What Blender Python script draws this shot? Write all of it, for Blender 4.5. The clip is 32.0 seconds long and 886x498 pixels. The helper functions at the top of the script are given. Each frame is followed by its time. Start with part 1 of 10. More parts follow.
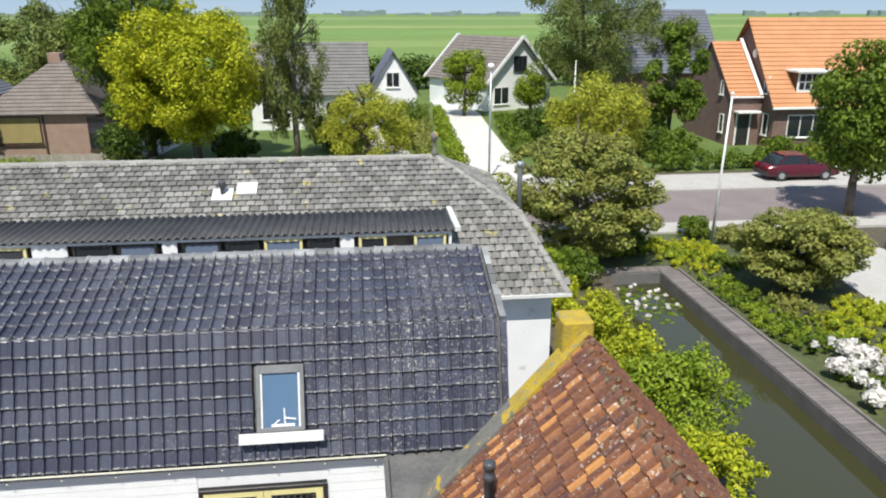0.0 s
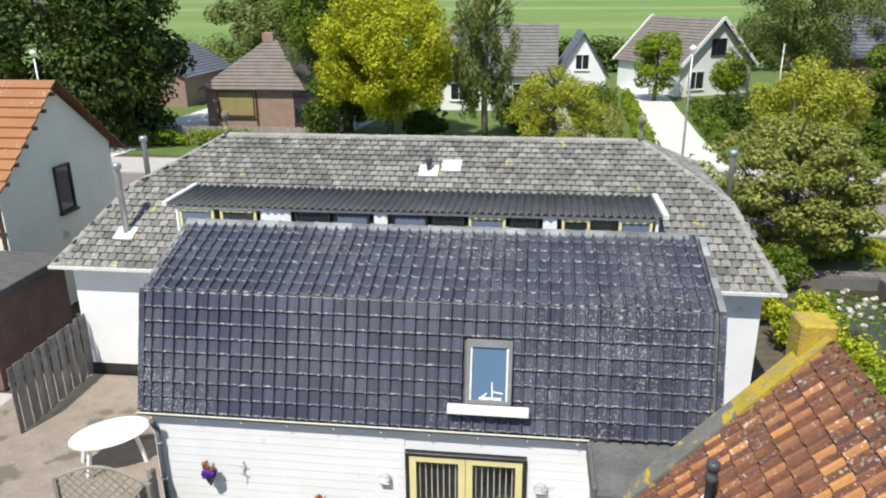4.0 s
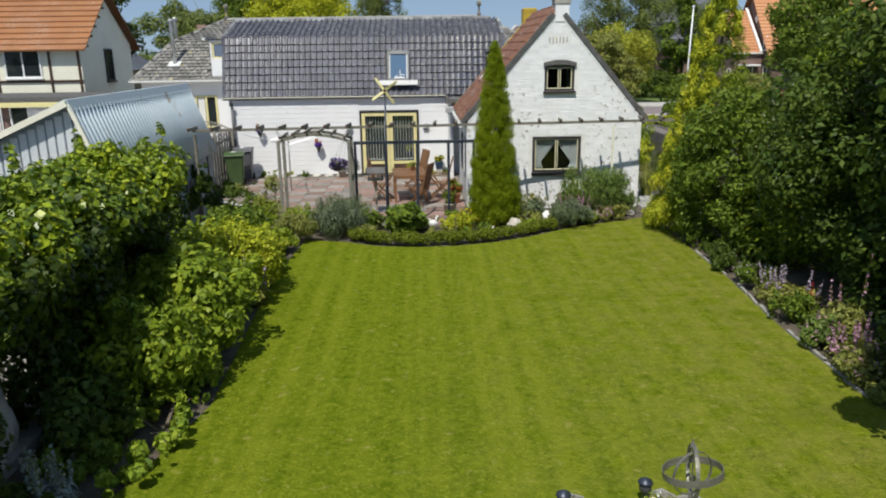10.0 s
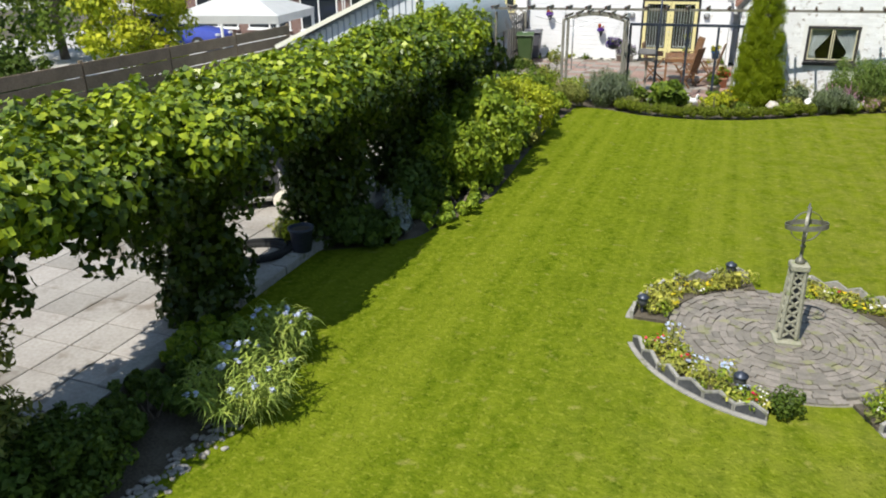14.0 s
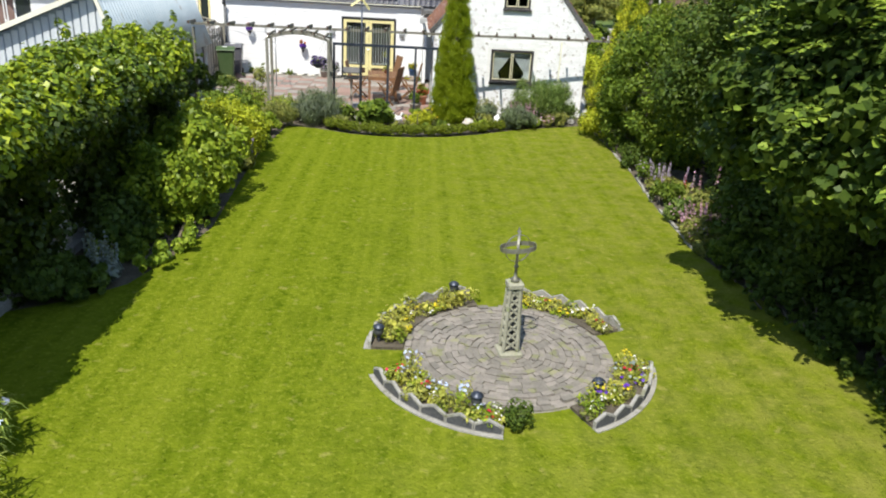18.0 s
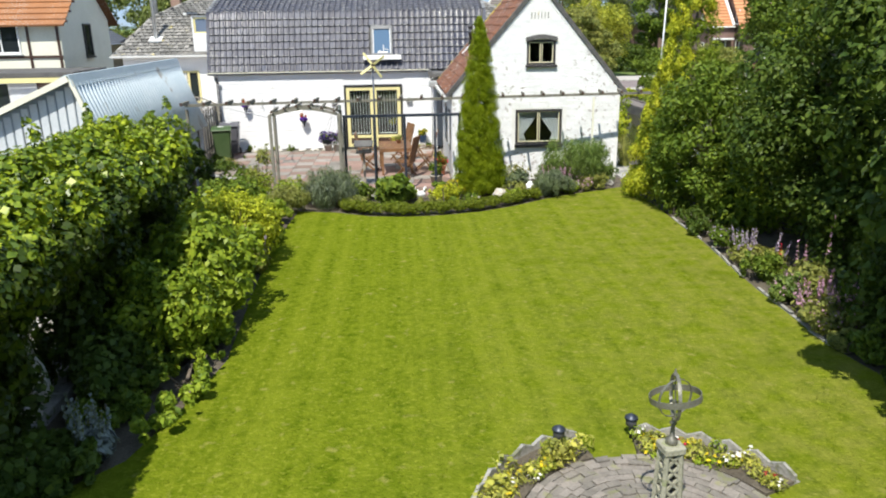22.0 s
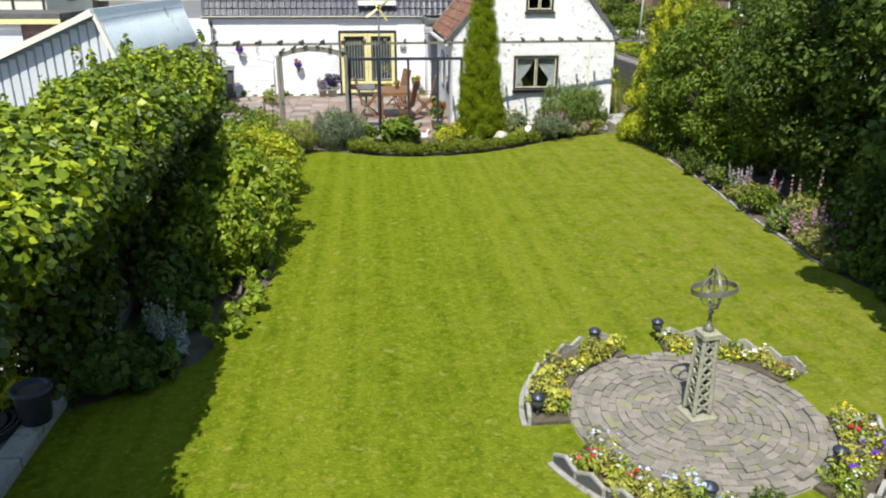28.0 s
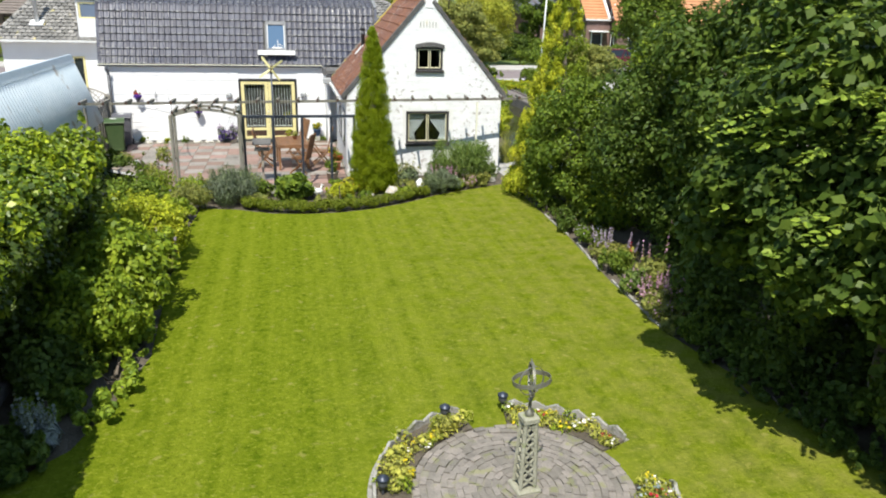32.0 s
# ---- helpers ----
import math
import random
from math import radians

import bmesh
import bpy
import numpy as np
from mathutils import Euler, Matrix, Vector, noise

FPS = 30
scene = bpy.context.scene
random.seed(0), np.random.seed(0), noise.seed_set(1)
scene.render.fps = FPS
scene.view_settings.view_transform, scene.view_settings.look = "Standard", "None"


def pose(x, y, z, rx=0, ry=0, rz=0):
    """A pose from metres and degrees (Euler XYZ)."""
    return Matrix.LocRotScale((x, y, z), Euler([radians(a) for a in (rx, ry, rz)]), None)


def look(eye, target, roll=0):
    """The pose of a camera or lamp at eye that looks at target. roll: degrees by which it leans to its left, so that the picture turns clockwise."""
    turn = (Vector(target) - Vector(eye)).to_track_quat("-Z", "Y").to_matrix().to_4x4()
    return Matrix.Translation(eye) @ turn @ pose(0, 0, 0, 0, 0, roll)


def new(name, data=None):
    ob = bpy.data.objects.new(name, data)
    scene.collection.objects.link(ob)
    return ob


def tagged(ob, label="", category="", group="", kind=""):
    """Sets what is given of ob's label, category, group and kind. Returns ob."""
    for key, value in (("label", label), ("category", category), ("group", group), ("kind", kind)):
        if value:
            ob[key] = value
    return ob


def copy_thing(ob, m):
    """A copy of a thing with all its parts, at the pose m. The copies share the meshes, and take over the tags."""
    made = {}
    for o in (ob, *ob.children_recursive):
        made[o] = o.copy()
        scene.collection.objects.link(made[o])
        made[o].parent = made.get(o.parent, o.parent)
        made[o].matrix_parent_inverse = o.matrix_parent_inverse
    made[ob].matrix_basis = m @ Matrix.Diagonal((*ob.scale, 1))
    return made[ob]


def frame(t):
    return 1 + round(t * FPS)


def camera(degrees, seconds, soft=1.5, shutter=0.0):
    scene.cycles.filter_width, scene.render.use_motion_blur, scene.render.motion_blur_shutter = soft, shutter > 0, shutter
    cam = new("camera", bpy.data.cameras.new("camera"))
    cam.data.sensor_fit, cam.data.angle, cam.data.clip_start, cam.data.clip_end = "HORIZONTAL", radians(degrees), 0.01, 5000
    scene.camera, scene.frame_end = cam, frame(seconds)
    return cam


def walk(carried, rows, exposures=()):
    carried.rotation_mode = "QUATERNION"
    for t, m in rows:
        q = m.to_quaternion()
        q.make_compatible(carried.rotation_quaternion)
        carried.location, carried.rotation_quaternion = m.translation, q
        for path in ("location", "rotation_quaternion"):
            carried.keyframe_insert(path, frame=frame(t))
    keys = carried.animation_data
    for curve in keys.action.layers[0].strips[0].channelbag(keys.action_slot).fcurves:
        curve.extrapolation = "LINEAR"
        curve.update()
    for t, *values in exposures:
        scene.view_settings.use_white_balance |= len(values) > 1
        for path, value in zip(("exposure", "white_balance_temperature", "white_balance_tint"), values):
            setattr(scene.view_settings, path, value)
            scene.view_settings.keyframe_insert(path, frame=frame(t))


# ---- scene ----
cam = camera(62.2, 32.0, soft=2.0)
PATH = [
    (0, (-0.235, 0.105, 9.005), (-0.016, 1.996, 8.39), -0.0),
    (0.5, (-0.571, -0.135, 9.062), (-0.424, 1.747, 8.401), -1.7),
    (1, (-0.677, -0.173, 9.152), (-0.599, 1.709, 8.479), -1.4),
    (1.5, (-0.676, -0.108, 9.235), (-0.663, 1.766, 8.537), -1.1),
    (2, (-0.732, -0.03, 9.322), (-0.767, 1.846, 8.63), -0.3),
    (2.5, (-0.809, 0.023, 9.413), (-0.902, 1.917, 8.775), 0.5),
    (3, (-0.916, 0.036, 9.438), (-1.066, 1.926, 8.802), -0.1),
    (3.5, (-0.983, 0.06, 9.313), (-1.185, 1.935, 8.648), -0.1),
    (5.5, (-0.808, 0.33, 7.152), (-1.084, 2.214, 6.54), -1.2),
    (6, (-0.554, 0.382, 6.445), (-0.731, 2.277, 5.829), 0.4),
    (6.5, (-0.355, 0.125, 5.799), (-0.428, 2.041, 5.231), -0.1),
    (7, (-0.314, -0.656, 5.364), (-0.269, 1.285, 4.884), 0.8),
    (7.5, (-0.375, -1.919, 5.211), (-0.304, 0.034, 4.788), 0.0),
    (7.8, (-0.487, -3.061, 5.19), (-0.406, -1.103, 4.788), -0.5),
    (8, (-0.537, -3.871, 5.157), (-0.451, -1.908, 4.782), -0.2),
    (8.5, (-0.689, -6.142, 4.908), (-0.596, -4.175, 4.558), -0.8),
    (9, (-0.817, -9.022, 4.333), (-0.737, -7.062, 3.944), -1.5),
    (9.5, (-0.798, -11.905, 3.913), (-0.746, -9.953, 3.481), -0.9),
    (10, (-0.651, -14.466, 4.006), (-0.612, -12.536, 3.482), -0.8),
    (10.2, (-0.545, -15.242, 4.126), (-0.508, -13.322, 3.567), -0.4),
    (10.5, (-0.361, -16.172, 4.377), (-0.346, -14.291, 3.698), -0.3),
    (11, (-0.16, -17.414, 4.643), (-0.215, -15.557, 3.905), -0.1),
    (11.5, (-0.047, -17.997, 4.756), (-0.211, -16.164, 3.975), -0.4),
    (12, (-0.075, -18.213, 4.616), (-0.463, -16.406, 3.851), -1.6),
    (12.5, (-0.039, -18.183, 4.322), (-0.647, -16.453, 3.525), -1.2),
    (13, (0.058, -18.118, 4.046), (-0.622, -16.414, 3.249), -1.1),
    (13.5, (0.105, -18.003, 3.902), (-0.583, -16.299, 3.114), -0.8),
    (14, (0.118, -17.771, 3.87), (-0.54, -16.043, 3.109), -0.8),
    (14.5, (0.112, -17.521, 3.874), (-0.577, -15.79, 3.145), -1.0),
    (15, (0.172, -17.361, 3.906), (-0.354, -15.569, 3.189), 0.3),
    (15.5, (0.197, -17.381, 3.905), (-0.124, -15.52, 3.246), 0.9),
    (17.5, (-0.051, -17.745, 4.057), (0.036, -15.876, 3.351), 2.7),
    (18, (-0.106, -17.547, 4.114), (-0.015, -15.686, 3.386), 3.2),
    (18.5, (-0.277, -17.186, 4.143), (-0.226, -15.333, 3.392), 2.2),
    (19, (-0.474, -16.724, 4.137), (-0.445, -14.868, 3.393), 1.9),
    (19.5, (-0.69, -16.158, 4.111), (-0.674, -14.301, 3.369), 1.4),
    (20, (-0.867, -15.665, 4.069), (-0.865, -13.797, 3.353), 0.7),
    (20.5, (-0.967, -15.176, 4.048), (-0.979, -13.289, 3.384), -0.6),
    (21, (-1.018, -14.982, 4.077), (-1.003, -13.081, 3.455), -0.1),
    (21.5, (-0.966, -14.897, 4.039), (-0.901, -12.987, 3.448), 0.1),
    (22, (-0.953, -15.116, 4.04), (-0.851, -13.207, 3.452), -0.9),
    (22.5, (-0.979, -15.522, 4.031), (-0.793, -13.621, 3.44), 0.0),
    (23, (-1.055, -15.88, 4.013), (-0.776, -13.996, 3.401), -0.1),
    (23.5, (-1.121, -16.119, 3.947), (-0.755, -14.262, 3.3), -0.1),
    (24, (-1.166, -16.244, 3.884), (-0.756, -14.405, 3.215), 0.5),
    (24.5, (-1.228, -16.288, 3.839), (-0.813, -14.452, 3.163), -0.0),
    (26.5, (-1.202, -16.3, 3.79), (-0.797, -14.474, 3.081), 1.7),
    (27, (-1.343, -16.187, 3.794), (-0.941, -14.357, 3.096), 2.2),
    (27.5, (-1.616, -15.986, 3.819), (-1.306, -14.146, 3.1), 0.7),
    (28, (-1.88, -15.828, 3.845), (-1.692, -13.963, 3.148), 0.2),
    (28.5, (-2.046, -15.759, 3.971), (-1.962, -13.88, 3.291), -0.8),
    (29, (-2.01, -15.736, 4.144), (-1.943, -13.859, 3.457), -1.1),
    (29.5, (-1.81, -15.736, 4.328), (-1.69, -13.858, 3.651), -0.0),
    (30, (-1.55, -15.724, 4.472), (-1.367, -13.839, 3.829), 0.7),
    (30.5, (-1.324, -15.794, 4.582), (-1.071, -13.916, 3.94), 1.7),
    (31, (-1.253, -15.973, 4.708), (-0.966, -14.096, 4.08), 0.7),
    (31.5, (-1.229, -16.211, 4.801), (-0.89, -14.343, 4.169), 0.9),
    (32, (-1.205, -16.406, 4.881), (-0.809, -14.556, 4.235), 1.5),
]
walk(cam, [(t, look(eye, target, roll)) for t, eye, target, roll in PATH], exposures=((0, 0.2), (6, 0.18), (7, 0.1), (8.5, 0.02), (9.0, -0.08), (10, -0.16), (11, -0.06), (12, 0.09), (13, 0.17), (14, 0.28), (15, 0.35), (19, 0.41), (24, 0.4), (32, 0.42)))

# ---- light: high summer sun from behind and a little to the left, clear sky ----
SUN_EL, SUN_AZ = 58.5, 19.0
world = bpy.data.worlds.new("sky_world")
scene.world = world
world.use_nodes = True
wn, wl = world.node_tree.nodes, world.node_tree.links
sky = wn.new("ShaderNodeTexSky")
sky.sky_type, sky.sun_disc = "NISHITA", False
sky.sun_elevation, sky.sun_rotation = radians(SUN_EL), radians(180 + SUN_AZ)
sky.air_density, sky.dust_density, sky.ozone_density = 0.65, 0.0, 3.2
wn["Background"].inputs["Strength"].default_value = 0.13
haze = wn.new("ShaderNodeMix")
haze.data_type = "RGBA"
haze.inputs["Factor"].default_value = 0.82
haze.inputs["B"].default_value = (2.15, 3.1, 4.5, 1.0)
wl.new(sky.outputs["Color"], haze.inputs["A"])
wl.new(haze.outputs["Result"], wn["Background"].inputs["Color"])
sun = new("sun", bpy.data.lights.new("sun", "SUN"))
sun.data.energy, sun.data.angle, sun.data.color = 4.9, radians(0.55), (1.0, 0.96, 0.87)
sun.matrix_world = look((0, 0, 40), (math.sin(radians(SUN_AZ)), math.cos(radians(SUN_AZ)), 40 - math.tan(radians(SUN_EL))))

# ---- materials ----
def mat(name, c1, c2=None, scale=2.0, fine=30.0, rough=0.8, bump=0.15, metal=0.0, vary=0.0, island=False, spots=None,
        trans=0.0, spec=0.5, stripes=None, edge=0.5, gloss_var=0.0, soft=0.06, patch=None, bypiece=False):
    """A procedural surface: two colours mixed by noise at two scales, spots of a third, fine relief, variation per piece."""
    m = bpy.data.materials.new(name)
    m.use_nodes = True
    n, l = m.node_tree.nodes, m.node_tree.links
    b = n["Principled BSDF"]
    c2 = c2 or tuple(v * 0.75 for v in c1)
    geo = n.new("ShaderNodeNewGeometry")
    big, small = n.new("ShaderNodeTexNoise"), n.new("ShaderNodeTexNoise")
    for tex, s, d in ((big, scale, 4.0), (small, fine, 3.0)):
        tex.inputs["Scale"].default_value, tex.inputs["Detail"].default_value = s, d
        l.new(geo.outputs["Position"], tex.inputs["Vector"])
    add = n.new("ShaderNodeMath")
    add.operation = "ADD"
    l.new(big.outputs["Fac"], add.inputs[0])
    l.new(small.outputs["Fac"], add.inputs[1])
    ramp = n.new("ShaderNodeMapRange")
    ramp.inputs["From Min"].default_value, ramp.inputs["From Max"].default_value = 1.0 - edge * 0.5, 1.0 + edge * 0.5
    l.new(add.outputs[0], ramp.inputs["Value"])
    mix = n.new("ShaderNodeMix")
    mix.data_type = "RGBA"
    mix.inputs["A"].default_value, mix.inputs["B"].default_value = (*c1, 1), (*c2, 1)
    fac = ramp.outputs["Result"]
    if bypiece:
        # each piece takes its own share of the two colours
        pr = geo.outputs["Random Per Island"] if island else n.new("ShaderNodeObjectInfo").outputs["Random"]
        blend = n.new("ShaderNodeMix")
        blend.inputs["Factor"].default_value = 0.68
        l.new(fac, blend.inputs["A"])
        l.new(pr, blend.inputs["B"])
        fac = blend.outputs["Result"]
    l.new(fac, mix.inputs["Factor"])
    out = mix.outputs["Result"]
    if spots:
        colour, s, cut = spots
        tex = n.new("ShaderNodeTexNoise")
        tex.inputs["Scale"].default_value, tex.inputs["Detail"].default_value = s, 6.0
        l.new(geo.outputs["Position"], tex.inputs["Vector"])
        r2 = n.new("ShaderNodeMapRange")
        r2.inputs["From Min"].default_value, r2.inputs["From Max"].default_value = cut, cut + soft
        l.new(tex.outputs["Fac"], r2.inputs["Value"])
        grow = r2.outputs["Result"]
        if patch:
            # growth in colonies: a second, broad noise thins the spots out
            tp, rp, mp = n.new("ShaderNodeTexNoise"), n.new("ShaderNodeMapRange"), n.new("ShaderNodeMath")
            tp.inputs["Scale"].default_value = patch
            l.new(geo.outputs["Position"], tp.inputs["Vector"])
            rp.inputs["From Min"].default_value, rp.inputs["From Max"].default_value = 0.47, 0.62
            l.new(tp.outputs["Fac"], rp.inputs["Value"])
            mp.operation = "MULTIPLY"
            l.new(grow, mp.inputs[0])
            l.new(rp.outputs["Result"], mp.inputs[1])
            grow = mp.outputs[0]
        mx = n.new("ShaderNodeMix")
        mx.data_type = "RGBA"
        mx.inputs["B"].default_value = (*colour, 1)
        l.new(out, mx.inputs["A"])
        l.new(grow, mx.inputs["Factor"])
        out = mx.outputs["Result"]
    if stripes:
        colour, axis, wide, amount = stripes
        # streaks: a noise drawn out along the other axis
        vm, st = n.new("ShaderNodeVectorMath"), n.new("ShaderNodeTexNoise")
        vm.operation = "MULTIPLY"
        vm.inputs[1].default_value = (1 / wide, 0.22, 0.0) if axis == 0 else (0.22, 1 / wide, 0.0)
        l.new(geo.outputs["Position"], vm.inputs[0])
        l.new(vm.outputs[0], st.inputs["Vector"])
        st.inputs["Scale"].default_value, st.inputs["Detail"].default_value = 1.0, 3.0
        r3 = n.new("ShaderNodeMapRange")
        r3.inputs["From Min"].default_value, r3.inputs["From Max"].default_value, r3.inputs["To Max"].default_value = 0.42, 0.62, amount
        l.new(st.outputs["Fac"], r3.inputs["Value"])
        ms = n.new("ShaderNodeMix")
        ms.data_type = "RGBA"
        ms.inputs["B"].default_value = (*colour, 1)
        l.new(out, ms.inputs["A"])
        l.new(r3.outputs["Result"], ms.inputs["Factor"])
        out = ms.outputs["Result"]
    if vary:
        if island:
            rnd = geo.outputs["Random Per Island"]
        else:
            rnd = n.new("ShaderNodeObjectInfo").outputs["Random"]
        hsv = n.new("ShaderNodeHueSaturation")
        r4 = n.new("ShaderNodeMapRange")
        r4.inputs["To Min"].default_value, r4.inputs["To Max"].default_value = (1 + vary, 1 - vary) if bypiece else (1 - vary, 1 + vary)
        l.new(rnd, r4.inputs["Value"])
        l.new(r4.outputs["Result"], hsv.inputs["Value"])
        r5 = n.new("ShaderNodeMapRange")
        r5.inputs["To Min"].default_value, r5.inputs["To Max"].default_value = 0.5 + vary * 0.04, 0.5 - vary * 0.04
        l.new(rnd, r5.inputs["Value"])
        l.new(r5.outputs["Result"], hsv.inputs["Hue"])
        l.new(out, hsv.inputs["Color"])
        out = hsv.outputs["Color"]
    l.new(out, b.inputs["Base Color"])
    b.inputs["Roughness"].default_value, b.inputs["Metallic"].default_value = rough, metal
    b.inputs["Specular IOR Level"].default_value = spec
    if gloss_var:
        rg = n.new("ShaderNodeMapRange")
        rg.inputs["From Min"].default_value, rg.inputs["From Max"].default_value = 0.35, 0.65
        rg.inputs["To Min"].default_value, rg.inputs["To Max"].default_value = rough - gloss_var, rough + gloss_var
        l.new(big.outputs["Fac"], rg.inputs["Value"])
        l.new(rg.outputs["Result"], b.inputs["Roughness"])
    if bump:
        bp = n.new("ShaderNodeBump")
        bp.inputs["Strength"].default_value, bp.inputs["Distance"].default_value = bump, 0.02
        l.new(small.outputs["Fac"], bp.inputs["Height"])
        l.new(bp.outputs["Normal"], b.inputs["Normal"])
    if trans:
        tr, sh = n.new("ShaderNodeBsdfTranslucent"), n.new("ShaderNodeMixShader")
        l.new(out, tr.inputs["Color"])
        sh.inputs[0].default_value = trans
        l.new(b.outputs[0], sh.inputs[1])
        l.new(tr.outputs[0], sh.inputs[2])
        l.new(sh.outputs[0], n["Material Output"].inputs["Surface"])
    return m


def leafmat(name, c, c2=None, trans=0.3, rough=0.5, spec=0.2, vary=0.38):
    c = (c[0] * 1.08, c[1], c[2])
    return mat(name, c, c2 or (c[0] * 0.6, c[1] * 0.7, c[2] * 0.6), scale=1.3, fine=9.0, rough=rough, bump=0.0, vary=vary, island=True, trans=trans, spec=spec, edge=0.6)


def glassmat(name, tint=(0.02, 0.025, 0.03), rough=0.04):
    m = bpy.data.materials.new(name)
    m.use_nodes = True
    b = m.node_tree.nodes["Principled BSDF"]
    b.inputs["Base Color"].default_value = (*tint, 1)
    b.inputs["Roughness"].default_value, b.inputs["Specular IOR Level"].default_value = rough, 0.6
    return m


def clearmat(name):
    """Window glass: mostly clear, with a mirror sheen."""
    m = bpy.data.materials.new(name)
    m.use_nodes = True
    n, l = m.node_tree.nodes, m.node_tree.links
    tr, gl, mx = n.new("ShaderNodeBsdfTransparent"), n.new("ShaderNodeBsdfGlossy"), n.new("ShaderNodeMixShader")
    gl.inputs["Roughness"].default_value = 0.02
    tr.inputs["Color"].default_value = (0.85, 0.9, 0.9, 1)
    fr = n.new("ShaderNodeFresnel")
    fr.inputs["IOR"].default_value = 1.5
    l.new(fr.outputs[0], mx.inputs[0])
    l.new(tr.outputs[0], mx.inputs[1])
    l.new(gl.outputs[0], mx.inputs[2])
    l.new(mx.outputs[0], n["Material Output"].inputs["Surface"])
    return m


M_GRASS = mat("field_grass", (0.12, 0.20, 0.035), (0.17, 0.245, 0.055), scale=0.03, fine=0.6, rough=0.9, bump=0.3)


def lawnmat(name, gain, blades):
    """Mown grass: stripes along the garden, tufts at two sizes, drier towards the open side and in a few worn patches."""
    m = bpy.data.materials.new(name)
    m.use_nodes = True
    n, l = m.node_tree.nodes, m.node_tree.links
    b = n["Principled BSDF"]
    geo = n.new("ShaderNodeNewGeometry")

    def field(scale, detail, stretch=(1, 1, 0)):
        vm, tx = n.new("ShaderNodeVectorMath"), n.new("ShaderNodeTexNoise")
        vm.operation = "MULTIPLY"
        vm.inputs[1].default_value = stretch
        l.new(geo.outputs["Position"], vm.inputs[0])
        l.new(vm.outputs[0], tx.inputs["Vector"])
        tx.inputs["Scale"].default_value, tx.inputs["Detail"].default_value = scale, detail
        return tx.outputs["Fac"]

    def ramp(value, lo, hi, to=1.0):
        r = n.new("ShaderNodeMapRange")
        r.inputs["From Min"].default_value, r.inputs["From Max"].default_value, r.inputs["To Max"].default_value = lo, hi, to
        l.new(value, r.inputs["Value"])
        return r.outputs["Result"]

    def blend(fac, a, c):
        x = n.new("ShaderNodeMix")
        x.data_type = "RGBA"
        l.new(fac, x.inputs["Factor"])
        for slot, v in (("A", a), ("B", c)):
            if isinstance(v, tuple):
                x.inputs[slot].default_value = (*[k * gain for k in v], 1)
            else:
                l.new(v, x.inputs[slot])
        return x.outputs["Result"]

    col = blend(ramp(field(9.0, 5.0), 0.3, 0.7), (0.062, 0.096, 0.004), (0.132, 0.164, 0.010))
    col = blend(ramp(field(2.6, 4.0, (1.6, 0.7, 0)), 0.45, 0.65, 0.35), col, (0.156, 0.186, 0.013))
    col = blend(ramp(field(1.0, 2.0, (4.6, 0.05, 0)), 0.40, 0.66, 0.40), col, (0.183, 0.210, 0.017))
    col = blend(ramp(field(20.0, 3.0), 0.54, 0.70, 0.55), col, (0.236, 0.257, 0.031))
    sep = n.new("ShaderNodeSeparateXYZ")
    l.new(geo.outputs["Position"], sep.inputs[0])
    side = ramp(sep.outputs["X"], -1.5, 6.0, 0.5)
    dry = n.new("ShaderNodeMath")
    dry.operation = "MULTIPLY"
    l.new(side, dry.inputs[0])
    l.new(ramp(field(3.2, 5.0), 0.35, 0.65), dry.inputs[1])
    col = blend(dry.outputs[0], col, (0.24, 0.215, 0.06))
    col = blend(ramp(field(0.9, 5.0), 0.56, 0.72, 0.45), col, (0.075, 0.105, 0.006))
    col = blend(ramp(field(5.5, 4.0), 0.62, 0.72, 0.6), col, (0.25, 0.235, 0.06))
    l.new(col, b.inputs["Base Color"])
    b.inputs["Roughness"].default_value, b.inputs["Specular IOR Level"].default_value = 1.0, 0.0
    if blades:
        tr, sh = n.new("ShaderNodeBsdfTranslucent"), n.new("ShaderNodeMixShader")
        l.new(col, tr.inputs["Color"])
        sh.inputs[0].default_value = 0.4
        l.new(b.outputs[0], sh.inputs[1])
        l.new(tr.outputs[0], sh.inputs[2])
        l.new(sh.outputs[0], n["Material Output"].inputs["Surface"])
    else:
        bp = n.new("ShaderNodeBump")
        bp.inputs["Strength"].default_value, bp.inputs["Distance"].default_value = 0.8, 0.02
        l.new(field(30.0, 3.0), bp.inputs["Height"])
        l.new(bp.outputs["Normal"], b.inputs["Normal"])
    return m


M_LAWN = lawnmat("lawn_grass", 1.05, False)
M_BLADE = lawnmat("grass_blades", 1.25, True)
M_SOIL = mat("bed_soil", (0.065, 0.052, 0.036), (0.13, 0.11, 0.08), scale=4, fine=40, rough=0.95, bump=0.8)
M_WHITE = mat("white_board_paint", (0.85, 0.853, 0.86), (0.79, 0.793, 0.80), scale=1.5, fine=25, rough=0.6, bump=0.08, spots=((0.60, 0.60, 0.55), 2.2, 0.66))
M_BRICKW = mat("whitewashed_brick", (0.88, 0.885, 0.895), (0.80, 0.80, 0.805), scale=3.0, fine=34, rough=0.85, bump=0.45, vary=0.05, spots=((0.40, 0.36, 0.33), 10.5, 0.595), soft=0.05, patch=0.8)
M_BRICKJ = mat("whitewashed_brick_joined", (0.88, 0.885, 0.895), (0.80, 0.80, 0.805), scale=3.0, fine=34, rough=0.85, bump=0.45, vary=0.05, island=True, spots=((0.40, 0.36, 0.33), 10.5, 0.595), soft=0.05, patch=0.8)
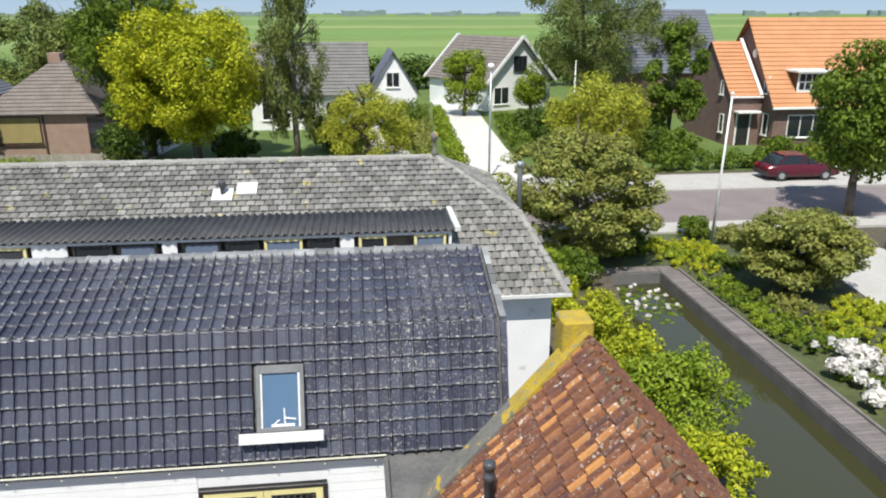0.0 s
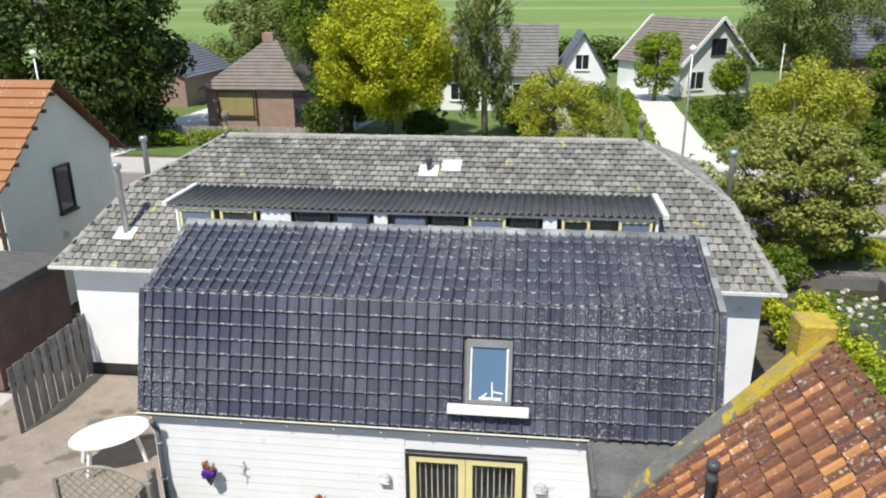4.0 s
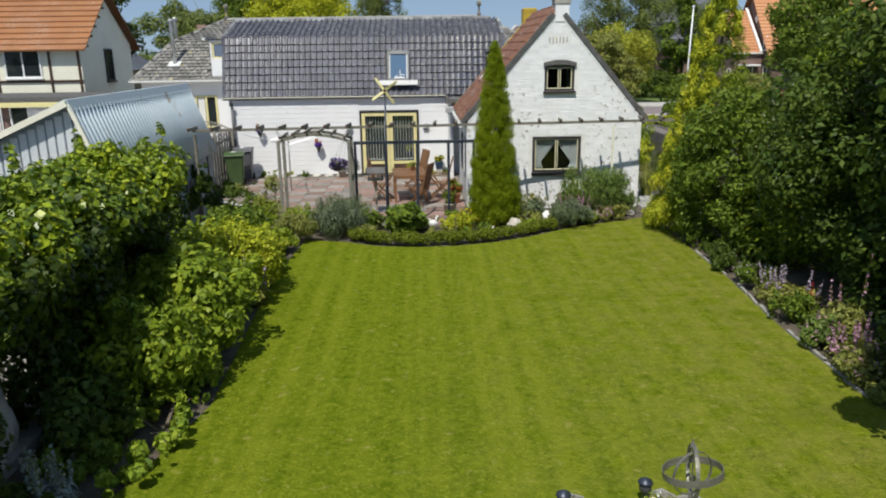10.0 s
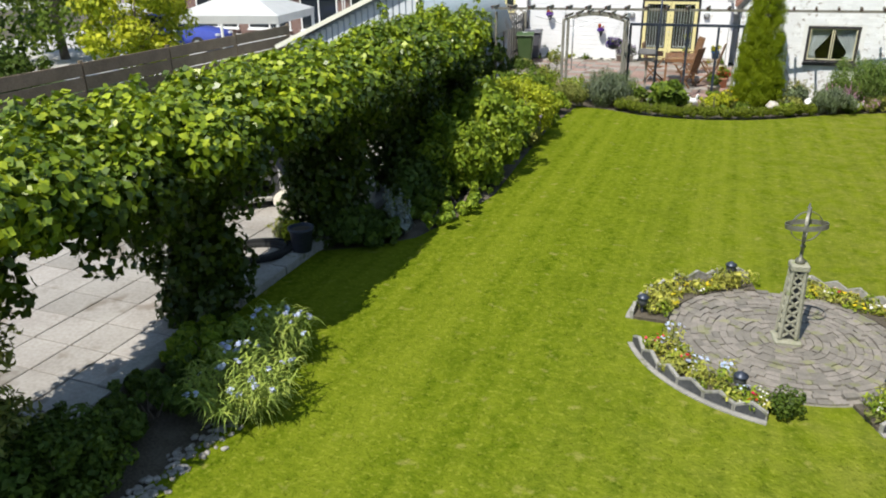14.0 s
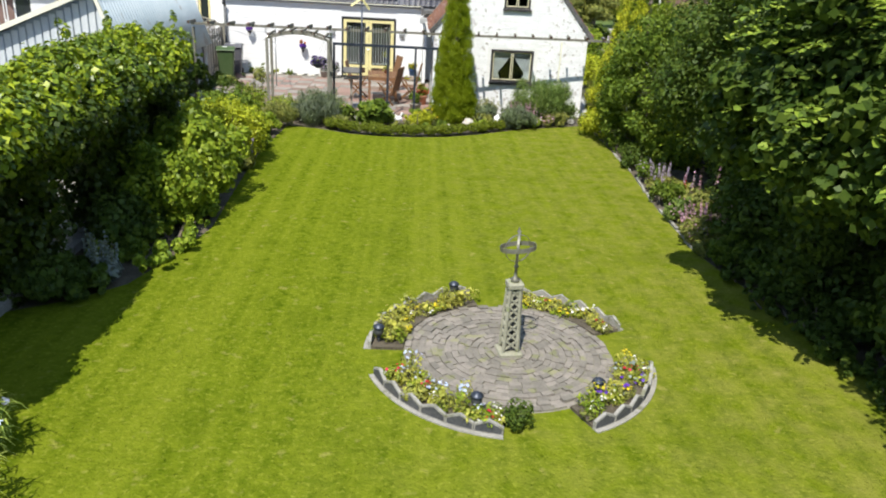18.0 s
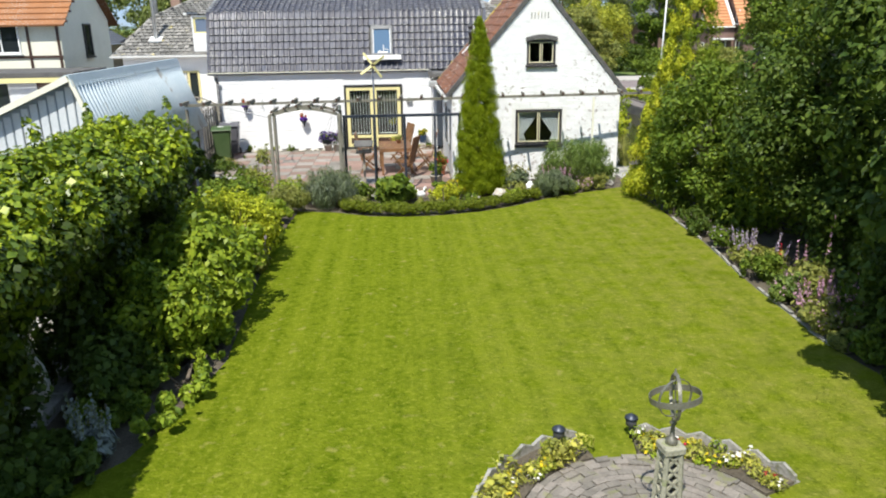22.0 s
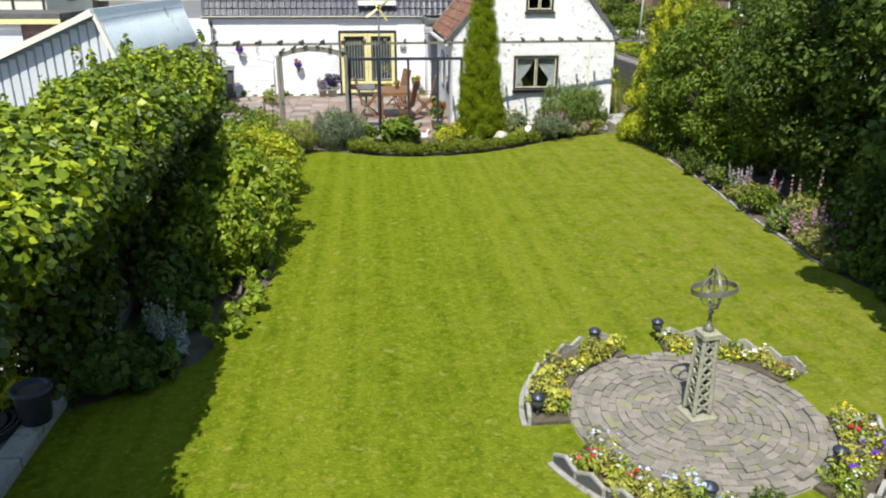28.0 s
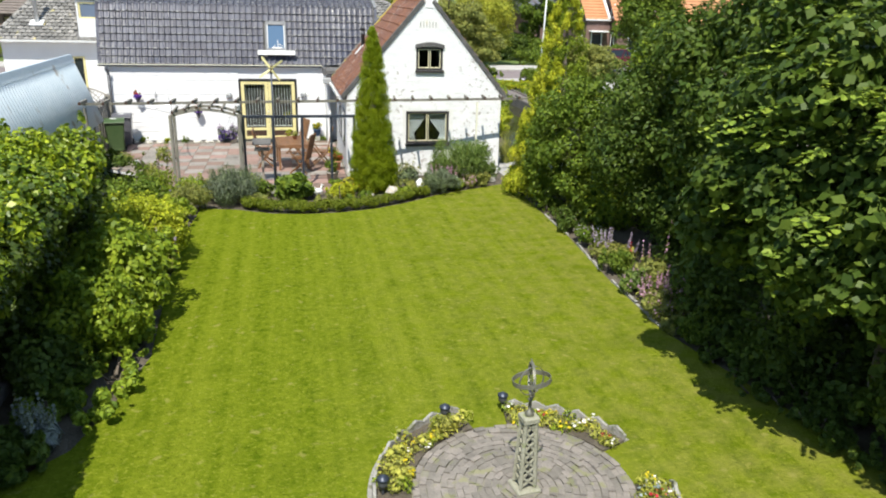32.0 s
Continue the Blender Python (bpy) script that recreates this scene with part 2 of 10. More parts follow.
M_MORTAR = mat("whitewashed_mortar", (0.86, 0.85, 0.83), (0.76, 0.75, 0.73), scale=5, fine=50, rough=0.95, bump=0.4)
M_TILE_D = mat("dark_glazed_tile", (0.052, 0.055, 0.084), (0.072, 0.075, 0.104), scale=0.7, fine=22, rough=0.36, bump=0.16, vary=0.26, spots=((0.32, 0.31, 0.27), 26.0, 0.565), gloss_var=0.12, patch=0.45)
M_TILE_DJ = mat("dark_glazed_tile_joined", (0.052, 0.055, 0.084), (0.072, 0.075, 0.104), scale=0.7, fine=22, rough=0.36, bump=0.16, vary=0.26, island=True, spots=((0.32, 0.31, 0.27), 26.0, 0.565), gloss_var=0.12, patch=0.45)
M_TILE_DL = mat("pale_spotted_tile_lip", (0.075, 0.078, 0.10), (0.12, 0.12, 0.135), scale=3.0, fine=26, rough=0.5, bump=0.3, spots=((0.36, 0.36, 0.345), 15.0, 0.53), soft=0.12)
M_TILE_G = mat("weathered_grey_tile", (0.15, 0.145, 0.135), (0.26, 0.25, 0.23), scale=2.0, fine=16, rough=0.85, bump=0.5, vary=0.34, island=True, spots=((0.42, 0.37, 0.16), 3.0, 0.64))
M_TILE_GF = mat("grey_tile_distant", (0.15, 0.145, 0.14), (0.22, 0.21, 0.20), scale=1.2, fine=8, rough=0.85, bump=0.4, vary=0.2, island=True)
M_TILE_B = mat("old_orange_brown_tile", (0.43, 0.17, 0.055), (0.085, 0.048, 0.043), scale=1.2, fine=14, rough=0.55, bump=0.5, vary=0.3, spots=((0.46, 0.41, 0.36), 20.0, 0.575), edge=0.9, bypiece=True, patch=0.9)
M_TILE_BJ = mat("old_orange_brown_tile_joined", (0.43, 0.17, 0.055), (0.085, 0.048, 0.043), scale=1.2, fine=14, rough=0.55, bump=0.5, vary=0.3, island=True, spots=((0.46, 0.41, 0.36), 20.0, 0.575), edge=0.9, bypiece=True, patch=0.9)
M_TILE_BR = mat("dark_tile_roll", (0.11, 0.052, 0.045), (0.27, 0.11, 0.05), scale=3.0, fine=18, rough=0.55, bump=0.4, spots=((0.44, 0.40, 0.36), 22.0, 0.59), edge=0.6, patch=0.7)
M_TILE_BM = mat("mossy_ridge_tile", (0.12, 0.065, 0.045), (0.20, 0.115, 0.07), scale=3.0, fine=20, rough=0.85, bump=0.7, spots=((0.30, 0.27, 0.16), 9.0, 0.56), edge=0.6, vary=0.15)
M_TILE_O = mat("bright_orange_tile", (0.58, 0.28, 0.135), (0.49, 0.22, 0.105), scale=0.8, fine=8, rough=0.8, bump=0.3, vary=0.15, island=True)
M_LICHEN = mat("yellow_lichen", (0.52, 0.36, 0.025), (0.33, 0.25, 0.06), scale=5, fine=30, rough=0.95, bump=0.8, edge=0.5, spots=((0.26, 0.245, 0.20), 7.0, 0.60))
M_CEMENT = mat("grey_cement_verge", (0.13, 0.125, 0.11), (0.21, 0.20, 0.18), scale=4, fine=30, rough=0.95, bump=0.5, spots=((0.50, 0.35, 0.04), 4.0, 0.58))
M_DARKV = mat("dark_grey_brick_coping", (0.075, 0.075, 0.075), (0.13, 0.125, 0.12), scale=4, fine=30, rough=0.8, bump=0.4, vary=0.15)
M_BITUMEN = mat("flat_roof_bitumen", (0.10, 0.10, 0.10), (0.16, 0.155, 0.15), scale=2, fine=20, rough=0.9, bump=0.3)
M_CREAMP = mat("pale_cream_sash_paint", (0.80, 0.75, 0.52), (0.72, 0.67, 0.45), scale=3, fine=30, rough=0.45, bump=0.05)
M_ALU = mat("grey_roof_window_frame", (0.17, 0.175, 0.18), (0.22, 0.225, 0.23), scale=4, fine=30, rough=0.5, bump=0.05)
M_CREAM = mat("cream_yellow_paint", (0.80, 0.72, 0.36), (0.72, 0.64, 0.30), scale=3, fine=30, rough=0.45, bump=0.05)
M_BLACKP = mat("black_paint", (0.018, 0.018, 0.02), (0.035, 0.034, 0.034), scale=3, fine=30, rough=0.4, bump=0.05)
M_BROWNP = mat("dark_brown_paint", (0.055, 0.03, 0.022), (0.08, 0.045, 0.03), scale=3, fine=30, rough=0.45, bump=0.08)
M_DKFRAME = mat("charcoal_window_paint", (0.03, 0.027, 0.028), (0.05, 0.044, 0.044), scale=3, fine=30, rough=0.5, bump=0.06)
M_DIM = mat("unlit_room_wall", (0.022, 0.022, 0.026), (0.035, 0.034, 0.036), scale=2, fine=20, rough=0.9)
M_BLIND = mat("white_blind_slat", (0.78, 0.78, 0.75), (0.68, 0.68, 0.66), scale=3, fine=20, rough=0.6, bump=0.0)
M_CURTAIN = mat("white_net_curtain", (0.88, 0.89, 0.90), (0.80, 0.81, 0.84), scale=6, fine=60, rough=0.9, bump=0.2, trans=0.3)
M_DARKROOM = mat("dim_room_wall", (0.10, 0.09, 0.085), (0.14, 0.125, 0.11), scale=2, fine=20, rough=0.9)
M_GLASS = clearmat("window_glass")
M_PANE = glassmat("dark_window_pane")
# blue tint paints the sky's reflection on alternate dormer panes
M_PANEB = glassmat("sky_blue_pane", (0.14, 0.18, 0.26), 0.08)
M_STEEL = mat("galvanised_steel", (0.55, 0.56, 0.57), (0.42, 0.43, 0.44), scale=4, fine=30, rough=0.42, bump=0.06, metal=0.75)
M_LEAD = mat("white_lead_flashing", (0.74, 0.74, 0.73), (0.60, 0.60, 0.58), scale=5, fine=30, rough=0.6, bump=0.1)
M_GUTTER = mat("grey_gutter", (0.42, 0.43, 0.43), (0.34, 0.35, 0.35), scale=4, fine=30, rough=0.5, bump=0.05)
M_PIPEB = mat("black_plastic_pipe", (0.05, 0.052, 0.06), (0.075, 0.078, 0.085), scale=6, fine=30, rough=0.45, bump=0.05)
M_OLDWOOD = mat("weathered_grey_wood", (0.25, 0.23, 0.19), (0.36, 0.33, 0.27), scale=3, fine=40, rough=0.9, bump=0.5, vary=0.15)
M_GREENWOOD = mat("mossy_pergola_wood", (0.165, 0.155, 0.125), (0.255, 0.24, 0.20), scale=3, fine=40, rough=0.9, bump=0.5, vary=0.12)
M_FENCE = mat("silvered_fence_board", (0.16, 0.155, 0.15), (0.27, 0.26, 0.25), scale=3, fine=40, rough=0.9, bump=0.5, vary=0.25)
M_TEAK = mat("teak_wood", (0.25, 0.125, 0.05), (0.15, 0.078, 0.04), scale=5, fine=45, rough=0.55, bump=0.2, vary=0.12)
M_IRON = mat("anthracite_metal_frame", (0.035, 0.045, 0.068), (0.055, 0.065, 0.09), scale=4, fine=30, rough=0.4, bump=0.05, metal=0.4)
M_RUST = mat("bronze_green_metal", (0.17, 0.165, 0.13), (0.25, 0.24, 0.2), scale=8, fine=50, rough=0.5, bump=0.3, metal=0.5)
M_STONEP = mat("lichened_stone_pillar", (0.27, 0.265, 0.195), (0.36, 0.35, 0.27), scale=6, fine=40, rough=0.9, bump=0.5, spots=((0.25, 0.27, 0.14), 8, 0.6))
M_SHEET = mat("pale_blue_corrugated_sheet", (0.46, 0.54, 0.58), (0.55, 0.61, 0.64), scale=1.2, fine=15, rough=0.55, bump=0.1, spots=((0.30, 0.29, 0.26), 1.6, 0.66))
M_SHEETD = mat("white_shed_sheet", (0.66, 0.69, 0.71), (0.56, 0.60, 0.63), scale=1.5, fine=18, rough=0.6, bump=0.1)
M_SHEETB = mat("black_corrugated_sheet", (0.032, 0.032, 0.036), (0.06, 0.06, 0.062), scale=1.5, fine=18, rough=0.6, bump=0.2)
M_SLAB = mat("terrace_slab", (0.225, 0.205, 0.18), (0.30, 0.275, 0.245), scale=2.5, fine=28, rough=0.9, bump=0.35, vary=0.2, spots=((0.16, 0.14, 0.12), 3, 0.6))
M_SLABR = mat("pink_terrace_slab", (0.235, 0.15, 0.12), (0.285, 0.195, 0.16), scale=2.5, fine=28, rough=0.9, bump=0.35, vary=0.24, spots=((0.17, 0.125, 0.1), 3, 0.6))
M_JOINT = mat("paving_joint_sand", (0.19, 0.17, 0.14), (0.13, 0.12, 0.09), scale=3, fine=30, rough=0.95, bump=0.5)
M_CLINK = mat("grey_clinker_paver", (0.185, 0.165, 0.143), (0.26, 0.233, 0.20), scale=9, fine=45, rough=0.95, bump=0.8, vary=0.2, spots=((0.22, 0.215, 0.12), 5.5, 0.57))
M_CONC = mat("grey_concrete", (0.33, 0.32, 0.29), (0.42, 0.40, 0.37), scale=3, fine=30, rough=0.9, bump=0.4, spots=((0.25, 0.25, 0.2), 4, 0.62))
M_PAVE = mat("pavement", (0.40, 0.38, 0.36), (0.48, 0.46, 0.43), scale=0.8, fine=6, rough=0.9, bump=0.3)
M_ROAD = mat("clinker_road", (0.19, 0.155, 0.155), (0.24, 0.20, 0.195), scale=0.6, fine=8, rough=0.9, bump=0.3)
M_GRAVEL = mat("white_shell_drive", (0.64, 0.62, 0.58), (0.55, 0.53, 0.50), scale=0.8, fine=12, rough=0.95, bump=0.4)
M_PLASTICW = mat("white_plastic", (0.85, 0.85, 0.84), (0.78, 0.78, 0.77), scale=3, fine=30, rough=0.4, bump=0.02)
M_BROWNBR = mat("brown_brick_wall", (0.28, 0.185, 0.145), (0.36, 0.25, 0.20), scale=2, fine=14, rough=0.9, bump=0.4)
M_PURPBR = mat("purple_brown_brick", (0.165, 0.10, 0.085), (0.22, 0.145, 0.125), scale=2, fine=14, rough=0.9, bump=0.4)
M_CREAMW = mat("cream_render", (0.84, 0.82, 0.69), (0.76, 0.74, 0.61), scale=1.0, fine=15, rough=0.85, bump=0.15, spots=((0.5, 0.48, 0.40), 1.2, 0.68))
M_BARK = mat("tree_bark", (0.12, 0.095, 0.07), (0.19, 0.16, 0.125), scale=6, fine=30, rough=0.95, bump=0.8)
M_BINGREEN = mat("green_bin_plastic", (0.045, 0.085, 0.025), (0.065, 0.105, 0.038), scale=4, fine=30, rough=0.5, bump=0.05)
M_BINGREY = mat("grey_bin_plastic", (0.085, 0.085, 0.10), (0.12, 0.12, 0.135), scale=4, fine=30, rough=0.5, bump=0.05)
M_CARRED = mat("dark_red_car_paint", (0.095, 0.010, 0.02), (0.08, 0.009, 0.017), scale=3, fine=30, rough=0.22, bump=0.0)
M_RUBBER = mat("black_rubber", (0.02, 0.02, 0.02), (0.03, 0.03, 0.03), scale=5, fine=30, rough=0.8)
M_BLUE = mat("blue_fabric", (0.03, 0.05, 0.30), (0.04, 0.07, 0.36), scale=5, fine=40, rough=0.8)
M_SLATE = mat("blue_grey_slate", (0.11, 0.12, 0.15), (0.16, 0.17, 0.20), scale=1.0, fine=9, rough=0.6, bump=0.3, vary=0.15, island=True)
M_ROCK = mat("pale_garden_stone", (0.50, 0.44, 0.36), (0.62, 0.57, 0.49), scale=5, fine=30, rough=0.9, bump=0.6)
M_ROCKW = mat("whitewashed_edging_stone", (0.62, 0.60, 0.55), (0.45, 0.42, 0.37), scale=5, fine=30, rough=0.9, bump=0.6, spots=((0.25, 0.24, 0.2), 7, 0.58))
M_TERRAC = mat("terracotta_pot", (0.38, 0.17, 0.09), (0.45, 0.22, 0.13), scale=5, fine=30, rough=0.8, bump=0.2)
M_POTBLUE = mat("blue_glazed_pot", (0.04, 0.09, 0.20), (0.06, 0.12, 0.25), scale=5, fine=30, rough=0.25)
M_POTDARK = mat("dark_pot", (0.03, 0.035, 0.055), (0.05, 0.055, 0.075), scale=5, fine=30, rough=0.5)
L_IVY = leafmat("ivy_leaf", (0.285, 0.395, 0.018), (0.065, 0.12, 0.008), rough=0.38, spec=0.42, trans=0.22, vary=0.6)
L_BORDER = leafmat("border_shrub_leaf", (0.26, 0.35, 0.028), (0.15, 0.23, 0.018), rough=0.42)
L_GREEN = leafmat("green_leaf", (0.155, 0.235, 0.028))
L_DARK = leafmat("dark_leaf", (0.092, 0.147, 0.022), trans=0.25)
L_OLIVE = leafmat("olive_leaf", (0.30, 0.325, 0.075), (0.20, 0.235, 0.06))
L_LIME = leafmat("lime_leaf", (0.44, 0.485, 0.03), (0.31, 0.38, 0.025))
L_YELLOW = leafmat("golden_leaf", (0.51, 0.55, 0.032), (0.36, 0.42, 0.028))
L_BEDLIME = leafmat("lemon_bedding_leaf", (0.46, 0.48, 0.09), (0.33, 0.37, 0.06))
L_CYPRESS = leafmat("golden_cypress_leaf", (0.41, 0.44, 0.05), (0.30, 0.35, 0.04))
L_THUJA = leafmat("thuja_spray", (0.31, 0.40, 0.015), (0.22, 0.30, 0.012), trans=0.5, vary=0.16)
L_BIRCH = leafmat("willow_leaf", (0.20, 0.25, 0.065), (0.15, 0.20, 0.055))
L_HAZEL = leafmat("hazel_leaf", (0.28, 0.38, 0.032), (0.17, 0.26, 0.024))
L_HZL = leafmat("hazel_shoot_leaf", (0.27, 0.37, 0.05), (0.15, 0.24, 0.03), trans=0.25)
L_LAV = leafmat("lavender_grey", (0.13, 0.19, 0.065), (0.15, 0.175, 0.13), trans=0.2)
L_SILV = leafmat("silver_leaf", (0.26, 0.31, 0.29), (0.20, 0.25, 0.24), trans=0.15)
L_HEDGE = leafmat("box_hedge_leaf", (0.125, 0.17, 0.012), (0.17, 0.215, 0.018))
F_PURPLE = leafmat("violet_petal", (0.16, 0.06, 0.45))
F_PINK = leafmat("pink_petal", (0.60, 0.32, 0.47), (0.48, 0.32, 0.42))
F_RED = leafmat("red_petal", (0.55, 0.03, 0.03))
F_WHITE = leafmat("white_petal", (0.80, 0.80, 0.76), (0.7, 0.7, 0.66))
F_YELLOW = leafmat("yellow_petal", (0.75, 0.62, 0.03))
F_BLUE = leafmat("pale_blue_petal", (0.56, 0.62, 0.80), (0.46, 0.53, 0.74))
F_LILAC = leafmat("lilac_petal", (0.50, 0.42, 0.55), (0.40, 0.34, 0.45))
M_CLINKJ = mat("grey_clinker_paver_joined", (0.185, 0.165, 0.143), (0.26, 0.233, 0.20), scale=9, fine=45, rough=0.95, bump=0.8, vary=0.2, island=True, spots=((0.22, 0.215, 0.12), 5.5, 0.57))
M_JOINTP = mat("mossy_paver_joint", (0.25, 0.228, 0.19), (0.195, 0.19, 0.125), scale=3, fine=30, rough=0.95, bump=0.5)
M_PATIO = mat("patio_slab", (0.265, 0.24, 0.215), (0.37, 0.345, 0.315), scale=1.4, fine=24, rough=0.9, bump=0.3, vary=0.16, spots=((0.21, 0.18, 0.15), 1.8, 0.58))
L_STRAP = leafmat("strap_leaf", (0.37, 0.46, 0.10), (0.21, 0.30, 0.05), trans=0.3)
M_PLOT = mat("rough_garden_grass", (0.07, 0.12, 0.02), (0.13, 0.18, 0.04), scale=0.5, fine=5, rough=0.95, bump=0.6)
M_MULCH = mat("leafy_garden_soil", (0.05, 0.06, 0.025), (0.10, 0.12, 0.04), scale=1.5, fine=14, rough=0.95, bump=0.8)
M_QUAY = mat("dark_wet_plank", (0.15, 0.13, 0.125), (0.22, 0.195, 0.185), scale=3, fine=40, rough=0.85, bump=0.4, vary=0.18)
M_DKWOOD = mat("dark_brown_plank", (0.15, 0.11, 0.07), (0.23, 0.175, 0.115), scale=2, fine=35, rough=0.9, bump=0.4, vary=0.2)
M_YARD = mat("brown_yard_slab", (0.23, 0.185, 0.15), (0.31, 0.26, 0.215), scale=2.5, fine=28, rough=0.9, bump=0.35, spots=((0.15, 0.13, 0.1), 1.2, 0.58))
L_MAPLE = leafmat("golden_maple_leaf", (0.45, 0.485, 0.022), (0.33, 0.39, 0.022))
M_SHEETW = mat("shaded_shed_wall", (0.27, 0.33, 0.385), (0.34, 0.40, 0.45), scale=1.5, fine=18, rough=0.7, bump=0.1, spots=((0.22, 0.24, 0.24), 1.6, 0.6))
L_ROSEM = leafmat("rosemary_leaf", (0.17, 0.25, 0.055), (0.12, 0.19, 0.04), trans=0.25)
M_CAPG = mat("grey_ridge_cement", (0.24, 0.23, 0.21), (0.36, 0.345, 0.32), scale=3, fine=30, rough=0.95, bump=0.5, spots=((0.48, 0.33, 0.05), 1.6, 0.66))
# ivy leaf darkened for the shade below and inside the arbour canopy
L_IVYSHADE = leafmat("shaded_ivy_leaf", (0.066, 0.108, 0.010), (0.038, 0.066, 0.006), rough=0.42, spec=0.3)
M_CAPL = mat("pale_glazed_ridge_tile", (0.17, 0.175, 0.18), (0.27, 0.275, 0.28), scale=3, fine=25, rough=0.6, bump=0.15, vary=0.45)
M_TILE_BRN = mat("brown_grey_tile_distant", (0.165, 0.14, 0.125), (0.24, 0.205, 0.185), scale=1.2, fine=8, rough=0.85, bump=0.4, vary=0.15, island=True)
M_OCHRE = mat("ochre_blind", (0.34, 0.27, 0.11), (0.28, 0.22, 0.09), scale=2, fine=20, rough=0.7, bump=0.05)
M_EDGEC = mat("weathered_edging_concrete", (0.25, 0.24, 0.215), (0.36, 0.345, 0.315), scale=5, fine=35, rough=0.95, bump=0.5, spots=((0.18, 0.18, 0.12), 6, 0.6))
M_EDGEF = mat("dark_grey_edging_face", (0.05, 0.052, 0.058), (0.09, 0.09, 0.095), scale=4, fine=35, rough=0.9, bump=0.3)
L_CHEST = leafmat("chestnut_leaf", (0.062, 0.10, 0.018), trans=0.2)
M_ROCKG = mat("grey_garden_pebble", (0.20, 0.18, 0.155), (0.31, 0.29, 0.26), scale=6, fine=30, rough=0.95, bump=0.6, vary=0.3, island=True)

# ---- building helpers ----
def box(bm, x0, y0, z0, x1, y1, z1, m=None):
    vs = [bm.verts.new((x, y, z)) for z in (z0, z1) for x, y in ((x0, y0), (x1, y0), (x1, y1), (x0, y1))]
    for f in ((3, 2, 1, 0), (4, 5, 6, 7), (0, 1, 5, 4), (1, 2, 6, 5), (2, 3, 7, 6), (3, 0, 4, 7)):
        bm.faces.new([vs[i] for i in f])
    if m is not None:
        bmesh.ops.transform(bm, matrix=m, verts=vs)
    return vs


def bbox(x0, y0, z0, x1, y1, z1, bevel=0.0, seg=1):
    """A new bmesh with one box, its edges rounded by bevel."""
    bm = bmesh.new()
    box(bm, x0, y0, z0, x1, y1, z1)
    if bevel:
        bmesh.ops.bevel(bm, geom=bm.edges[:], offset=bevel, segments=seg, affect="EDGES", profile=0.6)
    return bm


def tube(bm, p0, p1, r0, r1=None, seg=8, caps=True):
    p0, p1 = Vector(p0), Vector(p1)
    r1 = r0 if r1 is None else r1
    q = (p1 - p0).to_track_quat("Z", "Y")
    a, b = [], []
    for i in range(seg):
        c, s = math.cos(2 * math.pi * i / seg), math.sin(2 * math.pi * i / seg)
        a.append(bm.verts.new(p0 + q @ Vector((c * r0, s * r0, 0))))
        b.append(bm.verts.new(p1 + q @ Vector((c * r1, s * r1, 0))))
    for i in range(seg):
        j = (i + 1) % seg
        bm.faces.new((a[i], a[j], b[j], b[i])).smooth = seg > 6
    if caps:
        bm.faces.new(a[::-1])
        bm.faces.new(b)


def beam(bm, p0, p1, w, h):
    """A squared timber from p0 to p1, w wide and h high."""
    p0, p1 = Vector(p0), Vector(p1)
    d = (p1 - p0).normalized()
    side = d.cross(Vector((0, 0, 1)))
    side = side.normalized() if side.length > 1e-4 else Vector((1, 0, 0))
    up = side.cross(d)
    vs = [bm.verts.new(p + side * sx * w / 2 + up * sz * h / 2) for p in (p0, p1) for sx, sz in ((-1, -1), (1, -1), (1, 1), (-1, 1))]
    for f in ((0, 1, 2, 3), (7, 6, 5, 4), (1, 0, 4, 5), (2, 1, 5, 6), (3, 2, 6, 7), (0, 3, 7, 4)):
        bm.faces.new([vs[i] for i in f])


def lathe(bm, profile, seg=16, at=(0, 0, 0)):
    """A turned shape from (radius, height) pairs."""
    rings = []
    for r, z in profile:
        rings.append([bm.verts.new((at[0] + r * math.cos(2 * math.pi * i / seg), at[1] + r * math.sin(2 * math.pi * i / seg), at[2] + z)) for i in range(seg)])
    for a, b in zip(rings, rings[1:]):
        for i in range(seg):
            j = (i + 1) % seg
            bm.faces.new((a[i], a[j], b[j], b[i])).smooth = True
    bm.faces.new(rings[0][::-1])
    bm.faces.new(rings[-1])


def poly(bm, pts, z0, z1):
    """A prism over a flat outline (x, y)."""
    a = [bm.verts.new((x, y, z0)) for x, y in pts]
    b = [bm.verts.new((x, y, z1)) for x, y in pts]
    bm.faces.new(a[::-1])
    bm.faces.new(b)
    for i in range(len(pts)):
        j = (i + 1) % len(pts)
        bm.faces.new((a[i], a[j], b[j], b[i]))


def prism(bm, pts, x0, x1, axis=0):
    """A prism over an outline in (y, z), from x0 to x1; with axis 1 the outline is (x, z) and it runs along y."""
    def at(u, v, w):
        return (w, u, v) if axis == 0 else (u, w, v)
    a = [bm.verts.new(at(u, v, x0)) for u, v in pts]
    b = [bm.verts.new(at(u, v, x1)) for u, v in pts]
    bm.faces.new(a)
    bm.faces.new(b[::-1])
    for i in range(len(pts)):
        j = (i + 1) % len(pts)
        bm.faces.new((a[j], a[i], b[i], b[j]))


def finish(name, bm, material):
    bmesh.ops.recalc_face_normals(bm, faces=bm.faces[:])
    me = bpy.data.meshes.new(name)
    bm.to_mesh(me)
    bm.free()
    me.materials.append(material)
    return me


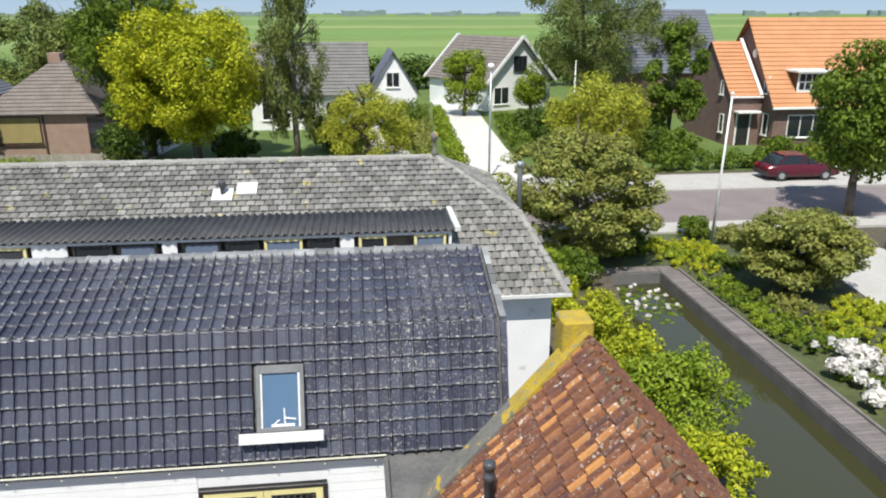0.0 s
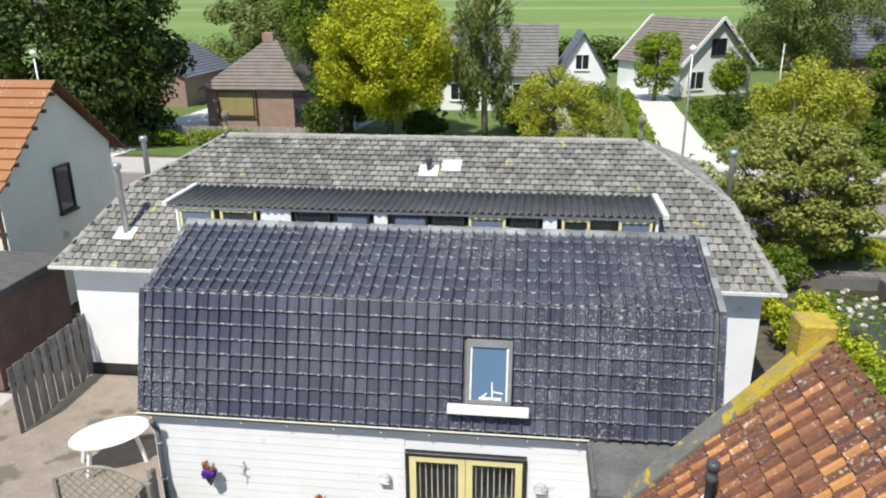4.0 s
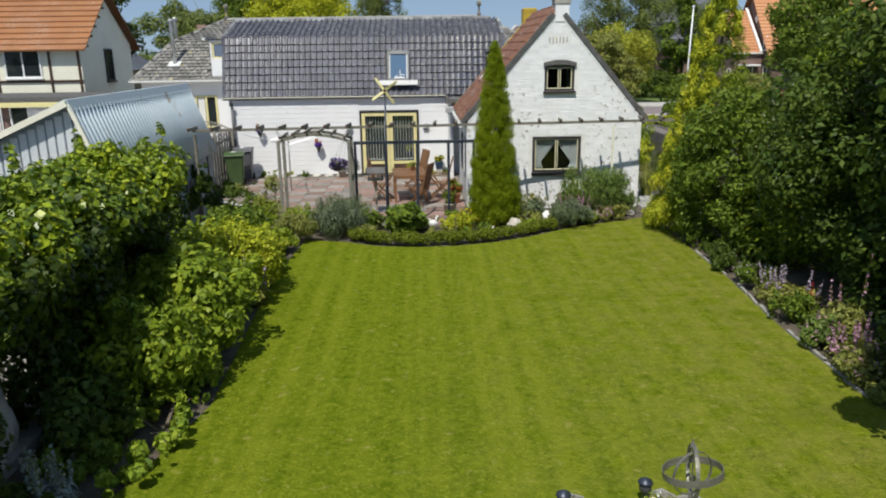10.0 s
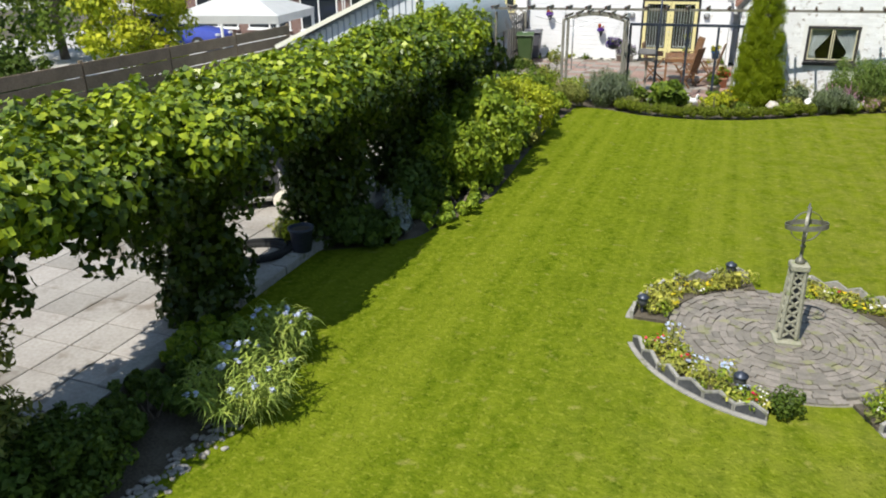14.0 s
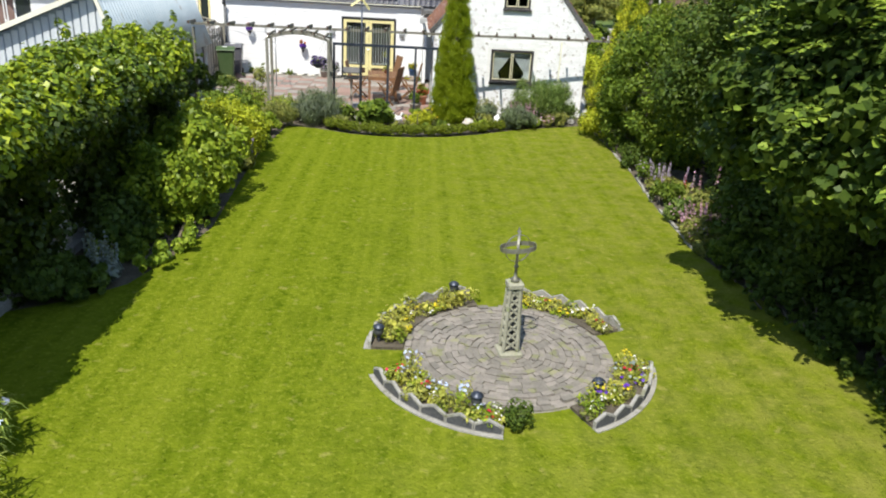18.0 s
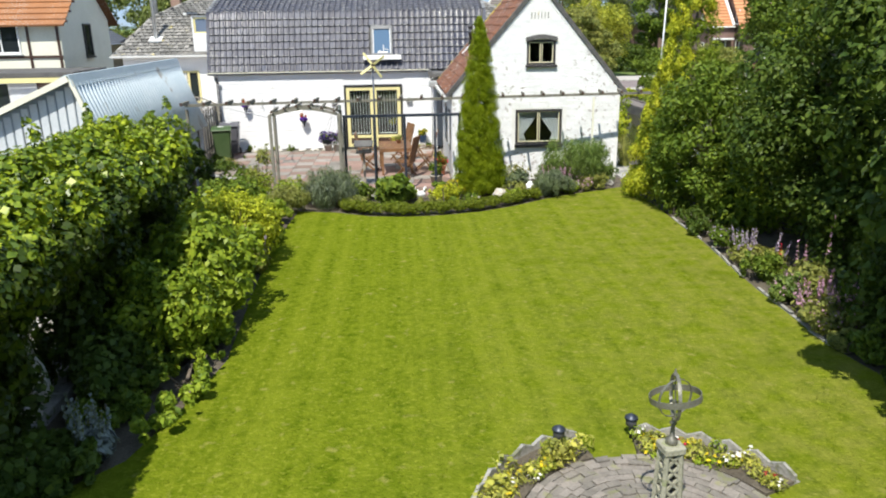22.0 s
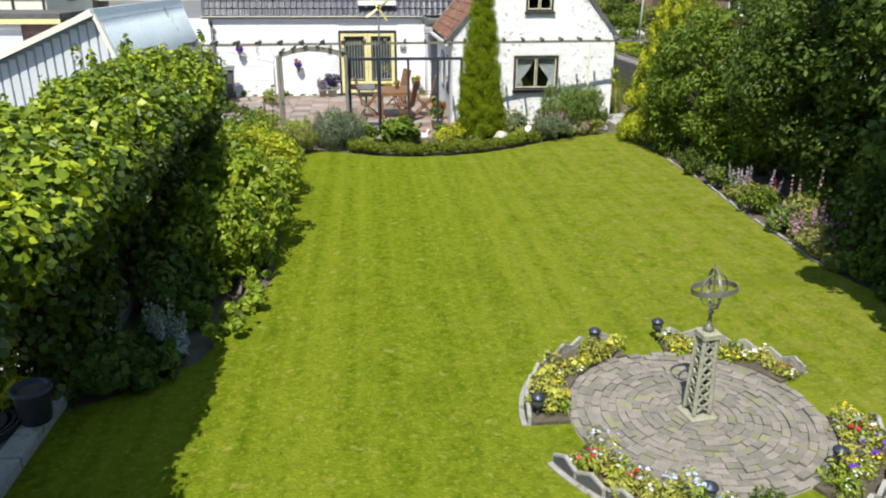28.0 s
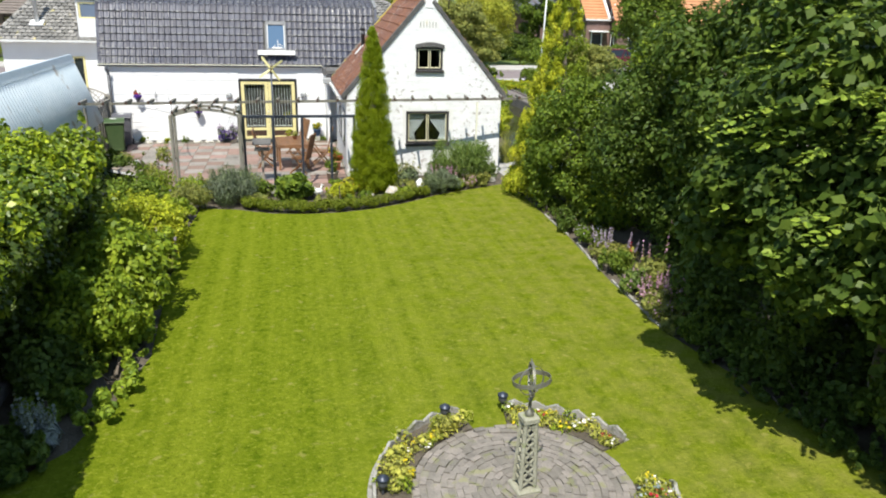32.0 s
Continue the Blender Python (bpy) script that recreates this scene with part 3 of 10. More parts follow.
def part(name, bm, material, parent=None, label="", at=None):
    """Links a bmesh, or a mesh that is ready, as one object under a thing or a part."""
    me = bm if isinstance(bm, bpy.types.Mesh) else finish(name, bm, material)
    ob = new(name, me)
    if parent is not None:
        ob.parent = parent
    if at is not None:
        ob.matrix_basis = at
    if label:
        ob["label"] = label
    return ob


def thing(name, label, category, at=None, group="", kind=""):
    """An empty at the base of a thing, which takes its parts."""
    ob = new(name)
    ob.empty_display_size = 0.1
    if at is not None:
        ob.matrix_basis = at
    return tagged(ob, label, category, group, kind)


def solid(name, bm, material, label, category="", kind="structure", at=None, group=""):
    ob = part(name, bm, material, None, "", at)
    return tagged(ob, label, category, group, kind)


RNG = np.random.default_rng(7)


def leaves(name, clumps, count, size, material, up=0.35, wide=0.55, droop=0.25, shell=0.45, fold=0.12):
    """Many small leaves round ellipsoid clumps (centre, radii) as one mesh; every leaf is a folded lozenge of its own."""
    cl = np.array(clumps, float)
    area = (cl[:, 3] * cl[:, 4] + cl[:, 4] * cl[:, 5] + cl[:, 3] * cl[:, 5])
    pick = RNG.choice(len(cl), count, p=area / area.sum())
    c = cl[pick]
    d = RNG.normal(size=(count, 3))
    d /= np.linalg.norm(d, axis=1)[:, None]
    r = shell + (1 - shell) * RNG.random(count) ** 0.6
    p = c[:, :3] + d * c[:, 3:] * r[:, None]
    nrm = d / c[:, 3:] * c[:, 3:].mean(1)[:, None] + RNG.normal(size=(count, 3)) * 0.55
    nrm[:, 2] += up
    nrm /= np.linalg.norm(nrm, axis=1)[:, None]
    t = RNG.normal(size=(count, 3))
    t[:, 2] -= droop
    t -= nrm * (t * nrm).sum(1)[:, None]
    t /= np.linalg.norm(t, axis=1)[:, None]
    s = np.cross(nrm, t)
    ln = size * (0.6 + 0.8 * RNG.random(count))[:, None]
    v = np.stack([p - t * ln * 0.5, p + s * ln * wide * 0.5 + nrm * ln * fold, p + t * ln * 0.5, p - s * ln * wide * 0.5 + nrm * ln * fold], 1)
    return quads(name, v, material)


def quads(name, v, material):
    """One mesh from an array of separate four-cornered faces."""
    n = len(v)
    me = bpy.data.meshes.new(name)
    me.vertices.add(n * 4)
    me.vertices.foreach_set("co", v.reshape(-1).astype(np.float32))
    me.loops.add(n * 4)
    me.loops.foreach_set("vertex_index", np.arange(n * 4, dtype=np.int32))
    me.polygons.add(n)
    me.polygons.foreach_set("loop_start", np.arange(0, n * 4, 4, dtype=np.int32))
    me.update(calc_edges=True)
    me.materials.append(material)
    return me


def sprays(name, centre, radii, count, n_leaf, length, size, material, keep, seed, low=-0.35):
    """Leafy side shoots standing out of a crown: each one a drooping row of broad, round leaves set left and right of its twig."""
    g = np.random.default_rng(seed)
    out = []
    done = 0
    while done < count:
        d = g.normal(size=3)
        d /= np.linalg.norm(d)
        if d[2] < low or not keep(d):
            continue
        done += 1
        root = np.array(centre) + d * np.array(radii) * g.uniform(0.72, 1.0)
        flat = np.array([d[0], d[1], 0.0]) + g.normal(size=3) * 0.35
        flat[2] = g.uniform(-0.05, 0.35)
        flat /= np.linalg.norm(flat)
        side = np.cross(flat, (0, 0, 1.0))
        side /= np.linalg.norm(side)
        ln = length * g.uniform(0.6, 1.3)
        for i in range(n_leaf):
            k = (i + 0.5) / n_leaf
            p = root + flat * ln * k + np.array((0, 0, -0.35 * ln * k * k))
            sgn = 1 if i % 2 else -1
            t = side * sgn * g.uniform(0.5, 1.0) + flat * g.uniform(0.3, 0.8) + np.array((0, 0, g.uniform(-0.45, 0.1)))
            t /= np.linalg.norm(t)
            up = np.array((0, 0, 1.0)) + g.normal(size=3) * 0.35
            w = np.cross(up, t)
            w /= np.linalg.norm(w)
            nr = np.cross(t, w)
            s_ = size * g.uniform(0.65, 1.25)
            p = p + t * 0.02
            a, tip = p, p + t * s_ - nr * 0.12 * s_
            m0, m1 = p + t * s_ * 0.3, p + t * s_ * 0.78
            for q in (1, -1):
                out.append((a, m0 + w * q * 0.44 * s_ + nr * 0.07 * s_, m1 + w * q * 0.36 * s_ + nr * 0.02 * s_, tip) if q > 0 else (a, tip, m1 + w * q * 0.36 * s_ + nr * 0.02 * s_, m0 + w * q * 0.44 * s_ + nr * 0.07 * s_))
    return quads(name, np.array(out), material)


def blob_clumps(rng, centre, radii, n, cr, inner=0.55, flat=1.0, lower=-1.0):
    """Clumps spread through an ellipsoid crown, most of them near its outside."""
    out = []
    while len(out) < n:
        d = Vector((rng.gauss(0, 1), rng.gauss(0, 1), rng.gauss(0, 1))).normalized()
        if d.z < lower:
            continue
        k = inner + (1 - inner) * rng.random() ** 0.5
        r = cr * rng.uniform(0.7, 1.35)
        out.append((centre[0] + d.x * radii[0] * k, centre[1] + d.y * radii[1] * k, centre[2] + d.z * radii[2] * k, r, r, r * flat))
    return out


def trunk_mesh(rng, h, r, limbs, spread, top=0.9, lean=0.0):
    """A tapered trunk with bent limbs."""
    bm = bmesh.new()
    pts = [Vector((lean * h * k * k + rng.uniform(-0.03, 0.03) * h * k, rng.uniform(-0.03, 0.03) * h * k, h * top * k)) for k in (0, 0.25, 0.5, 0.75, 1.0)]
    for i in range(4):
        tube(bm, pts[i], pts[i + 1], r * (1.15 - 0.23 * i), r * (1.15 - 0.23 * (i + 1)), 10)
    for i in range(limbs):
        k = rng.uniform(0.35, 0.95)
        j = min(3, int(k * 4))
        base = pts[j].lerp(pts[j + 1], k * 4 - j)
        a = rng.uniform(0, 2 * math.pi)
        out = Vector((math.cos(a), math.sin(a), rng.uniform(0.5, 1.1))) * spread * rng.uniform(0.5, 0.9)
        mid = base + out * 0.5 + Vector((0, 0, -0.05 * spread))
        tube(bm, base, mid, r * 0.4, r * 0.25, 6)
        tube(bm, mid, base + out, r * 0.25, r * 0.07, 6)
    return bm


def tree(name, label, x, y, h, crown, leaf, count, size, trunk=0.16, clump=0.7, n=40, seed=1, limbs=9, base=0.0, lower=-1.0, flat=0.85, inner=0.5, cut=0.55, category="tree", **kw):
    """A tree: trunk with limbs, and a crown of leaf clumps. crown: centre height, radius across x, y and half height."""
    rng = random.Random(seed)
    cz, rx, ry, rz = crown
    ob = thing(name, label, category, pose(x, y, base))
    part("trunk", trunk_mesh(rng, h, trunk, limbs, max(rx, ry) * 0.8, top=cut + 0.3), M_BARK, ob)
    cl = blob_clumps(rng, (0, 0, cz), (rx, ry, rz), n, clump, inner, flat, lower)
    part("crown", leaves(name + "_crown", cl, count, size, leaf, **kw), leaf, ob)
    return ob


def bush(name, label, x, y, r, h, leaf, count, size, n=14, seed=1, ry=None, category="bush", fcount=0, fsize=0.05, fmat=None, stems=7, group="", **kw):
    """A shrub: a few stems from the ground and clumps of leaves, with blossom on top where it has any."""
    rng = random.Random(seed)
    ry = ry or r
    ob = thing(name, label, category, pose(x, y, 0), group)
    for i in range(stems):
        bm = bmesh.new()
        a, k = rng.uniform(0, 6.28), rng.uniform(0.2, 0.75)
        tube(bm, (0.08 * math.cos(a), 0.08 * math.sin(a), 0), (k * r * math.cos(a), k * ry * math.sin(a), h * rng.uniform(0.5, 0.85)), 0.018, 0.006, 5)
        part("stem", bm, M_BARK, ob)
    cr = 0.42 * min(r, h * 0.6)
    cl = blob_clumps(rng, (0, 0, h * 0.48), (max(r - cr * 0.7, 0.05), max(ry - cr * 0.7, 0.05), max(h * 0.48 - cr * 0.55, 0.05)), n, cr, 0.35)
    for c in blob_clumps(rng, (0, 0, h * 0.5), (r, ry, h * 0.5), n, cr * 0.36, 0.85, 1.2):
        if c[2] > 0.12 * h:
            cl.append(c)
    part("foliage", leaves(name + "_leaves", cl, count, size, leaf, **kw), leaf, ob)
    if fmat is not None:
        top = [(c[0], c[1], c[2] + c[5] * 0.25, c[3], c[4], c[5]) for c in cl if c[2] > h * 0.4] or cl
        part("blossom", leaves(name + "_blossom", top, fcount, fsize, fmat, wide=0.9, shell=0.85), fmat, ob)
    return ob

# ---- ground, lawn, paving, road, water ----
bm = bmesh.new()
poly(bm, [(-2500, -400), (2500, -400), (2500, 4200), (-2500, 4200)], -1.2, -0.9)
ground = solid("ground", bm, M_GRASS, "flat green polder fields reaching to the horizon", "field")
bm = bmesh.new()
poly(bm, [(-60, -40), (90, -40), (90, 3.0), (-60, 3.0)], -0.95, -0.03)
poly(bm, [(-60, 3.0), (5.9, 3.0), (6.5, 9.0), (7.2, 16.0), (8.6, 24.2), (-60, 24.2)], -0.95, -0.03)
poly(bm, [(10.6, 3.0), (90, 3.0), (90, 24.2), (10.6, 24.2)], -0.95, -0.03)
poly(bm, [(-60, 24.2), (90, 24.2), (90, 130), (-60, 130)], -0.95, -0.03)
garden_ground = solid("garden_ground", bm, M_SOIL, "bare garden soil between the lawn and the beds", "ground")
LAWN_EDGE = [(-3.75, -14.6), (-3.6, -13.2), (-3.85, -12.3), (-4.83, -12.0), (-4.83, -9.6), (-4.2, -9.2), (-3.75, -8.7), (-3.5, -7.8), (-3.25, -6.5), (-3.4, -3.8), (-3.5, -1.3), (-3.35, 1.25), (-2.5, 1.05), (-1.7, 0.62), (-0.9, 0.49), (-0.1, 0.53), (0.75, 0.76), (1.55, 1.18), (2.6, 1.95), (4.7, 2.95), (4.75, 0.9), (4.7, -1.9), (4.5, -4.6), (4.45, -6.8), (4.9, -9.2), (5.3, -10.6), (5.6, -14.6), (5.6, -26), (-3.9, -26)]
SUNDIAL = (1.06, -10.22)
bm = bmesh.new()
poly(bm, LAWN_EDGE, -0.06, 0.0)
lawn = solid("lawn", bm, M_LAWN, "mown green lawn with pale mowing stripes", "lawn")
bm = bmesh.new()
poly(bm, [(5.8, 2.9), (10.7, 2.9), (10.7, 24.3), (5.8, 24.3)], -0.9, -0.42)
M_WATER = glassmat("pond_water", (0.045, 0.045, 0.018), 0.05)
pond = solid("water", bm, M_WATER, "still olive-green pond water", "water")
# road and pavements in front
def strip(name, y0, y1, z, m, label, x0=-60, x1=90):
    b = bmesh.new()
    poly(b, [(x0, y0), (x1, y0), (x1, y1), (x0, y1)], -0.05, z)
    return solid(name, b, m, label, "road" if "road" in name else "pavement")
strip("road", 30.2, 36.3, 0.02, M_ROAD, "purple-brown clinker village road")
strip("pavement", 36.3, 39.9, 0.08, M_PAVE, "grey paved footway with a parking strip")
strip("kerb_line", 36.1, 36.3, 0.09, M_CONC, "pale concrete kerb line along the road")
strip("pavement", 28.8, 30.2, 0.08, M_PAVE, "grey paved footway before the garden")
bm = bmesh.new()
poly(bm, [(-60, 41), (90, 41), (90, 128), (-60, 128)], -0.05, 0.0)
solid("ground_front", bm, M_PLOT, "grass plots round the houses across the road", "ground")
bm = bmesh.new()
poly(bm, [(6.0, 40.0), (9.6, 40.0), (9.9, 50), (11.0, 68), (10.6, 80), (7.6, 80), (7.4, 66), (6.6, 52)], -0.02, 0.04)
solid("drive", bm, M_GRAVEL, "white shell-gravel drive to the white house", "drive")
bm = bmesh.new()
poly(bm, [(-0.2, 40.0), (3.2, 40.0), (3.0, 60), (0.2, 60)], -0.02, 0.04)
solid("path_front", bm, M_PAVE, "grey paved path between hedges", "path")
bm = bmesh.new()
poly(bm, [(-17.5, 40), (-14.5, 40), (-12.5, 56), (-15.5, 56)], -0.02, 0.04)
solid("path_blue", bm, M_PAVE, "grey drive under the trees", "path")

# ---- barn wing: white boarded wall, mansard roof of dark glazed tiles ----
BX0, BX1 = -7.05, 1.85
barn = thing("barn_wing", "white boarded house wing with a dark glazed mansard roof", "house", kind="structure")
bm = bmesh.new()
for x0, x1, z0, z1 in ((BX0, -2.83, 0.04, 2.62), (-0.9, 0.3, 0.04, 2.62), (-2.83, -0.9, 2.12, 2.62)):
    box(bm, x0, 9.97, z0, x1, 10.15, z1)
box(bm, BX0, 10.15, 0.0, BX0 + 0.18, 15.4, 2.55)
box(bm, BX1 - 0.18, 10.15, 0.0, BX1, 15.4, 2.55)
box(bm, 0.3, 9.97, 0.0, BX1, 10.15, 2.62)
part("wall", bm, M_WHITE, barn)
bm = bmesh.new()
box(bm, BX0 - 0.01, 9.955, -0.05, -2.85, 10.1, 0.04)
box(bm, -0.88, 9.955, -0.05, 0.32, 10.1, 0.04)
part("plinth", bm, M_BLACKP, barn)
bm = bmesh.new()
prism(bm, [(9.905, 2.56), (10.46, 4.42), (12.3, 4.99), (15.1, 3.7), (15.1, 3.5), (12.25, 4.81), (10.6, 4.25), (9.98, 2.5)], BX0 - 0.1, BX1 + 0.06)
part("roof_deck", bm, M_BITUMEN, barn)
# gable ends of the mansard
for x in (BX0, BX1 - 0.15):
    bm = bmesh.new()
    prism(bm, [(10.0, 2.55), (10.62, 4.18), (12.25, 4.74), (15.0, 3.45), (15.0, 2.55)], x, x + 0.15)
    part("gable", bm, M_WHITE, barn)

# ---- brick cottage with a stepped chimney on its gable ----
CX0, CX1, CY0, CY1, CXM = 0.38, 4.78, 4.12, 8.62, 2.62
EAVE_Z, APEX_Z = 2.36, 4.92
cottage = thing("brick_cottage", "small whitewashed brick cottage with old orange-brown roof tiles", "house", kind="structure")
bm = bmesh.new()
def gable_wall(bm, y0, y1):
    holes = [(2.03, 0.93, 3.27, 1.85), (2.30, 2.97, 3.05, 3.60)]
    xs = sorted({CX0, CX1, 2.03, 3.27, 2.30, 3.05})
    zs = [0.0, 0.93, 1.85, EAVE_Z]
    for i in range(len(xs) - 1):
        for j in range(3):
            if j == 1 and 2.03 <= xs[i] < 3.27:
                continue
            box(bm, xs[i], y0, zs[j], xs[i + 1], y1, zs[j + 1])
    k = (APEX_Z - EAVE_Z) / (CXM - CX0)
    zl, zh = 2.97, 3.60
    def xl(z):
        return CX0 + (z - EAVE_Z) / k
    def xr(z):
        return CX1 - (z - EAVE_Z) / k * (CX1 - CXM) / (CXM - CX0)
    prism(bm, [(CX0, EAVE_Z), (CX1, EAVE_Z), (xr(zl), zl), (xl(zl), zl)], y0, y1, 1)
    prism(bm, [(xl(zl), zl), (2.30, zl), (2.30, zh), (xl(zh), zh)], y0, y1, 1)
    prism(bm, [(3.05, zl), (xr(zl), zl), (xr(zh), zh), (3.05, zh)], y0, y1, 1)
    prism(bm, [(xl(zh), zh), (xr(zh), zh), (CXM, APEX_Z)], y0, y1, 1)
gable_wall(bm, CY0 + 0.02, CY0 + 0.22)
part("wall_front", bm, M_MORTAR, cottage)
bm = bmesh.new()
box(bm, CX1 - 0.2, CY0 + 0.22, 0, CX1, CY1, EAVE_Z)
prism(bm, [(CX0, 0), (CX1, 0), (CX1, EAVE_Z), (CXM, APEX_Z), (CX0, EAVE_Z)], CY1 - 0.2, CY1, 1)
part("wall", bm, M_BRICKJ, cottage)
bm = bmesh.new()
box(bm, CX0, CY0 + 0.22, 0, CX0 + 0.12, CY1 - 0.2, EAVE_Z - 0.05)
part("wall_side", bm, M_SHEETD, cottage, "pale grey boarded side wall")
bm = bmesh.new()
prism(bm, [(CX0 - 0.12, EAVE_Z - 0.14), (CXM, APEX_Z), (CX1 + 0.12, EAVE_Z - 0.14), (CX1 + 0.08, EAVE_Z - 0.24), (CXM, APEX_Z - 0.15), (CX0 - 0.08, EAVE_Z - 0.24)], CY0 + 0.02, CY1 - 0.02, 1)
part("roof_deck", bm, M_BITUMEN, cottage)

# ---- main house: low hipped roof of weathered grey tiles ----
HX0, HX1, HY0, HY1, HYR = -12.08, 4.3, 15.12, 23.1, 19.11
HE, HR, RX0, RX1 = 3.02, 5.42, -9.22, 1.74
# the roof breaks to a flatter pitch on this line
BRX0, BRX1, BRY0, BRY1, BRZ = -11.0, 3.55, 17.0, 21.22, 4.45
mainhouse = thing("main_house", "white house with a broken hipped roof of weathered grey tiles", "house", kind="structure")
bm = bmesh.new()
for x0, x1, z0, z1 in ((HX0 + 0.25, -9.78, 0, 2.95), (-8.92, BX0, 0, 2.95), (-9.78, -8.92, 0, 1.12), (-9.78, -8.92, 2.38, 2.95), (BX1, HX1 - 0.25, 0, 2.95)):
    box(bm, x0, HY0 + 0.28, z0, x1, HY0 + 0.5, z1)
box(bm, HX0 + 0.25, HY0 + 0.5, 0, HX0 + 0.47, HY1 - 0.3, 2.95)
box(bm, HX1 - 0.47, HY0 + 0.5, 0, HX1 - 0.25, HY1 - 0.3, 2.95)
box(bm, HX0 + 0.47, HY1 - 0.5, 0, HX1 - 0.47, HY1 - 0.3, 2.95)
part("wall", bm, M_WHITE, mainhouse)
bm = bmesh.new()
box(bm, HX0 + 0.24, HY0 + 0.27, 0, BX0 - 0.01, HY0 + 0.3, 0.3)
part("plinth", bm, M_BLACKP, mainhouse)
bm = bmesh.new()
EC = [(HX0, HY0, HE - 0.06), (HX1, HY0, HE - 0.06), (HX1, HY1, HE - 0.06), (HX0, HY1, HE - 0.06)]
BC = [(BRX0, BRY0, BRZ - 0.05), (BRX1, BRY0, BRZ - 0.05), (BRX1, BRY1, BRZ - 0.05), (BRX0, BRY1, BRZ - 0.05)]
vs = [bm.verts.new(p) for p in EC + BC + [(RX0, HYR, HR - 0.05), (RX1, HYR, HR - 0.05)]]
for f in ((0, 1, 5, 4), (1, 2, 6, 5), (2, 3, 7, 6), (3, 0, 4, 7), (4, 5, 9, 8), (5, 6, 9), (6, 7, 8, 9), (7, 4, 8), (3, 2, 1, 0)):
    bm.faces.new([vs[i] for i in f])
part("roof_deck", bm, M_BITUMEN, mainhouse)

# ---- large plants of the back garden ----
def cone_clumps(rng, h, r, n, cr, tip=0.12, power=1.0):
    out = []
    for i in range(n):
        k = rng.random() ** 1.15
        z = 0.12 + k * (h - 0.2)
        rad = max(r * (1 - k) ** power + tip, 0.05)
        a = rng.uniform(0, 6.283)
        c = cr * (1.15 - 0.6 * k)
        rr = max(rad - c * 0.6, 0.0) * rng.uniform(0.75, 1.0)
        out.append((rr * math.cos(a), rr * math.sin(a), z, c, c, c * 1.1))
    return out


def conifer(name, label, x, y, h, r, leaf, count, size, n=120, cr=0.3, seed=1, power=0.8, tip=0.1, **kw):
    rng = random.Random(seed)
    ob = thing(name, label, "conifer", pose(x, y, 0))
    bm = bmesh.new()
    tube(bm, (0, 0, 0), (0, 0, h * 0.92), 0.07 + r * 0.04, 0.015, 8)
    part("trunk", bm, M_BARK, ob)
    part("crown", leaves(name + "_crown", cone_clumps(rng, h, r, n, cr, tip, power), count, size, leaf, **kw), leaf, ob)
    return ob


thuja = conifer("thuja_column", "tall narrow green thuja column in the flower bed", 0.93, 2.68, 4.2, 0.66, L_THUJA, 110000, 0.05, n=620, cr=0.125, seed=3, power=0.6, tip=0.04, up=-0.1, droop=-2.6, wide=0.17, shell=0.5, fold=0.05)
part("inner_foliage", leaves("thuja_inner", cone_clumps(random.Random(31), 4.05, 0.5, 200, 0.17, 0.02, 0.6), 26000, 0.055, L_THUJA, wide=0.5, up=-0.1, droop=-2.2, shell=0.2), L_THUJA, thuja)
gold = conifer("golden_conifer", "tall golden-tipped green conifer at the corner of the lawn", 5.7, 1.7, 5.6, 1.3, L_BORDER, 30000, 0.085, n=170, cr=0.24, seed=5, power=0.85, droop=0.8, wide=0.25)
tips = [(c[0] * 1.12 - 0.05, c[1] * 1.1 - 0.03, c[2] + 0.06, c[3] * 0.5, c[4] * 0.5, c[5] * 0.8) for c in cone_clumps(random.Random(55), 5.7, 1.3, 330, 0.26, 0.1, 0.85) if (c[0] < -0.2 and c[1] > -0.75) or c[2] > 4.2]
part("golden_spray", leaves("golden_spray", tips, 20000, 0.09, L_YELLOW, droop=-1.6, wide=0.24, up=0.5, shell=0.3), L_YELLOW, gold)
conifer("green_shrub_tree", "dense fresh green shrub tree beside the golden conifer", 7.1, -0.75, 4.6, 1.7, L_BORDER, 34000, 0.12, n=190, cr=0.38, seed=6, power=0.62, droop=0.4, wide=0.45)
tree("laurel_shrub", "fresh green laurel shrub before the golden conifer", 5.55, 0.1, 3.2, (1.5, 1.05, 1.15, 1.6), L_GREEN, 17000, 0.1, clump=0.3, n=110, seed=77, trunk=0.05, wide=0.45)
tree("laurel_tree", "broad dark green shrub tree overhanging the lawn", 6.75, -2.8, 4.4, (2.5, 1.7, 1.9, 2.2), L_DARK, 30000, 0.1, clump=0.5, n=85, seed=7, trunk=0.1)
tree("laurel_tree", "broad dark green shrub tree overhanging the lawn", 7.2, -5.3, 5.6, (3.2, 2.0, 2.3, 2.9), L_DARK, 26000, 0.135, clump=0.55, n=90, seed=8, trunk=0.13)
# hazel crowns in dark leaf, shade between the bright shoots painted by colour
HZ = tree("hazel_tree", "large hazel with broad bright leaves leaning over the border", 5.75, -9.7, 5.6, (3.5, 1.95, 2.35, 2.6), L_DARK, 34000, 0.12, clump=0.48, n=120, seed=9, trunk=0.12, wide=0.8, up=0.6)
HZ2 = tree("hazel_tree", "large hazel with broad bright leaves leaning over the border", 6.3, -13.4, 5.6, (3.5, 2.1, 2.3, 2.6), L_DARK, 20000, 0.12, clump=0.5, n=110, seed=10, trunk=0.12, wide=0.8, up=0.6)
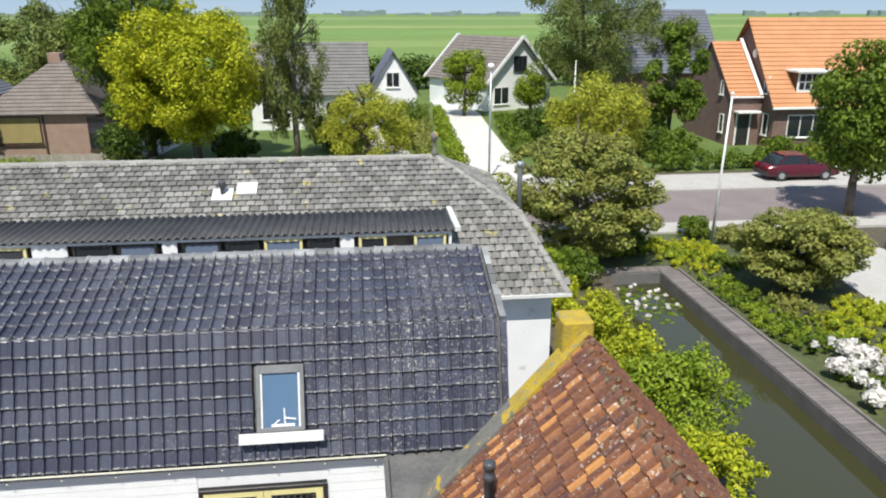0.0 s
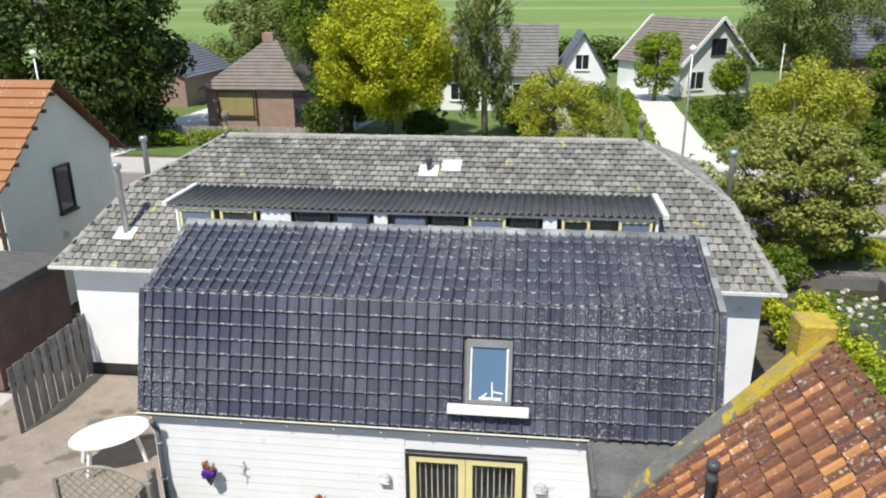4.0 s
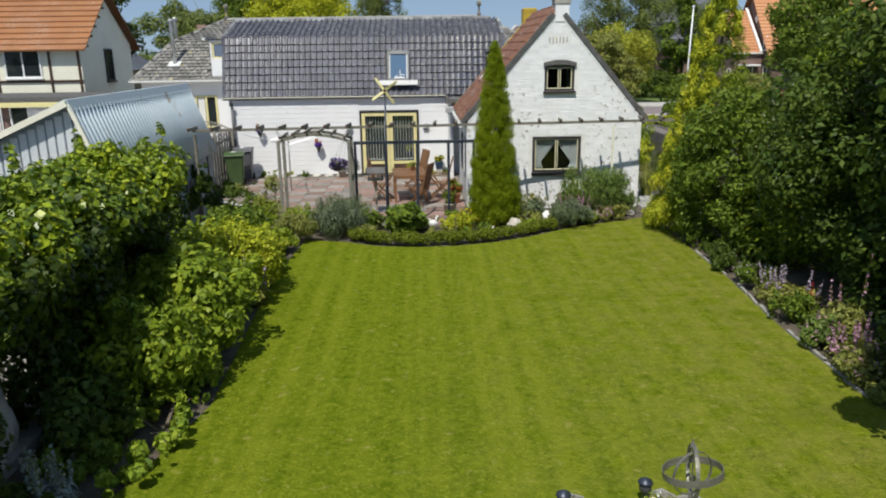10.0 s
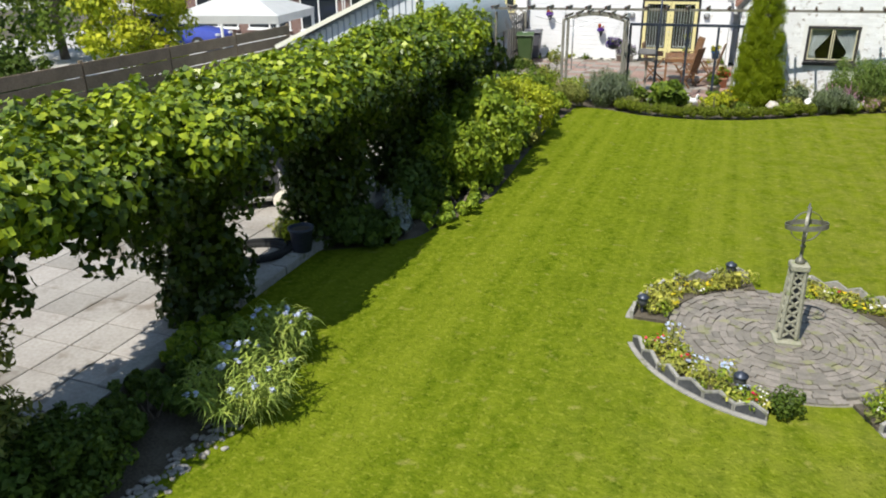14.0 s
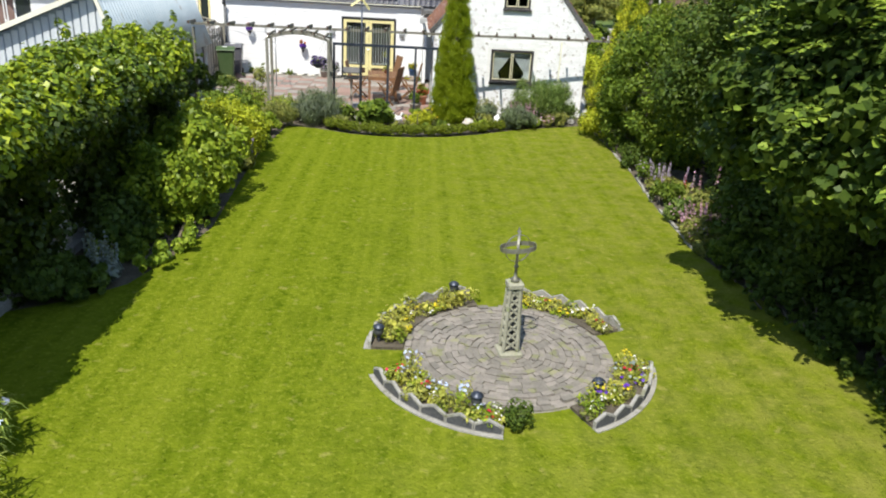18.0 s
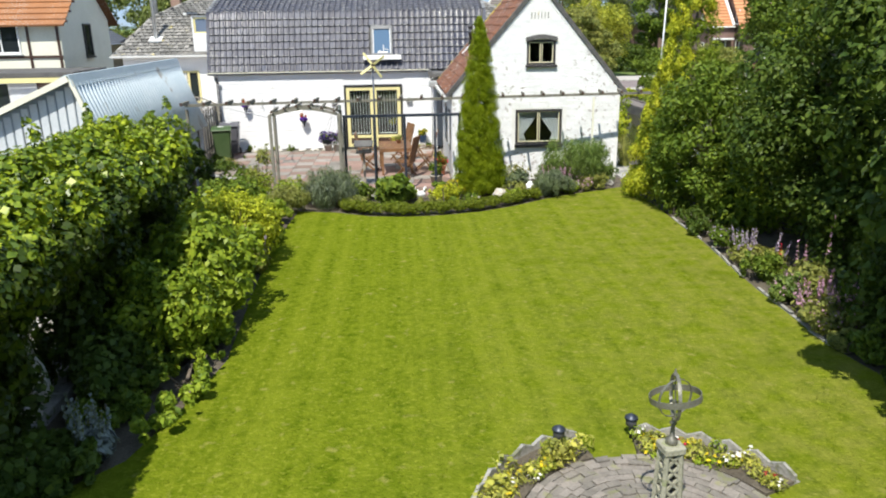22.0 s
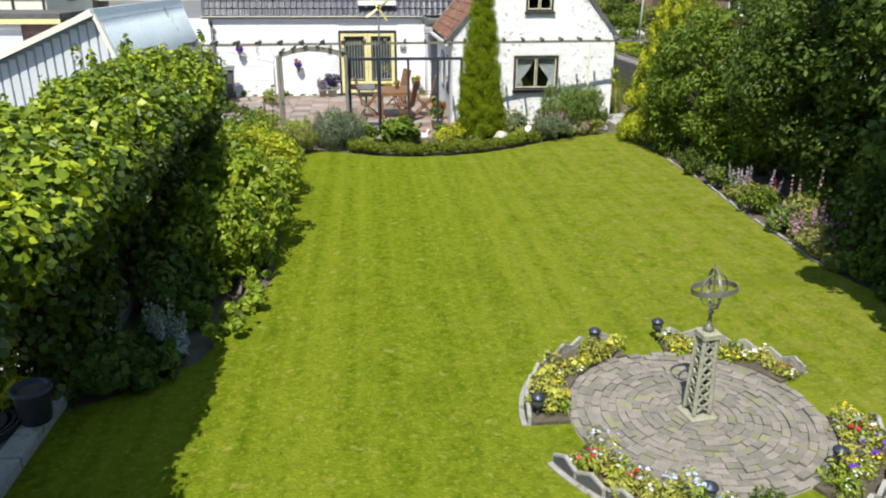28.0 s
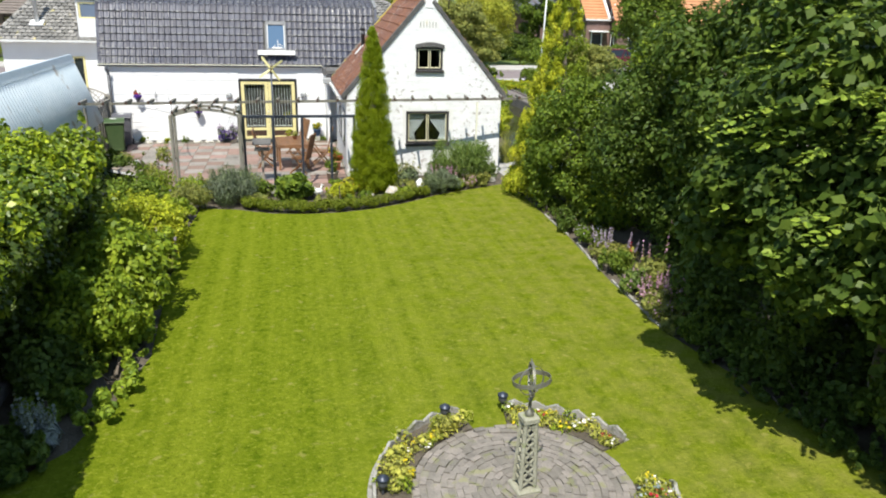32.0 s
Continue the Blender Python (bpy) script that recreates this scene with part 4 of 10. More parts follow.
for hz, k, cnt in ((HZ, 901, 175), (HZ2, 902, 165)):
    part("leafy_shoot", sprays("hazel_shoots", (0, 0, 3.5), (1.9, 2.4, 2.45), cnt, 17, 0.5, 0.09, L_HZL, lambda d: d[0] < 0.45, k), L_HZL, hz)
    # same shoots again in dark leaf, as the shaded ones further in
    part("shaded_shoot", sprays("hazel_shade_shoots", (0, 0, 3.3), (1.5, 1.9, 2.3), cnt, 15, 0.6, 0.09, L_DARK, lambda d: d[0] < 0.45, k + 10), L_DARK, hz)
part("low_bough", sprays("hazel_low_bough", (-0.5, -0.2, 2.3), (1.35, 1.9, 0.9), 46, 17, 0.55, 0.09, L_HZL, lambda d: d[0] < -0.25, 905), L_HZL, HZ)
rng = random.Random(906)
cl = []
for k in range(150):
    y = rng.uniform(-13.2, -8.3)
    edge = 3.55 + 0.12 * (-8.6 - y) + 0.5 * max(0.0, -10.6 - y)
    cl.append((edge + 1.7 * rng.random() - 5.75, y + 9.7, rng.uniform(2.0, 3.1), 0.36, 0.36, 0.3))
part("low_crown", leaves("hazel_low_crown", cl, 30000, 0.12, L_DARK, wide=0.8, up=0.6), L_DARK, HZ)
for i, (x, y, r, h) in enumerate(((5.4, -6.6, 0.8, 1.3), (5.6, -8.4, 0.9, 1.5), (6.0, -10.2, 1.0, 1.6), (6.1, -4.4, 0.9, 2.0), (5.9, -12.0, 0.9, 1.4))):
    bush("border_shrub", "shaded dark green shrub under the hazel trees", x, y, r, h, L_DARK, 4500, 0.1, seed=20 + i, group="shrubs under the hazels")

# added dark-leaved plants: their colour deepens the shade under the hazels
for i, (x, y, r, h) in enumerate(((5.35, -8.6, 0.45, 0.5), (5.7, -9.6, 0.5, 0.6), (5.95, -10.8, 0.55, 0.6), (6.1, -12.2, 0.6, 0.7), (6.2, -13.6, 0.6, 0.7), (5.25, -7.5, 0.4, 0.5), (6.6, -8.8, 0.9, 1.6), (7.0, -11.0, 1.0, 1.8), (7.2, -13.2, 1.0, 1.8))):
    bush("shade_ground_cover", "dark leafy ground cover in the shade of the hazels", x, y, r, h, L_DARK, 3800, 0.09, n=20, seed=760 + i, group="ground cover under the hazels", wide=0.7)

# ---- ivy arbour along the side of the lawn ----
arbour = thing("ivy_arbour", "long garden arbour overgrown with glossy green ivy", "arbour", pose(0, 0, 0))
ARB_X, ARB_Y = -5.08, ((-15.7, 0.42), (-11.75, 0.42), (-8.88, 0.6), (-6.3, 0.8), (-4.2, 0.4))
rng = random.Random(4)
cl = []
def arb_x(y):
    """The canopy bulges over the lawn at its near half and draws back at its far end."""
    return ARB_X + 0.16 * min(1.0, max(0.0, (-8.0 - y) / 2.0)) - 0.25 * max(0.0, y + 3.4)
for i in range(620):
    y = -17.2 + 13.6 * rng.random()
    lift = 0.22 * max(0.0, (y + 6.0) / 3.5) + 0.10 * math.sin(y * 1.7) * rng.random()
    a = rng.uniform(-0.2, math.pi + 0.2)
    r = rng.uniform(0.15, 0.33)
    cl.append((arb_x(y) + 0.76 * math.cos(a), y, 2.04 + 0.38 * math.sin(a) + lift + rng.uniform(-0.12, 0.12), r, r * 1.1, r * 0.9))
for i in range(40):
    # uneven fringe hanging between the columns
    y = -17.0 + 13.6 * rng.random()
    near = min(abs(y - c) for c, w in ARB_Y)
    if -11.2 < y < -9.5:
        continue
    cl.append((arb_x(y) + rng.choice((-0.66, 0.64, 0.7)), y, 1.82 - 0.35 * max(0.0, 1 - near / 1.2) * rng.random() - 0.12 * rng.random(), 0.17, 0.22, 0.24))
# low clumps get the darker leaf, so the shade at the sides is painted
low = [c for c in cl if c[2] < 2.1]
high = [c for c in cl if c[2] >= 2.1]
part("canopy", leaves("arbour_canopy", high, int(110000 * len(high) / len(cl)), 0.084, L_IVY, wide=0.85, up=0.4, shell=0.6), L_IVY, arbour)
part("hanging_ivy", leaves("arbour_hanging", low, int(96000 * len(low) / len(cl)), 0.076, L_IVYSHADE, wide=0.85, up=0.35, shell=0.6), L_IVYSHADE, arbour, "ivy hanging at the sides, leaf colour darkened for shade")
# added leaf layer inside the canopy, coloured dark, to make its shadow solid
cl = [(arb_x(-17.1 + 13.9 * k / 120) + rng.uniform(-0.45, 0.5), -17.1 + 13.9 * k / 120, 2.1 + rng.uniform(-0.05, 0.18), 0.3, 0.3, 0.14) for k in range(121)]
part("old_growth", leaves("arbour_inner_fill", cl, 22000, 0.1, L_IVYSHADE, wide=0.85, up=1.2, shell=0.2), L_IVYSHADE, arbour)
cl = []
for i in range(64):
    y = -17.0 + 13.3 * rng.random() ** 0.55
    k = 0.42 if y > -6.5 else 0.0
    cl.append((ARB_X + rng.uniform(-0.7, 0.7) * (1 if y < -3.4 else 0.6), y, 2.48 + k * rng.random() + 0.08 * max(0.0, (y + 6.0) / 3.5), 0.07, 0.07, 0.2))
part("young_shoot", leaves("arbour_shoots", cl, 2600, 0.075, L_IVY, wide=0.6), L_IVY, arbour)
for y, w in ARB_Y:
    cl = []
    for i in range(100):
        k = rng.random()
        flare = 0.78 + 0.45 * k ** 3 + 0.18 * (1 - k) ** 2
        cl.append((ARB_X + rng.uniform(-0.4, 0.42), y + rng.uniform(-w, w) * flare, 0.12 + 1.95 * k, 0.2, 0.2, 0.28))
    part("ivy_column", leaves("arbour_column", cl, 14000, 0.08, L_IVYSHADE, wide=0.85, shell=0.5), L_IVYSHADE, arbour)
    for dx in (-0.12, 0.14):
        part("post", bbox(ARB_X + dx - 0.05, y - 0.05, 0, ARB_X + dx + 0.05, y + 0.05, 2.1), M_OLDWOOD, arbour)
for dx in (-0.4, 0.4):
    part("rail", bbox(ARB_X + dx - 0.05, -16.5, 2.02, ARB_X + dx + 0.05, -2.9, 2.12), M_OLDWOOD, arbour)
# ivy creeping over the soil at the arbour's foot; dark leaf paints the shade
for i, (x, y, rx, ry, h) in enumerate(((-4.25, -8.9, 0.45, 0.5, 0.35), (-4.3, -6.9, 0.6, 1.0, 0.7), (-4.35, -5.2, 0.6, 1.0, 0.9), (-4.45, -12.5, 0.4, 0.5, 0.35), (-4.35, -13.5, 0.45, 0.7, 0.3), (-4.5, -9.1, 0.35, 0.4, 0.5))):
    bush("ground_ivy", "dark ivy mat spreading over the soil", x, y, rx, h, L_DARK if i != 3 else L_BORDER, 5200, 0.085, n=26, seed=900 + i, ry=ry, wide=0.85)

# bushes along the left border
bush("golden_bush", "bright yellow-green bush by the lawn", -4.35, -1.5, 0.75, 1.1, L_LIME, 11000, 0.06, n=30, seed=31)
bush("golden_bush", "bright yellow-green bush by the lawn", -4.0, -2.45, 0.78, 1.25, L_LIME, 12000, 0.065, n=30, seed=32)
bush("garden_bush", "dense green bush spilling towards the lawn", -4.05, -4.9, 0.98, 1.45, L_BORDER, 12000, 0.11, n=44, seed=33)
for i, (x, y, r, h, m, n) in enumerate(((-4.05, -6.3, 0.8, 1.25, L_BORDER, 7000), (-4.1, -3.5, 0.85, 1.15, L_BORDER, 7200), (-4.75, -2.4, 0.7, 1.35, L_BORDER, 5200), (-4.3, -7.3, 0.5, 0.42, L_GREEN, 2600), (-4.7, 0.9, 0.7, 1.0, L_GREEN, 3600), (-4.0, -0.55, 0.55, 0.75, L_LIME, 4200), (-3.75, 0.3, 0.4, 0.5, L_BORDER, 2200), (-3.65, -1.2, 0.35, 0.4, L_GREEN, 1600), (-3.65, -5.9, 0.4, 0.4, L_HAZEL, 1500), (-3.9, -2.0, 0.45, 0.6, L_LIME, 1800), (-3.75, -4.3, 0.35, 0.4, L_HAZEL, 1200))):
    bush("border_bush", "leafy green shrub in the side border", x, y, r, h, m, n, 0.09, n=20, seed=520 + i, group="shrubs of the side border")
bush("ground_cover", "low pale green ground cover at the lawn edge", -3.6, -7.1, 0.42, 0.32, L_HAZEL, 3600, 0.08, n=22, seed=34, ry=1.5)
bush("brown_grass_tuft", "olive-brown ornamental grass tuft", -3.55, 1.15, 0.45, 0.7, L_OLIVE, 2600, 0.12, n=10, seed=35, wide=0.15, droop=-1.2)
bush("lavender", "grey-green lavender by the path", -2.6, 1.75, 0.68, 0.9, L_LAV, 9000, 0.11, n=26, seed=36, wide=0.12, droop=-3.5, up=-0.1)
bush("lavender", "grey-green lavender at the end of the box hedge", 2.7, 2.2, 0.55, 0.62, L_LAV, 7000, 0.1, n=22, seed=37, wide=0.12, droop=-3.5, up=-0.1)
bush("rosemary_bush", "upright grey-green rosemary against the white wall", 3.5, 3.35, 0.85, 1.25, L_ROSEM, 11000, 0.1, n=30, seed=38, wide=0.16, droop=-3.0, up=-0.1)
bush("hosta", "broad-leaved dark green plant in the flower bed", -1.15, 1.75, 0.45, 0.62, L_GREEN, 700, 0.26, n=10, seed=39, wide=0.5)
bush("yellow_shrub", "small yellow-green shrub in the flower bed", 0.05, 1.75, 0.42, 0.42, L_LIME, 1800, 0.07, n=10, seed=40)

# box hedge in a shallow arc in front of the bed
hedge = thing("box_hedge", "low clipped box hedge in a shallow arc", "hedge", pose(0, 0, 0))
ARC = [(-2.35, 1.25), (-1.7, 0.82), (-0.9, 0.68), (-0.1, 0.72), (0.7, 0.95), (1.5, 1.38), (2.3, 1.95)]
cl = []
for (xa, ya), (xb, yb) in zip(ARC, ARC[1:]):
    for i in range(30):
        k = rng.random()
        cl.append((xa + (xb - xa) * k + rng.uniform(-0.06, 0.06), ya + (yb - ya) * k + rng.uniform(-0.1, 0.1), 0.16 + rng.uniform(-0.05, 0.03), 0.11, 0.11, 0.1))
part("foliage", leaves("box_leaves", cl, 26000, 0.04, L_HEDGE, shell=0.7), L_HEDGE, hedge)

# ---- trees and gardens in front of the house and across the road ----
tree("maple_tree", "round golden-leaved maple beyond the roofs", -10.2, 47.0, 8.8, (5.5, 4.6, 4.0, 3.9), L_MAPLE, 52000, 0.19, clump=0.85, n=150, seed=41, trunk=0.25)
tree("beech_tree", "tall dark green broadleaf tree beside the maple", -13.6, 49.6, 13.0, (6.8, 3.5, 2.9, 5.9), L_GREEN, 38000, 0.22, clump=0.9, n=120, seed=42, trunk=0.3)
rng2 = random.Random(43)
ob = thing("weeping_birch", "tall weeping birch with hanging grey-green sprays", "tree", pose(-4.0, 46.5, 0))
part("trunk", trunk_mesh(rng2, 13.6, 0.2, 10, 2.4, top=0.95), M_BARK, ob)
cl = []
for i in range(110):
    a, k = rng2.uniform(0, 6.28), rng2.random()
    z = 2.2 + 11.0 * k
    r = 2.0 * (1 - abs(k - 0.4) ** 1.5) * rng2.uniform(0.3, 1)
    cl.append((r * math.cos(a), r * math.sin(a), z, 0.42, 0.42, 1.1))
part("crown", leaves("birch_crown", cl, 20000, 0.24, L_BIRCH, wide=0.3, droop=2.5, up=0.0, shell=0.2), L_BIRCH, ob)
tree("golden_conifer", "rounded golden false cypress across the road", 0.3, 45.6, 5.0, (2.2, 2.7, 2.2, 2.5), L_CYPRESS, 24000, 0.14, clump=0.6, n=80, seed=44)
tree("garden_tree", "spreading olive-green tree beside the house", 7.8, 26.0, 5.0, (2.55, 3.0, 2.7, 2.35), L_OLIVE, 34000, 0.15, clump=0.55, n=130, seed=45, trunk=0.18, flat=0.5, inner=0.35, up=0.9)
tree("golden_conifer", "rounded golden shrub tree behind the garden tree", 13.3, 40.9, 5.4, (3.2, 2.7, 2.4, 2.4), L_CYPRESS, 24000, 0.15, clump=0.65, n=80, seed=46)
tree("ash_tree", "large airy grey-green tree across the road", 19.5, 64.0, 15.0, (8.4, 5.4, 4.6, 6.4), L_BIRCH, 40000, 0.22, clump=1.0, n=170, seed=47, trunk=0.3, cut=0.45, wide=0.4, droop=1.0, shell=0.2, inner=0.2)
tree("ash_tree", "large airy grey-green tree across the road", 28.0, 70.0, 11.0, (5.4, 4.4, 4.2, 4.6), L_BIRCH, 20000, 0.28, clump=0.9, n=90, seed=48, trunk=0.3, cut=0.3, wide=0.35, droop=1.2, shell=0.15)
tree("street_tree", "round-headed street tree by the road", 22.2, 30.6, 7.6, (5.0, 2.3, 2.3, 2.7), L_GREEN, 16000, 0.22, clump=0.75, n=70, seed=49, trunk=0.2)
tree("chestnut_tree", "big dark chestnut beyond the neighbour's roof", -30.4, 45.0, 12.0, (5.4, 6.9, 6.0, 6.3), L_CHEST, 34000, 0.36, clump=1.4, n=130, seed=50, trunk=0.4)
tree("field_tree", "loose grey-green tree behind the brown house", -25.0, 72.0, 9.0, (4.8, 3.6, 3.4, 4.4), L_BIRCH, 12000, 0.34, clump=1.0, n=50, seed=51)
tree("field_tree", "loose grey-green tree behind the brown house", -31.0, 78.0, 10.0, (5.2, 4.0, 3.6, 4.8), L_BIRCH, 12000, 0.36, clump=1.1, n=50, seed=52)
tree("magnolia_tree", "low spreading olive-green tree by the pond", 14.2, 21.9, 2.9, (1.6, 1.85, 1.8, 1.3), L_OLIVE, 28000, 0.13, clump=0.45, n=110, seed=53, trunk=0.14, flat=0.5, inner=0.35, up=0.9)
tree("front_tree", "light green young tree before the white house", 9.4, 66.5, 6.2, (3.4, 1.7, 1.7, 2.6), L_HAZEL, 11000, 0.2, clump=0.7, n=40, seed=54)
tree("front_tree", "light green young tree before the white house", 15.4, 66.0, 4.4, (2.6, 1.2, 1.2, 1.7), L_HAZEL, 5000, 0.2, clump=0.6, n=36, seed=55)

# stems inside the box hedge
for i, ((xa, ya), (xb, yb)) in enumerate(zip(ARC, ARC[1:])):
    bm = bmesh.new()
    tube(bm, ((xa + xb) / 2, (ya + yb) / 2, 0), ((xa + xb) / 2 + 0.04, (ya + yb) / 2, 0.2), 0.015, 0.008, 6)
    part("stem", bm, M_BARK, hedge)

# grass blades standing over the nearer half of the lawn
def inside(px, py, outline):
    n, hit = len(outline), np.zeros(len(px), bool)
    for i in range(n):
        (x0, y0), (x1, y1) = outline[i], outline[i - 1]
        hit ^= ((y0 > py) != (y1 > py)) & (px < (x1 - x0) * (py - y0) / (y1 - y0 + 1e-9) + x0)
    return hit
gr = np.random.default_rng(15)
gx, gy = gr.uniform(-4.8, 5.6, 80000), gr.uniform(-15.2, 3.0, 80000)
keep = inside(gx, gy, LAWN_EDGE) & (np.hypot(gx - SUNDIAL[0], gy - SUNDIAL[1]) > 1.72) & (gr.random(80000) < np.clip(1.15 - (gy + 11) / 16, 0.3, 1.0))
gx, gy = gx[keep], gy[keep]
n = len(gx)
a, ln = gr.random(n) * 6.283, 0.010 + 0.012 * gr.random(n)
lean = np.stack([np.cos(a * 3.1), np.sin(a * 3.1)], 1) * (ln * gr.uniform(1.2, 2.6, n))[:, None]
w = np.stack([np.cos(a), np.sin(a)], 1) * 0.0042
b0 = np.stack([gx, gy], 1)
zz = np.full((n, 1), 0.002)
v = np.stack([np.concatenate([b0 - w, zz], 1), np.concatenate([b0 + w, zz], 1), np.concatenate([b0 + lean + w * 0.25, zz + ln[:, None] * 0.35], 1), np.concatenate([b0 + lean - w * 0.25, zz + ln[:, None] * 0.35], 1)], 1)
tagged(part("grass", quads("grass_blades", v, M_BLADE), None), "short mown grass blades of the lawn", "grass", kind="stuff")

# ---- neighbouring houses ----
def house(name, label, x0, x1, y0, y1, eave, ridge, wall, roof, along="x", over=0.35, hip=0.0):
    """A plain house body: four walls and a saddle roof, hipped at its ends where hip is set."""
    ob = thing(name, label, "house", pose(0, 0, 0))
    bm = bmesh.new()
    if along == "x":
        ym = (y0 + y1) / 2
        if hip:
            box(bm, x0, y0, 0, x1, y1, eave)
        else:
            prism(bm, [(y0, 0), (y1, 0), (y1, eave), (ym, ridge - 0.1), (y0, eave)], x0, x1)
        part("wall", bm, wall, ob)
        k = (ridge - eave) / (ym - y0)
        bm = bmesh.new()
        a = [bm.verts.new(p) for p in ((x0 - over, y0 - over, eave - over * k), (x1 + over, y0 - over, eave - over * k), (x1 + over - hip, ym, ridge), (x0 - over + hip, ym, ridge), (x1 + over, y1 + over, eave - over * k), (x0 - over, y1 + over, eave - over * k))]
        bm.faces.new((a[0], a[1], a[2], a[3]))
        bm.faces.new((a[3], a[2], a[4], a[5]))
        if hip:
            bm.faces.new((a[1], a[4], a[2]))
            bm.faces.new((a[0], a[3], a[5]))
        bmesh.ops.solidify(bm, geom=bm.faces[:], thickness=0.14)
    else:
        xm = (x0 + x1) / 2
        prism(bm, [(x0, 0), (x1, 0), (x1, eave), (xm, ridge - 0.1), (x0, eave)], y0, y1, 1)
        part("wall", bm, wall, ob)
        k = (ridge - eave) / (xm - x0)
        bm = bmesh.new()
        a = [bm.verts.new(p) for p in ((x0 - over, y0 - over, eave - over * k), (xm, y0 - over, ridge), (xm, y1 + over, ridge), (x0 - over, y1 + over, eave - over * k), (x1 + over, y0 - over, eave - over * k), (x1 + over, y1 + over, eave - over * k))]
        bm.faces.new((a[0], a[1], a[2], a[3]))
        bm.faces.new((a[1], a[4], a[5], a[2]))
        bmesh.ops.solidify(bm, geom=bm.faces[:], thickness=0.14)
    part("roof", bm, roof, ob)
    # courses of tiles, each lapping over the one below
    if along == "x":
        half, a0, a1 = (y1 - y0) / 2, x0 - over, x1 + over
    else:
        half, a0, a1 = (x1 - x0) / 2, y0 - over, y1 + over
    mid = (y0 + y1) / 2 if along == "x" else (x0 + x1) / 2
    k = (ridge - eave) / half
    run = half + over
    rows = max(6, int(run * math.hypot(1, k) / 0.36))
    for side in (-1, 1):
        for r in range(rows):
            u0, u1 = run * (1 - r / rows), run * (1 - (r + 1) / rows)
            t0, t1 = hip * r / rows, hip * (r + 1) / rows
            zl, zh = ridge - u0 * k, ridge - u1 * k
            b = bmesh.new()
            ring_ = []
            for e, tt0, tt1 in ((a0, t0, t1), (a1, -t0, -t1)):
                ring_.append([(e + tt0, mid + side * u0, zl + 0.01), (e + tt0, mid + side * (u0 + 0.02), zl + 0.075), (e + tt1, mid + side * u1, zh + 0.02)])
            pts = [[b.verts.new(p if along == "x" else (p[1], p[0], p[2])) for p in q] for q in ring_]
            b.faces.new(pts[0])
            b.faces.new(pts[1][::-1])
            for i in range(3):
                j = (i + 1) % 3
                b.faces.new((pts[0][i], pts[0][j], pts[1][j], pts[1][i]))
            part("tile_course", b, roof, ob)
    return ob


def wall_window(parent, x, y, z, w, h, frame_m=None, face="y", bars=1, t=0.06):
    """A framed window set on a wall that looks towards -y, or towards +x."""
    fm = frame_m or M_PLASTICW
    rot = pose(x, y, z, 0, 0, {"y": 0, "x": 90, "-x": -90}[face])
    bm = bmesh.new()
    for a in ((-w / 2, -t, 0, w / 2, 0.02, t), (-w / 2, -t, h - t, w / 2, 0.02, h), (-w / 2, -t, t, -w / 2 + t, 0.02, h - t), (w / 2 - t, -t, t, w / 2, 0.02, h - t)):
        box(bm, *a)
    for i in range(bars):
        c = -w / 2 + w * (i + 1) / (bars + 1)
        box(bm, c - t / 2, -t + 0.01, t, c + t / 2, 0.02, h - t)
    fr = part("window", bm, fm, parent, at=rot)
    bm = bbox(-w / 2 + t * 0.5, -0.02, t * 0.5, w / 2 - t * 0.5, 0.0, h - t * 0.5)
    part("pane", bm, M_PANE, fr)
    bm = bbox(-w / 2 - 0.05, -t - 0.06, -0.06, w / 2 + 0.05, 0.02, 0.0)
    part("sill", bm, fm, fr)
    return fr


# cream neighbour with orange roof
nb = house("neighbour_house", "cream rendered house with an orange tiled roof", -27.0, -14.9, 17.3, 22.7, 4.45, 6.7, M_CREAMW, M_TILE_BJ)
# orange-roofed house across the road
oh = house("orange_roof_house", "purple-brown brick house with a bright orange tiled roof", 28.0, 48.0, 47.6, 56.5, 3.2, 8.6, M_PURPBR, M_TILE_O)
oh2 = house("orange_roof_annex", "brick annexe with a steep orange roof against the gable", 25.6, 27.9, 49.2, 56.4, 3.5, 6.95, M_PURPBR, M_TILE_O, over=0.12)
wh = house("white_house", "white house with a brown-grey tiled roof and white bargeboards", -3.9, 3.9, 0.0, 10.0, 2.9, 6.7, M_WHITE, M_TILE_BRN, along="y")
wh.matrix_basis = pose(15.4, 71.0, 0, 0, 0, 27)
for s_, y_ in ((-1, -0.4), (1, -0.4), (-1, 10.4), (1, 10.4)):
    bm = bmesh.new()
    beam(bm, (s_ * 4.3, y_, 2.55), (0, y_, 6.78), 0.12, 0.28)
    part("bargeboard", bm, M_PLASTICW, wh)
bh = house("brown_brick_house", "low brown brick house with a grey hipped roof", -23.4, -16.6, 49.0, 58.0, 3.1, 5.9, M_BROWNBR, M_TILE_BRN, hip=3.4)
gh = house("grey_roof_house", "white house with a grey tiled roof among trees", -8.5, 0.5, 60.0, 68.0, 3.0, 6.6, M_WHITE, M_TILE_GF)
gh2 = house("blue_dormer_house", "small white gable with a blue-grey slate roof", 0.9, 4.6, 60.5, 68.0, 3.0, 6.0, M_WHITE, M_SLATE, along="y")
sh = house("slate_roof_house", "house with a blue-grey slate roof behind the orange one", 24.0, 33.0, 66.0, 76.0, 4.0, 9.2, M_PURPBR, M_SLATE)
house("far_grey_house", "grey-roofed house half hidden by trees", -37.5, -30.2, 60.0, 70.0, 2.6, 4.7, M_BROWNBR, M_SLATE, along="y")

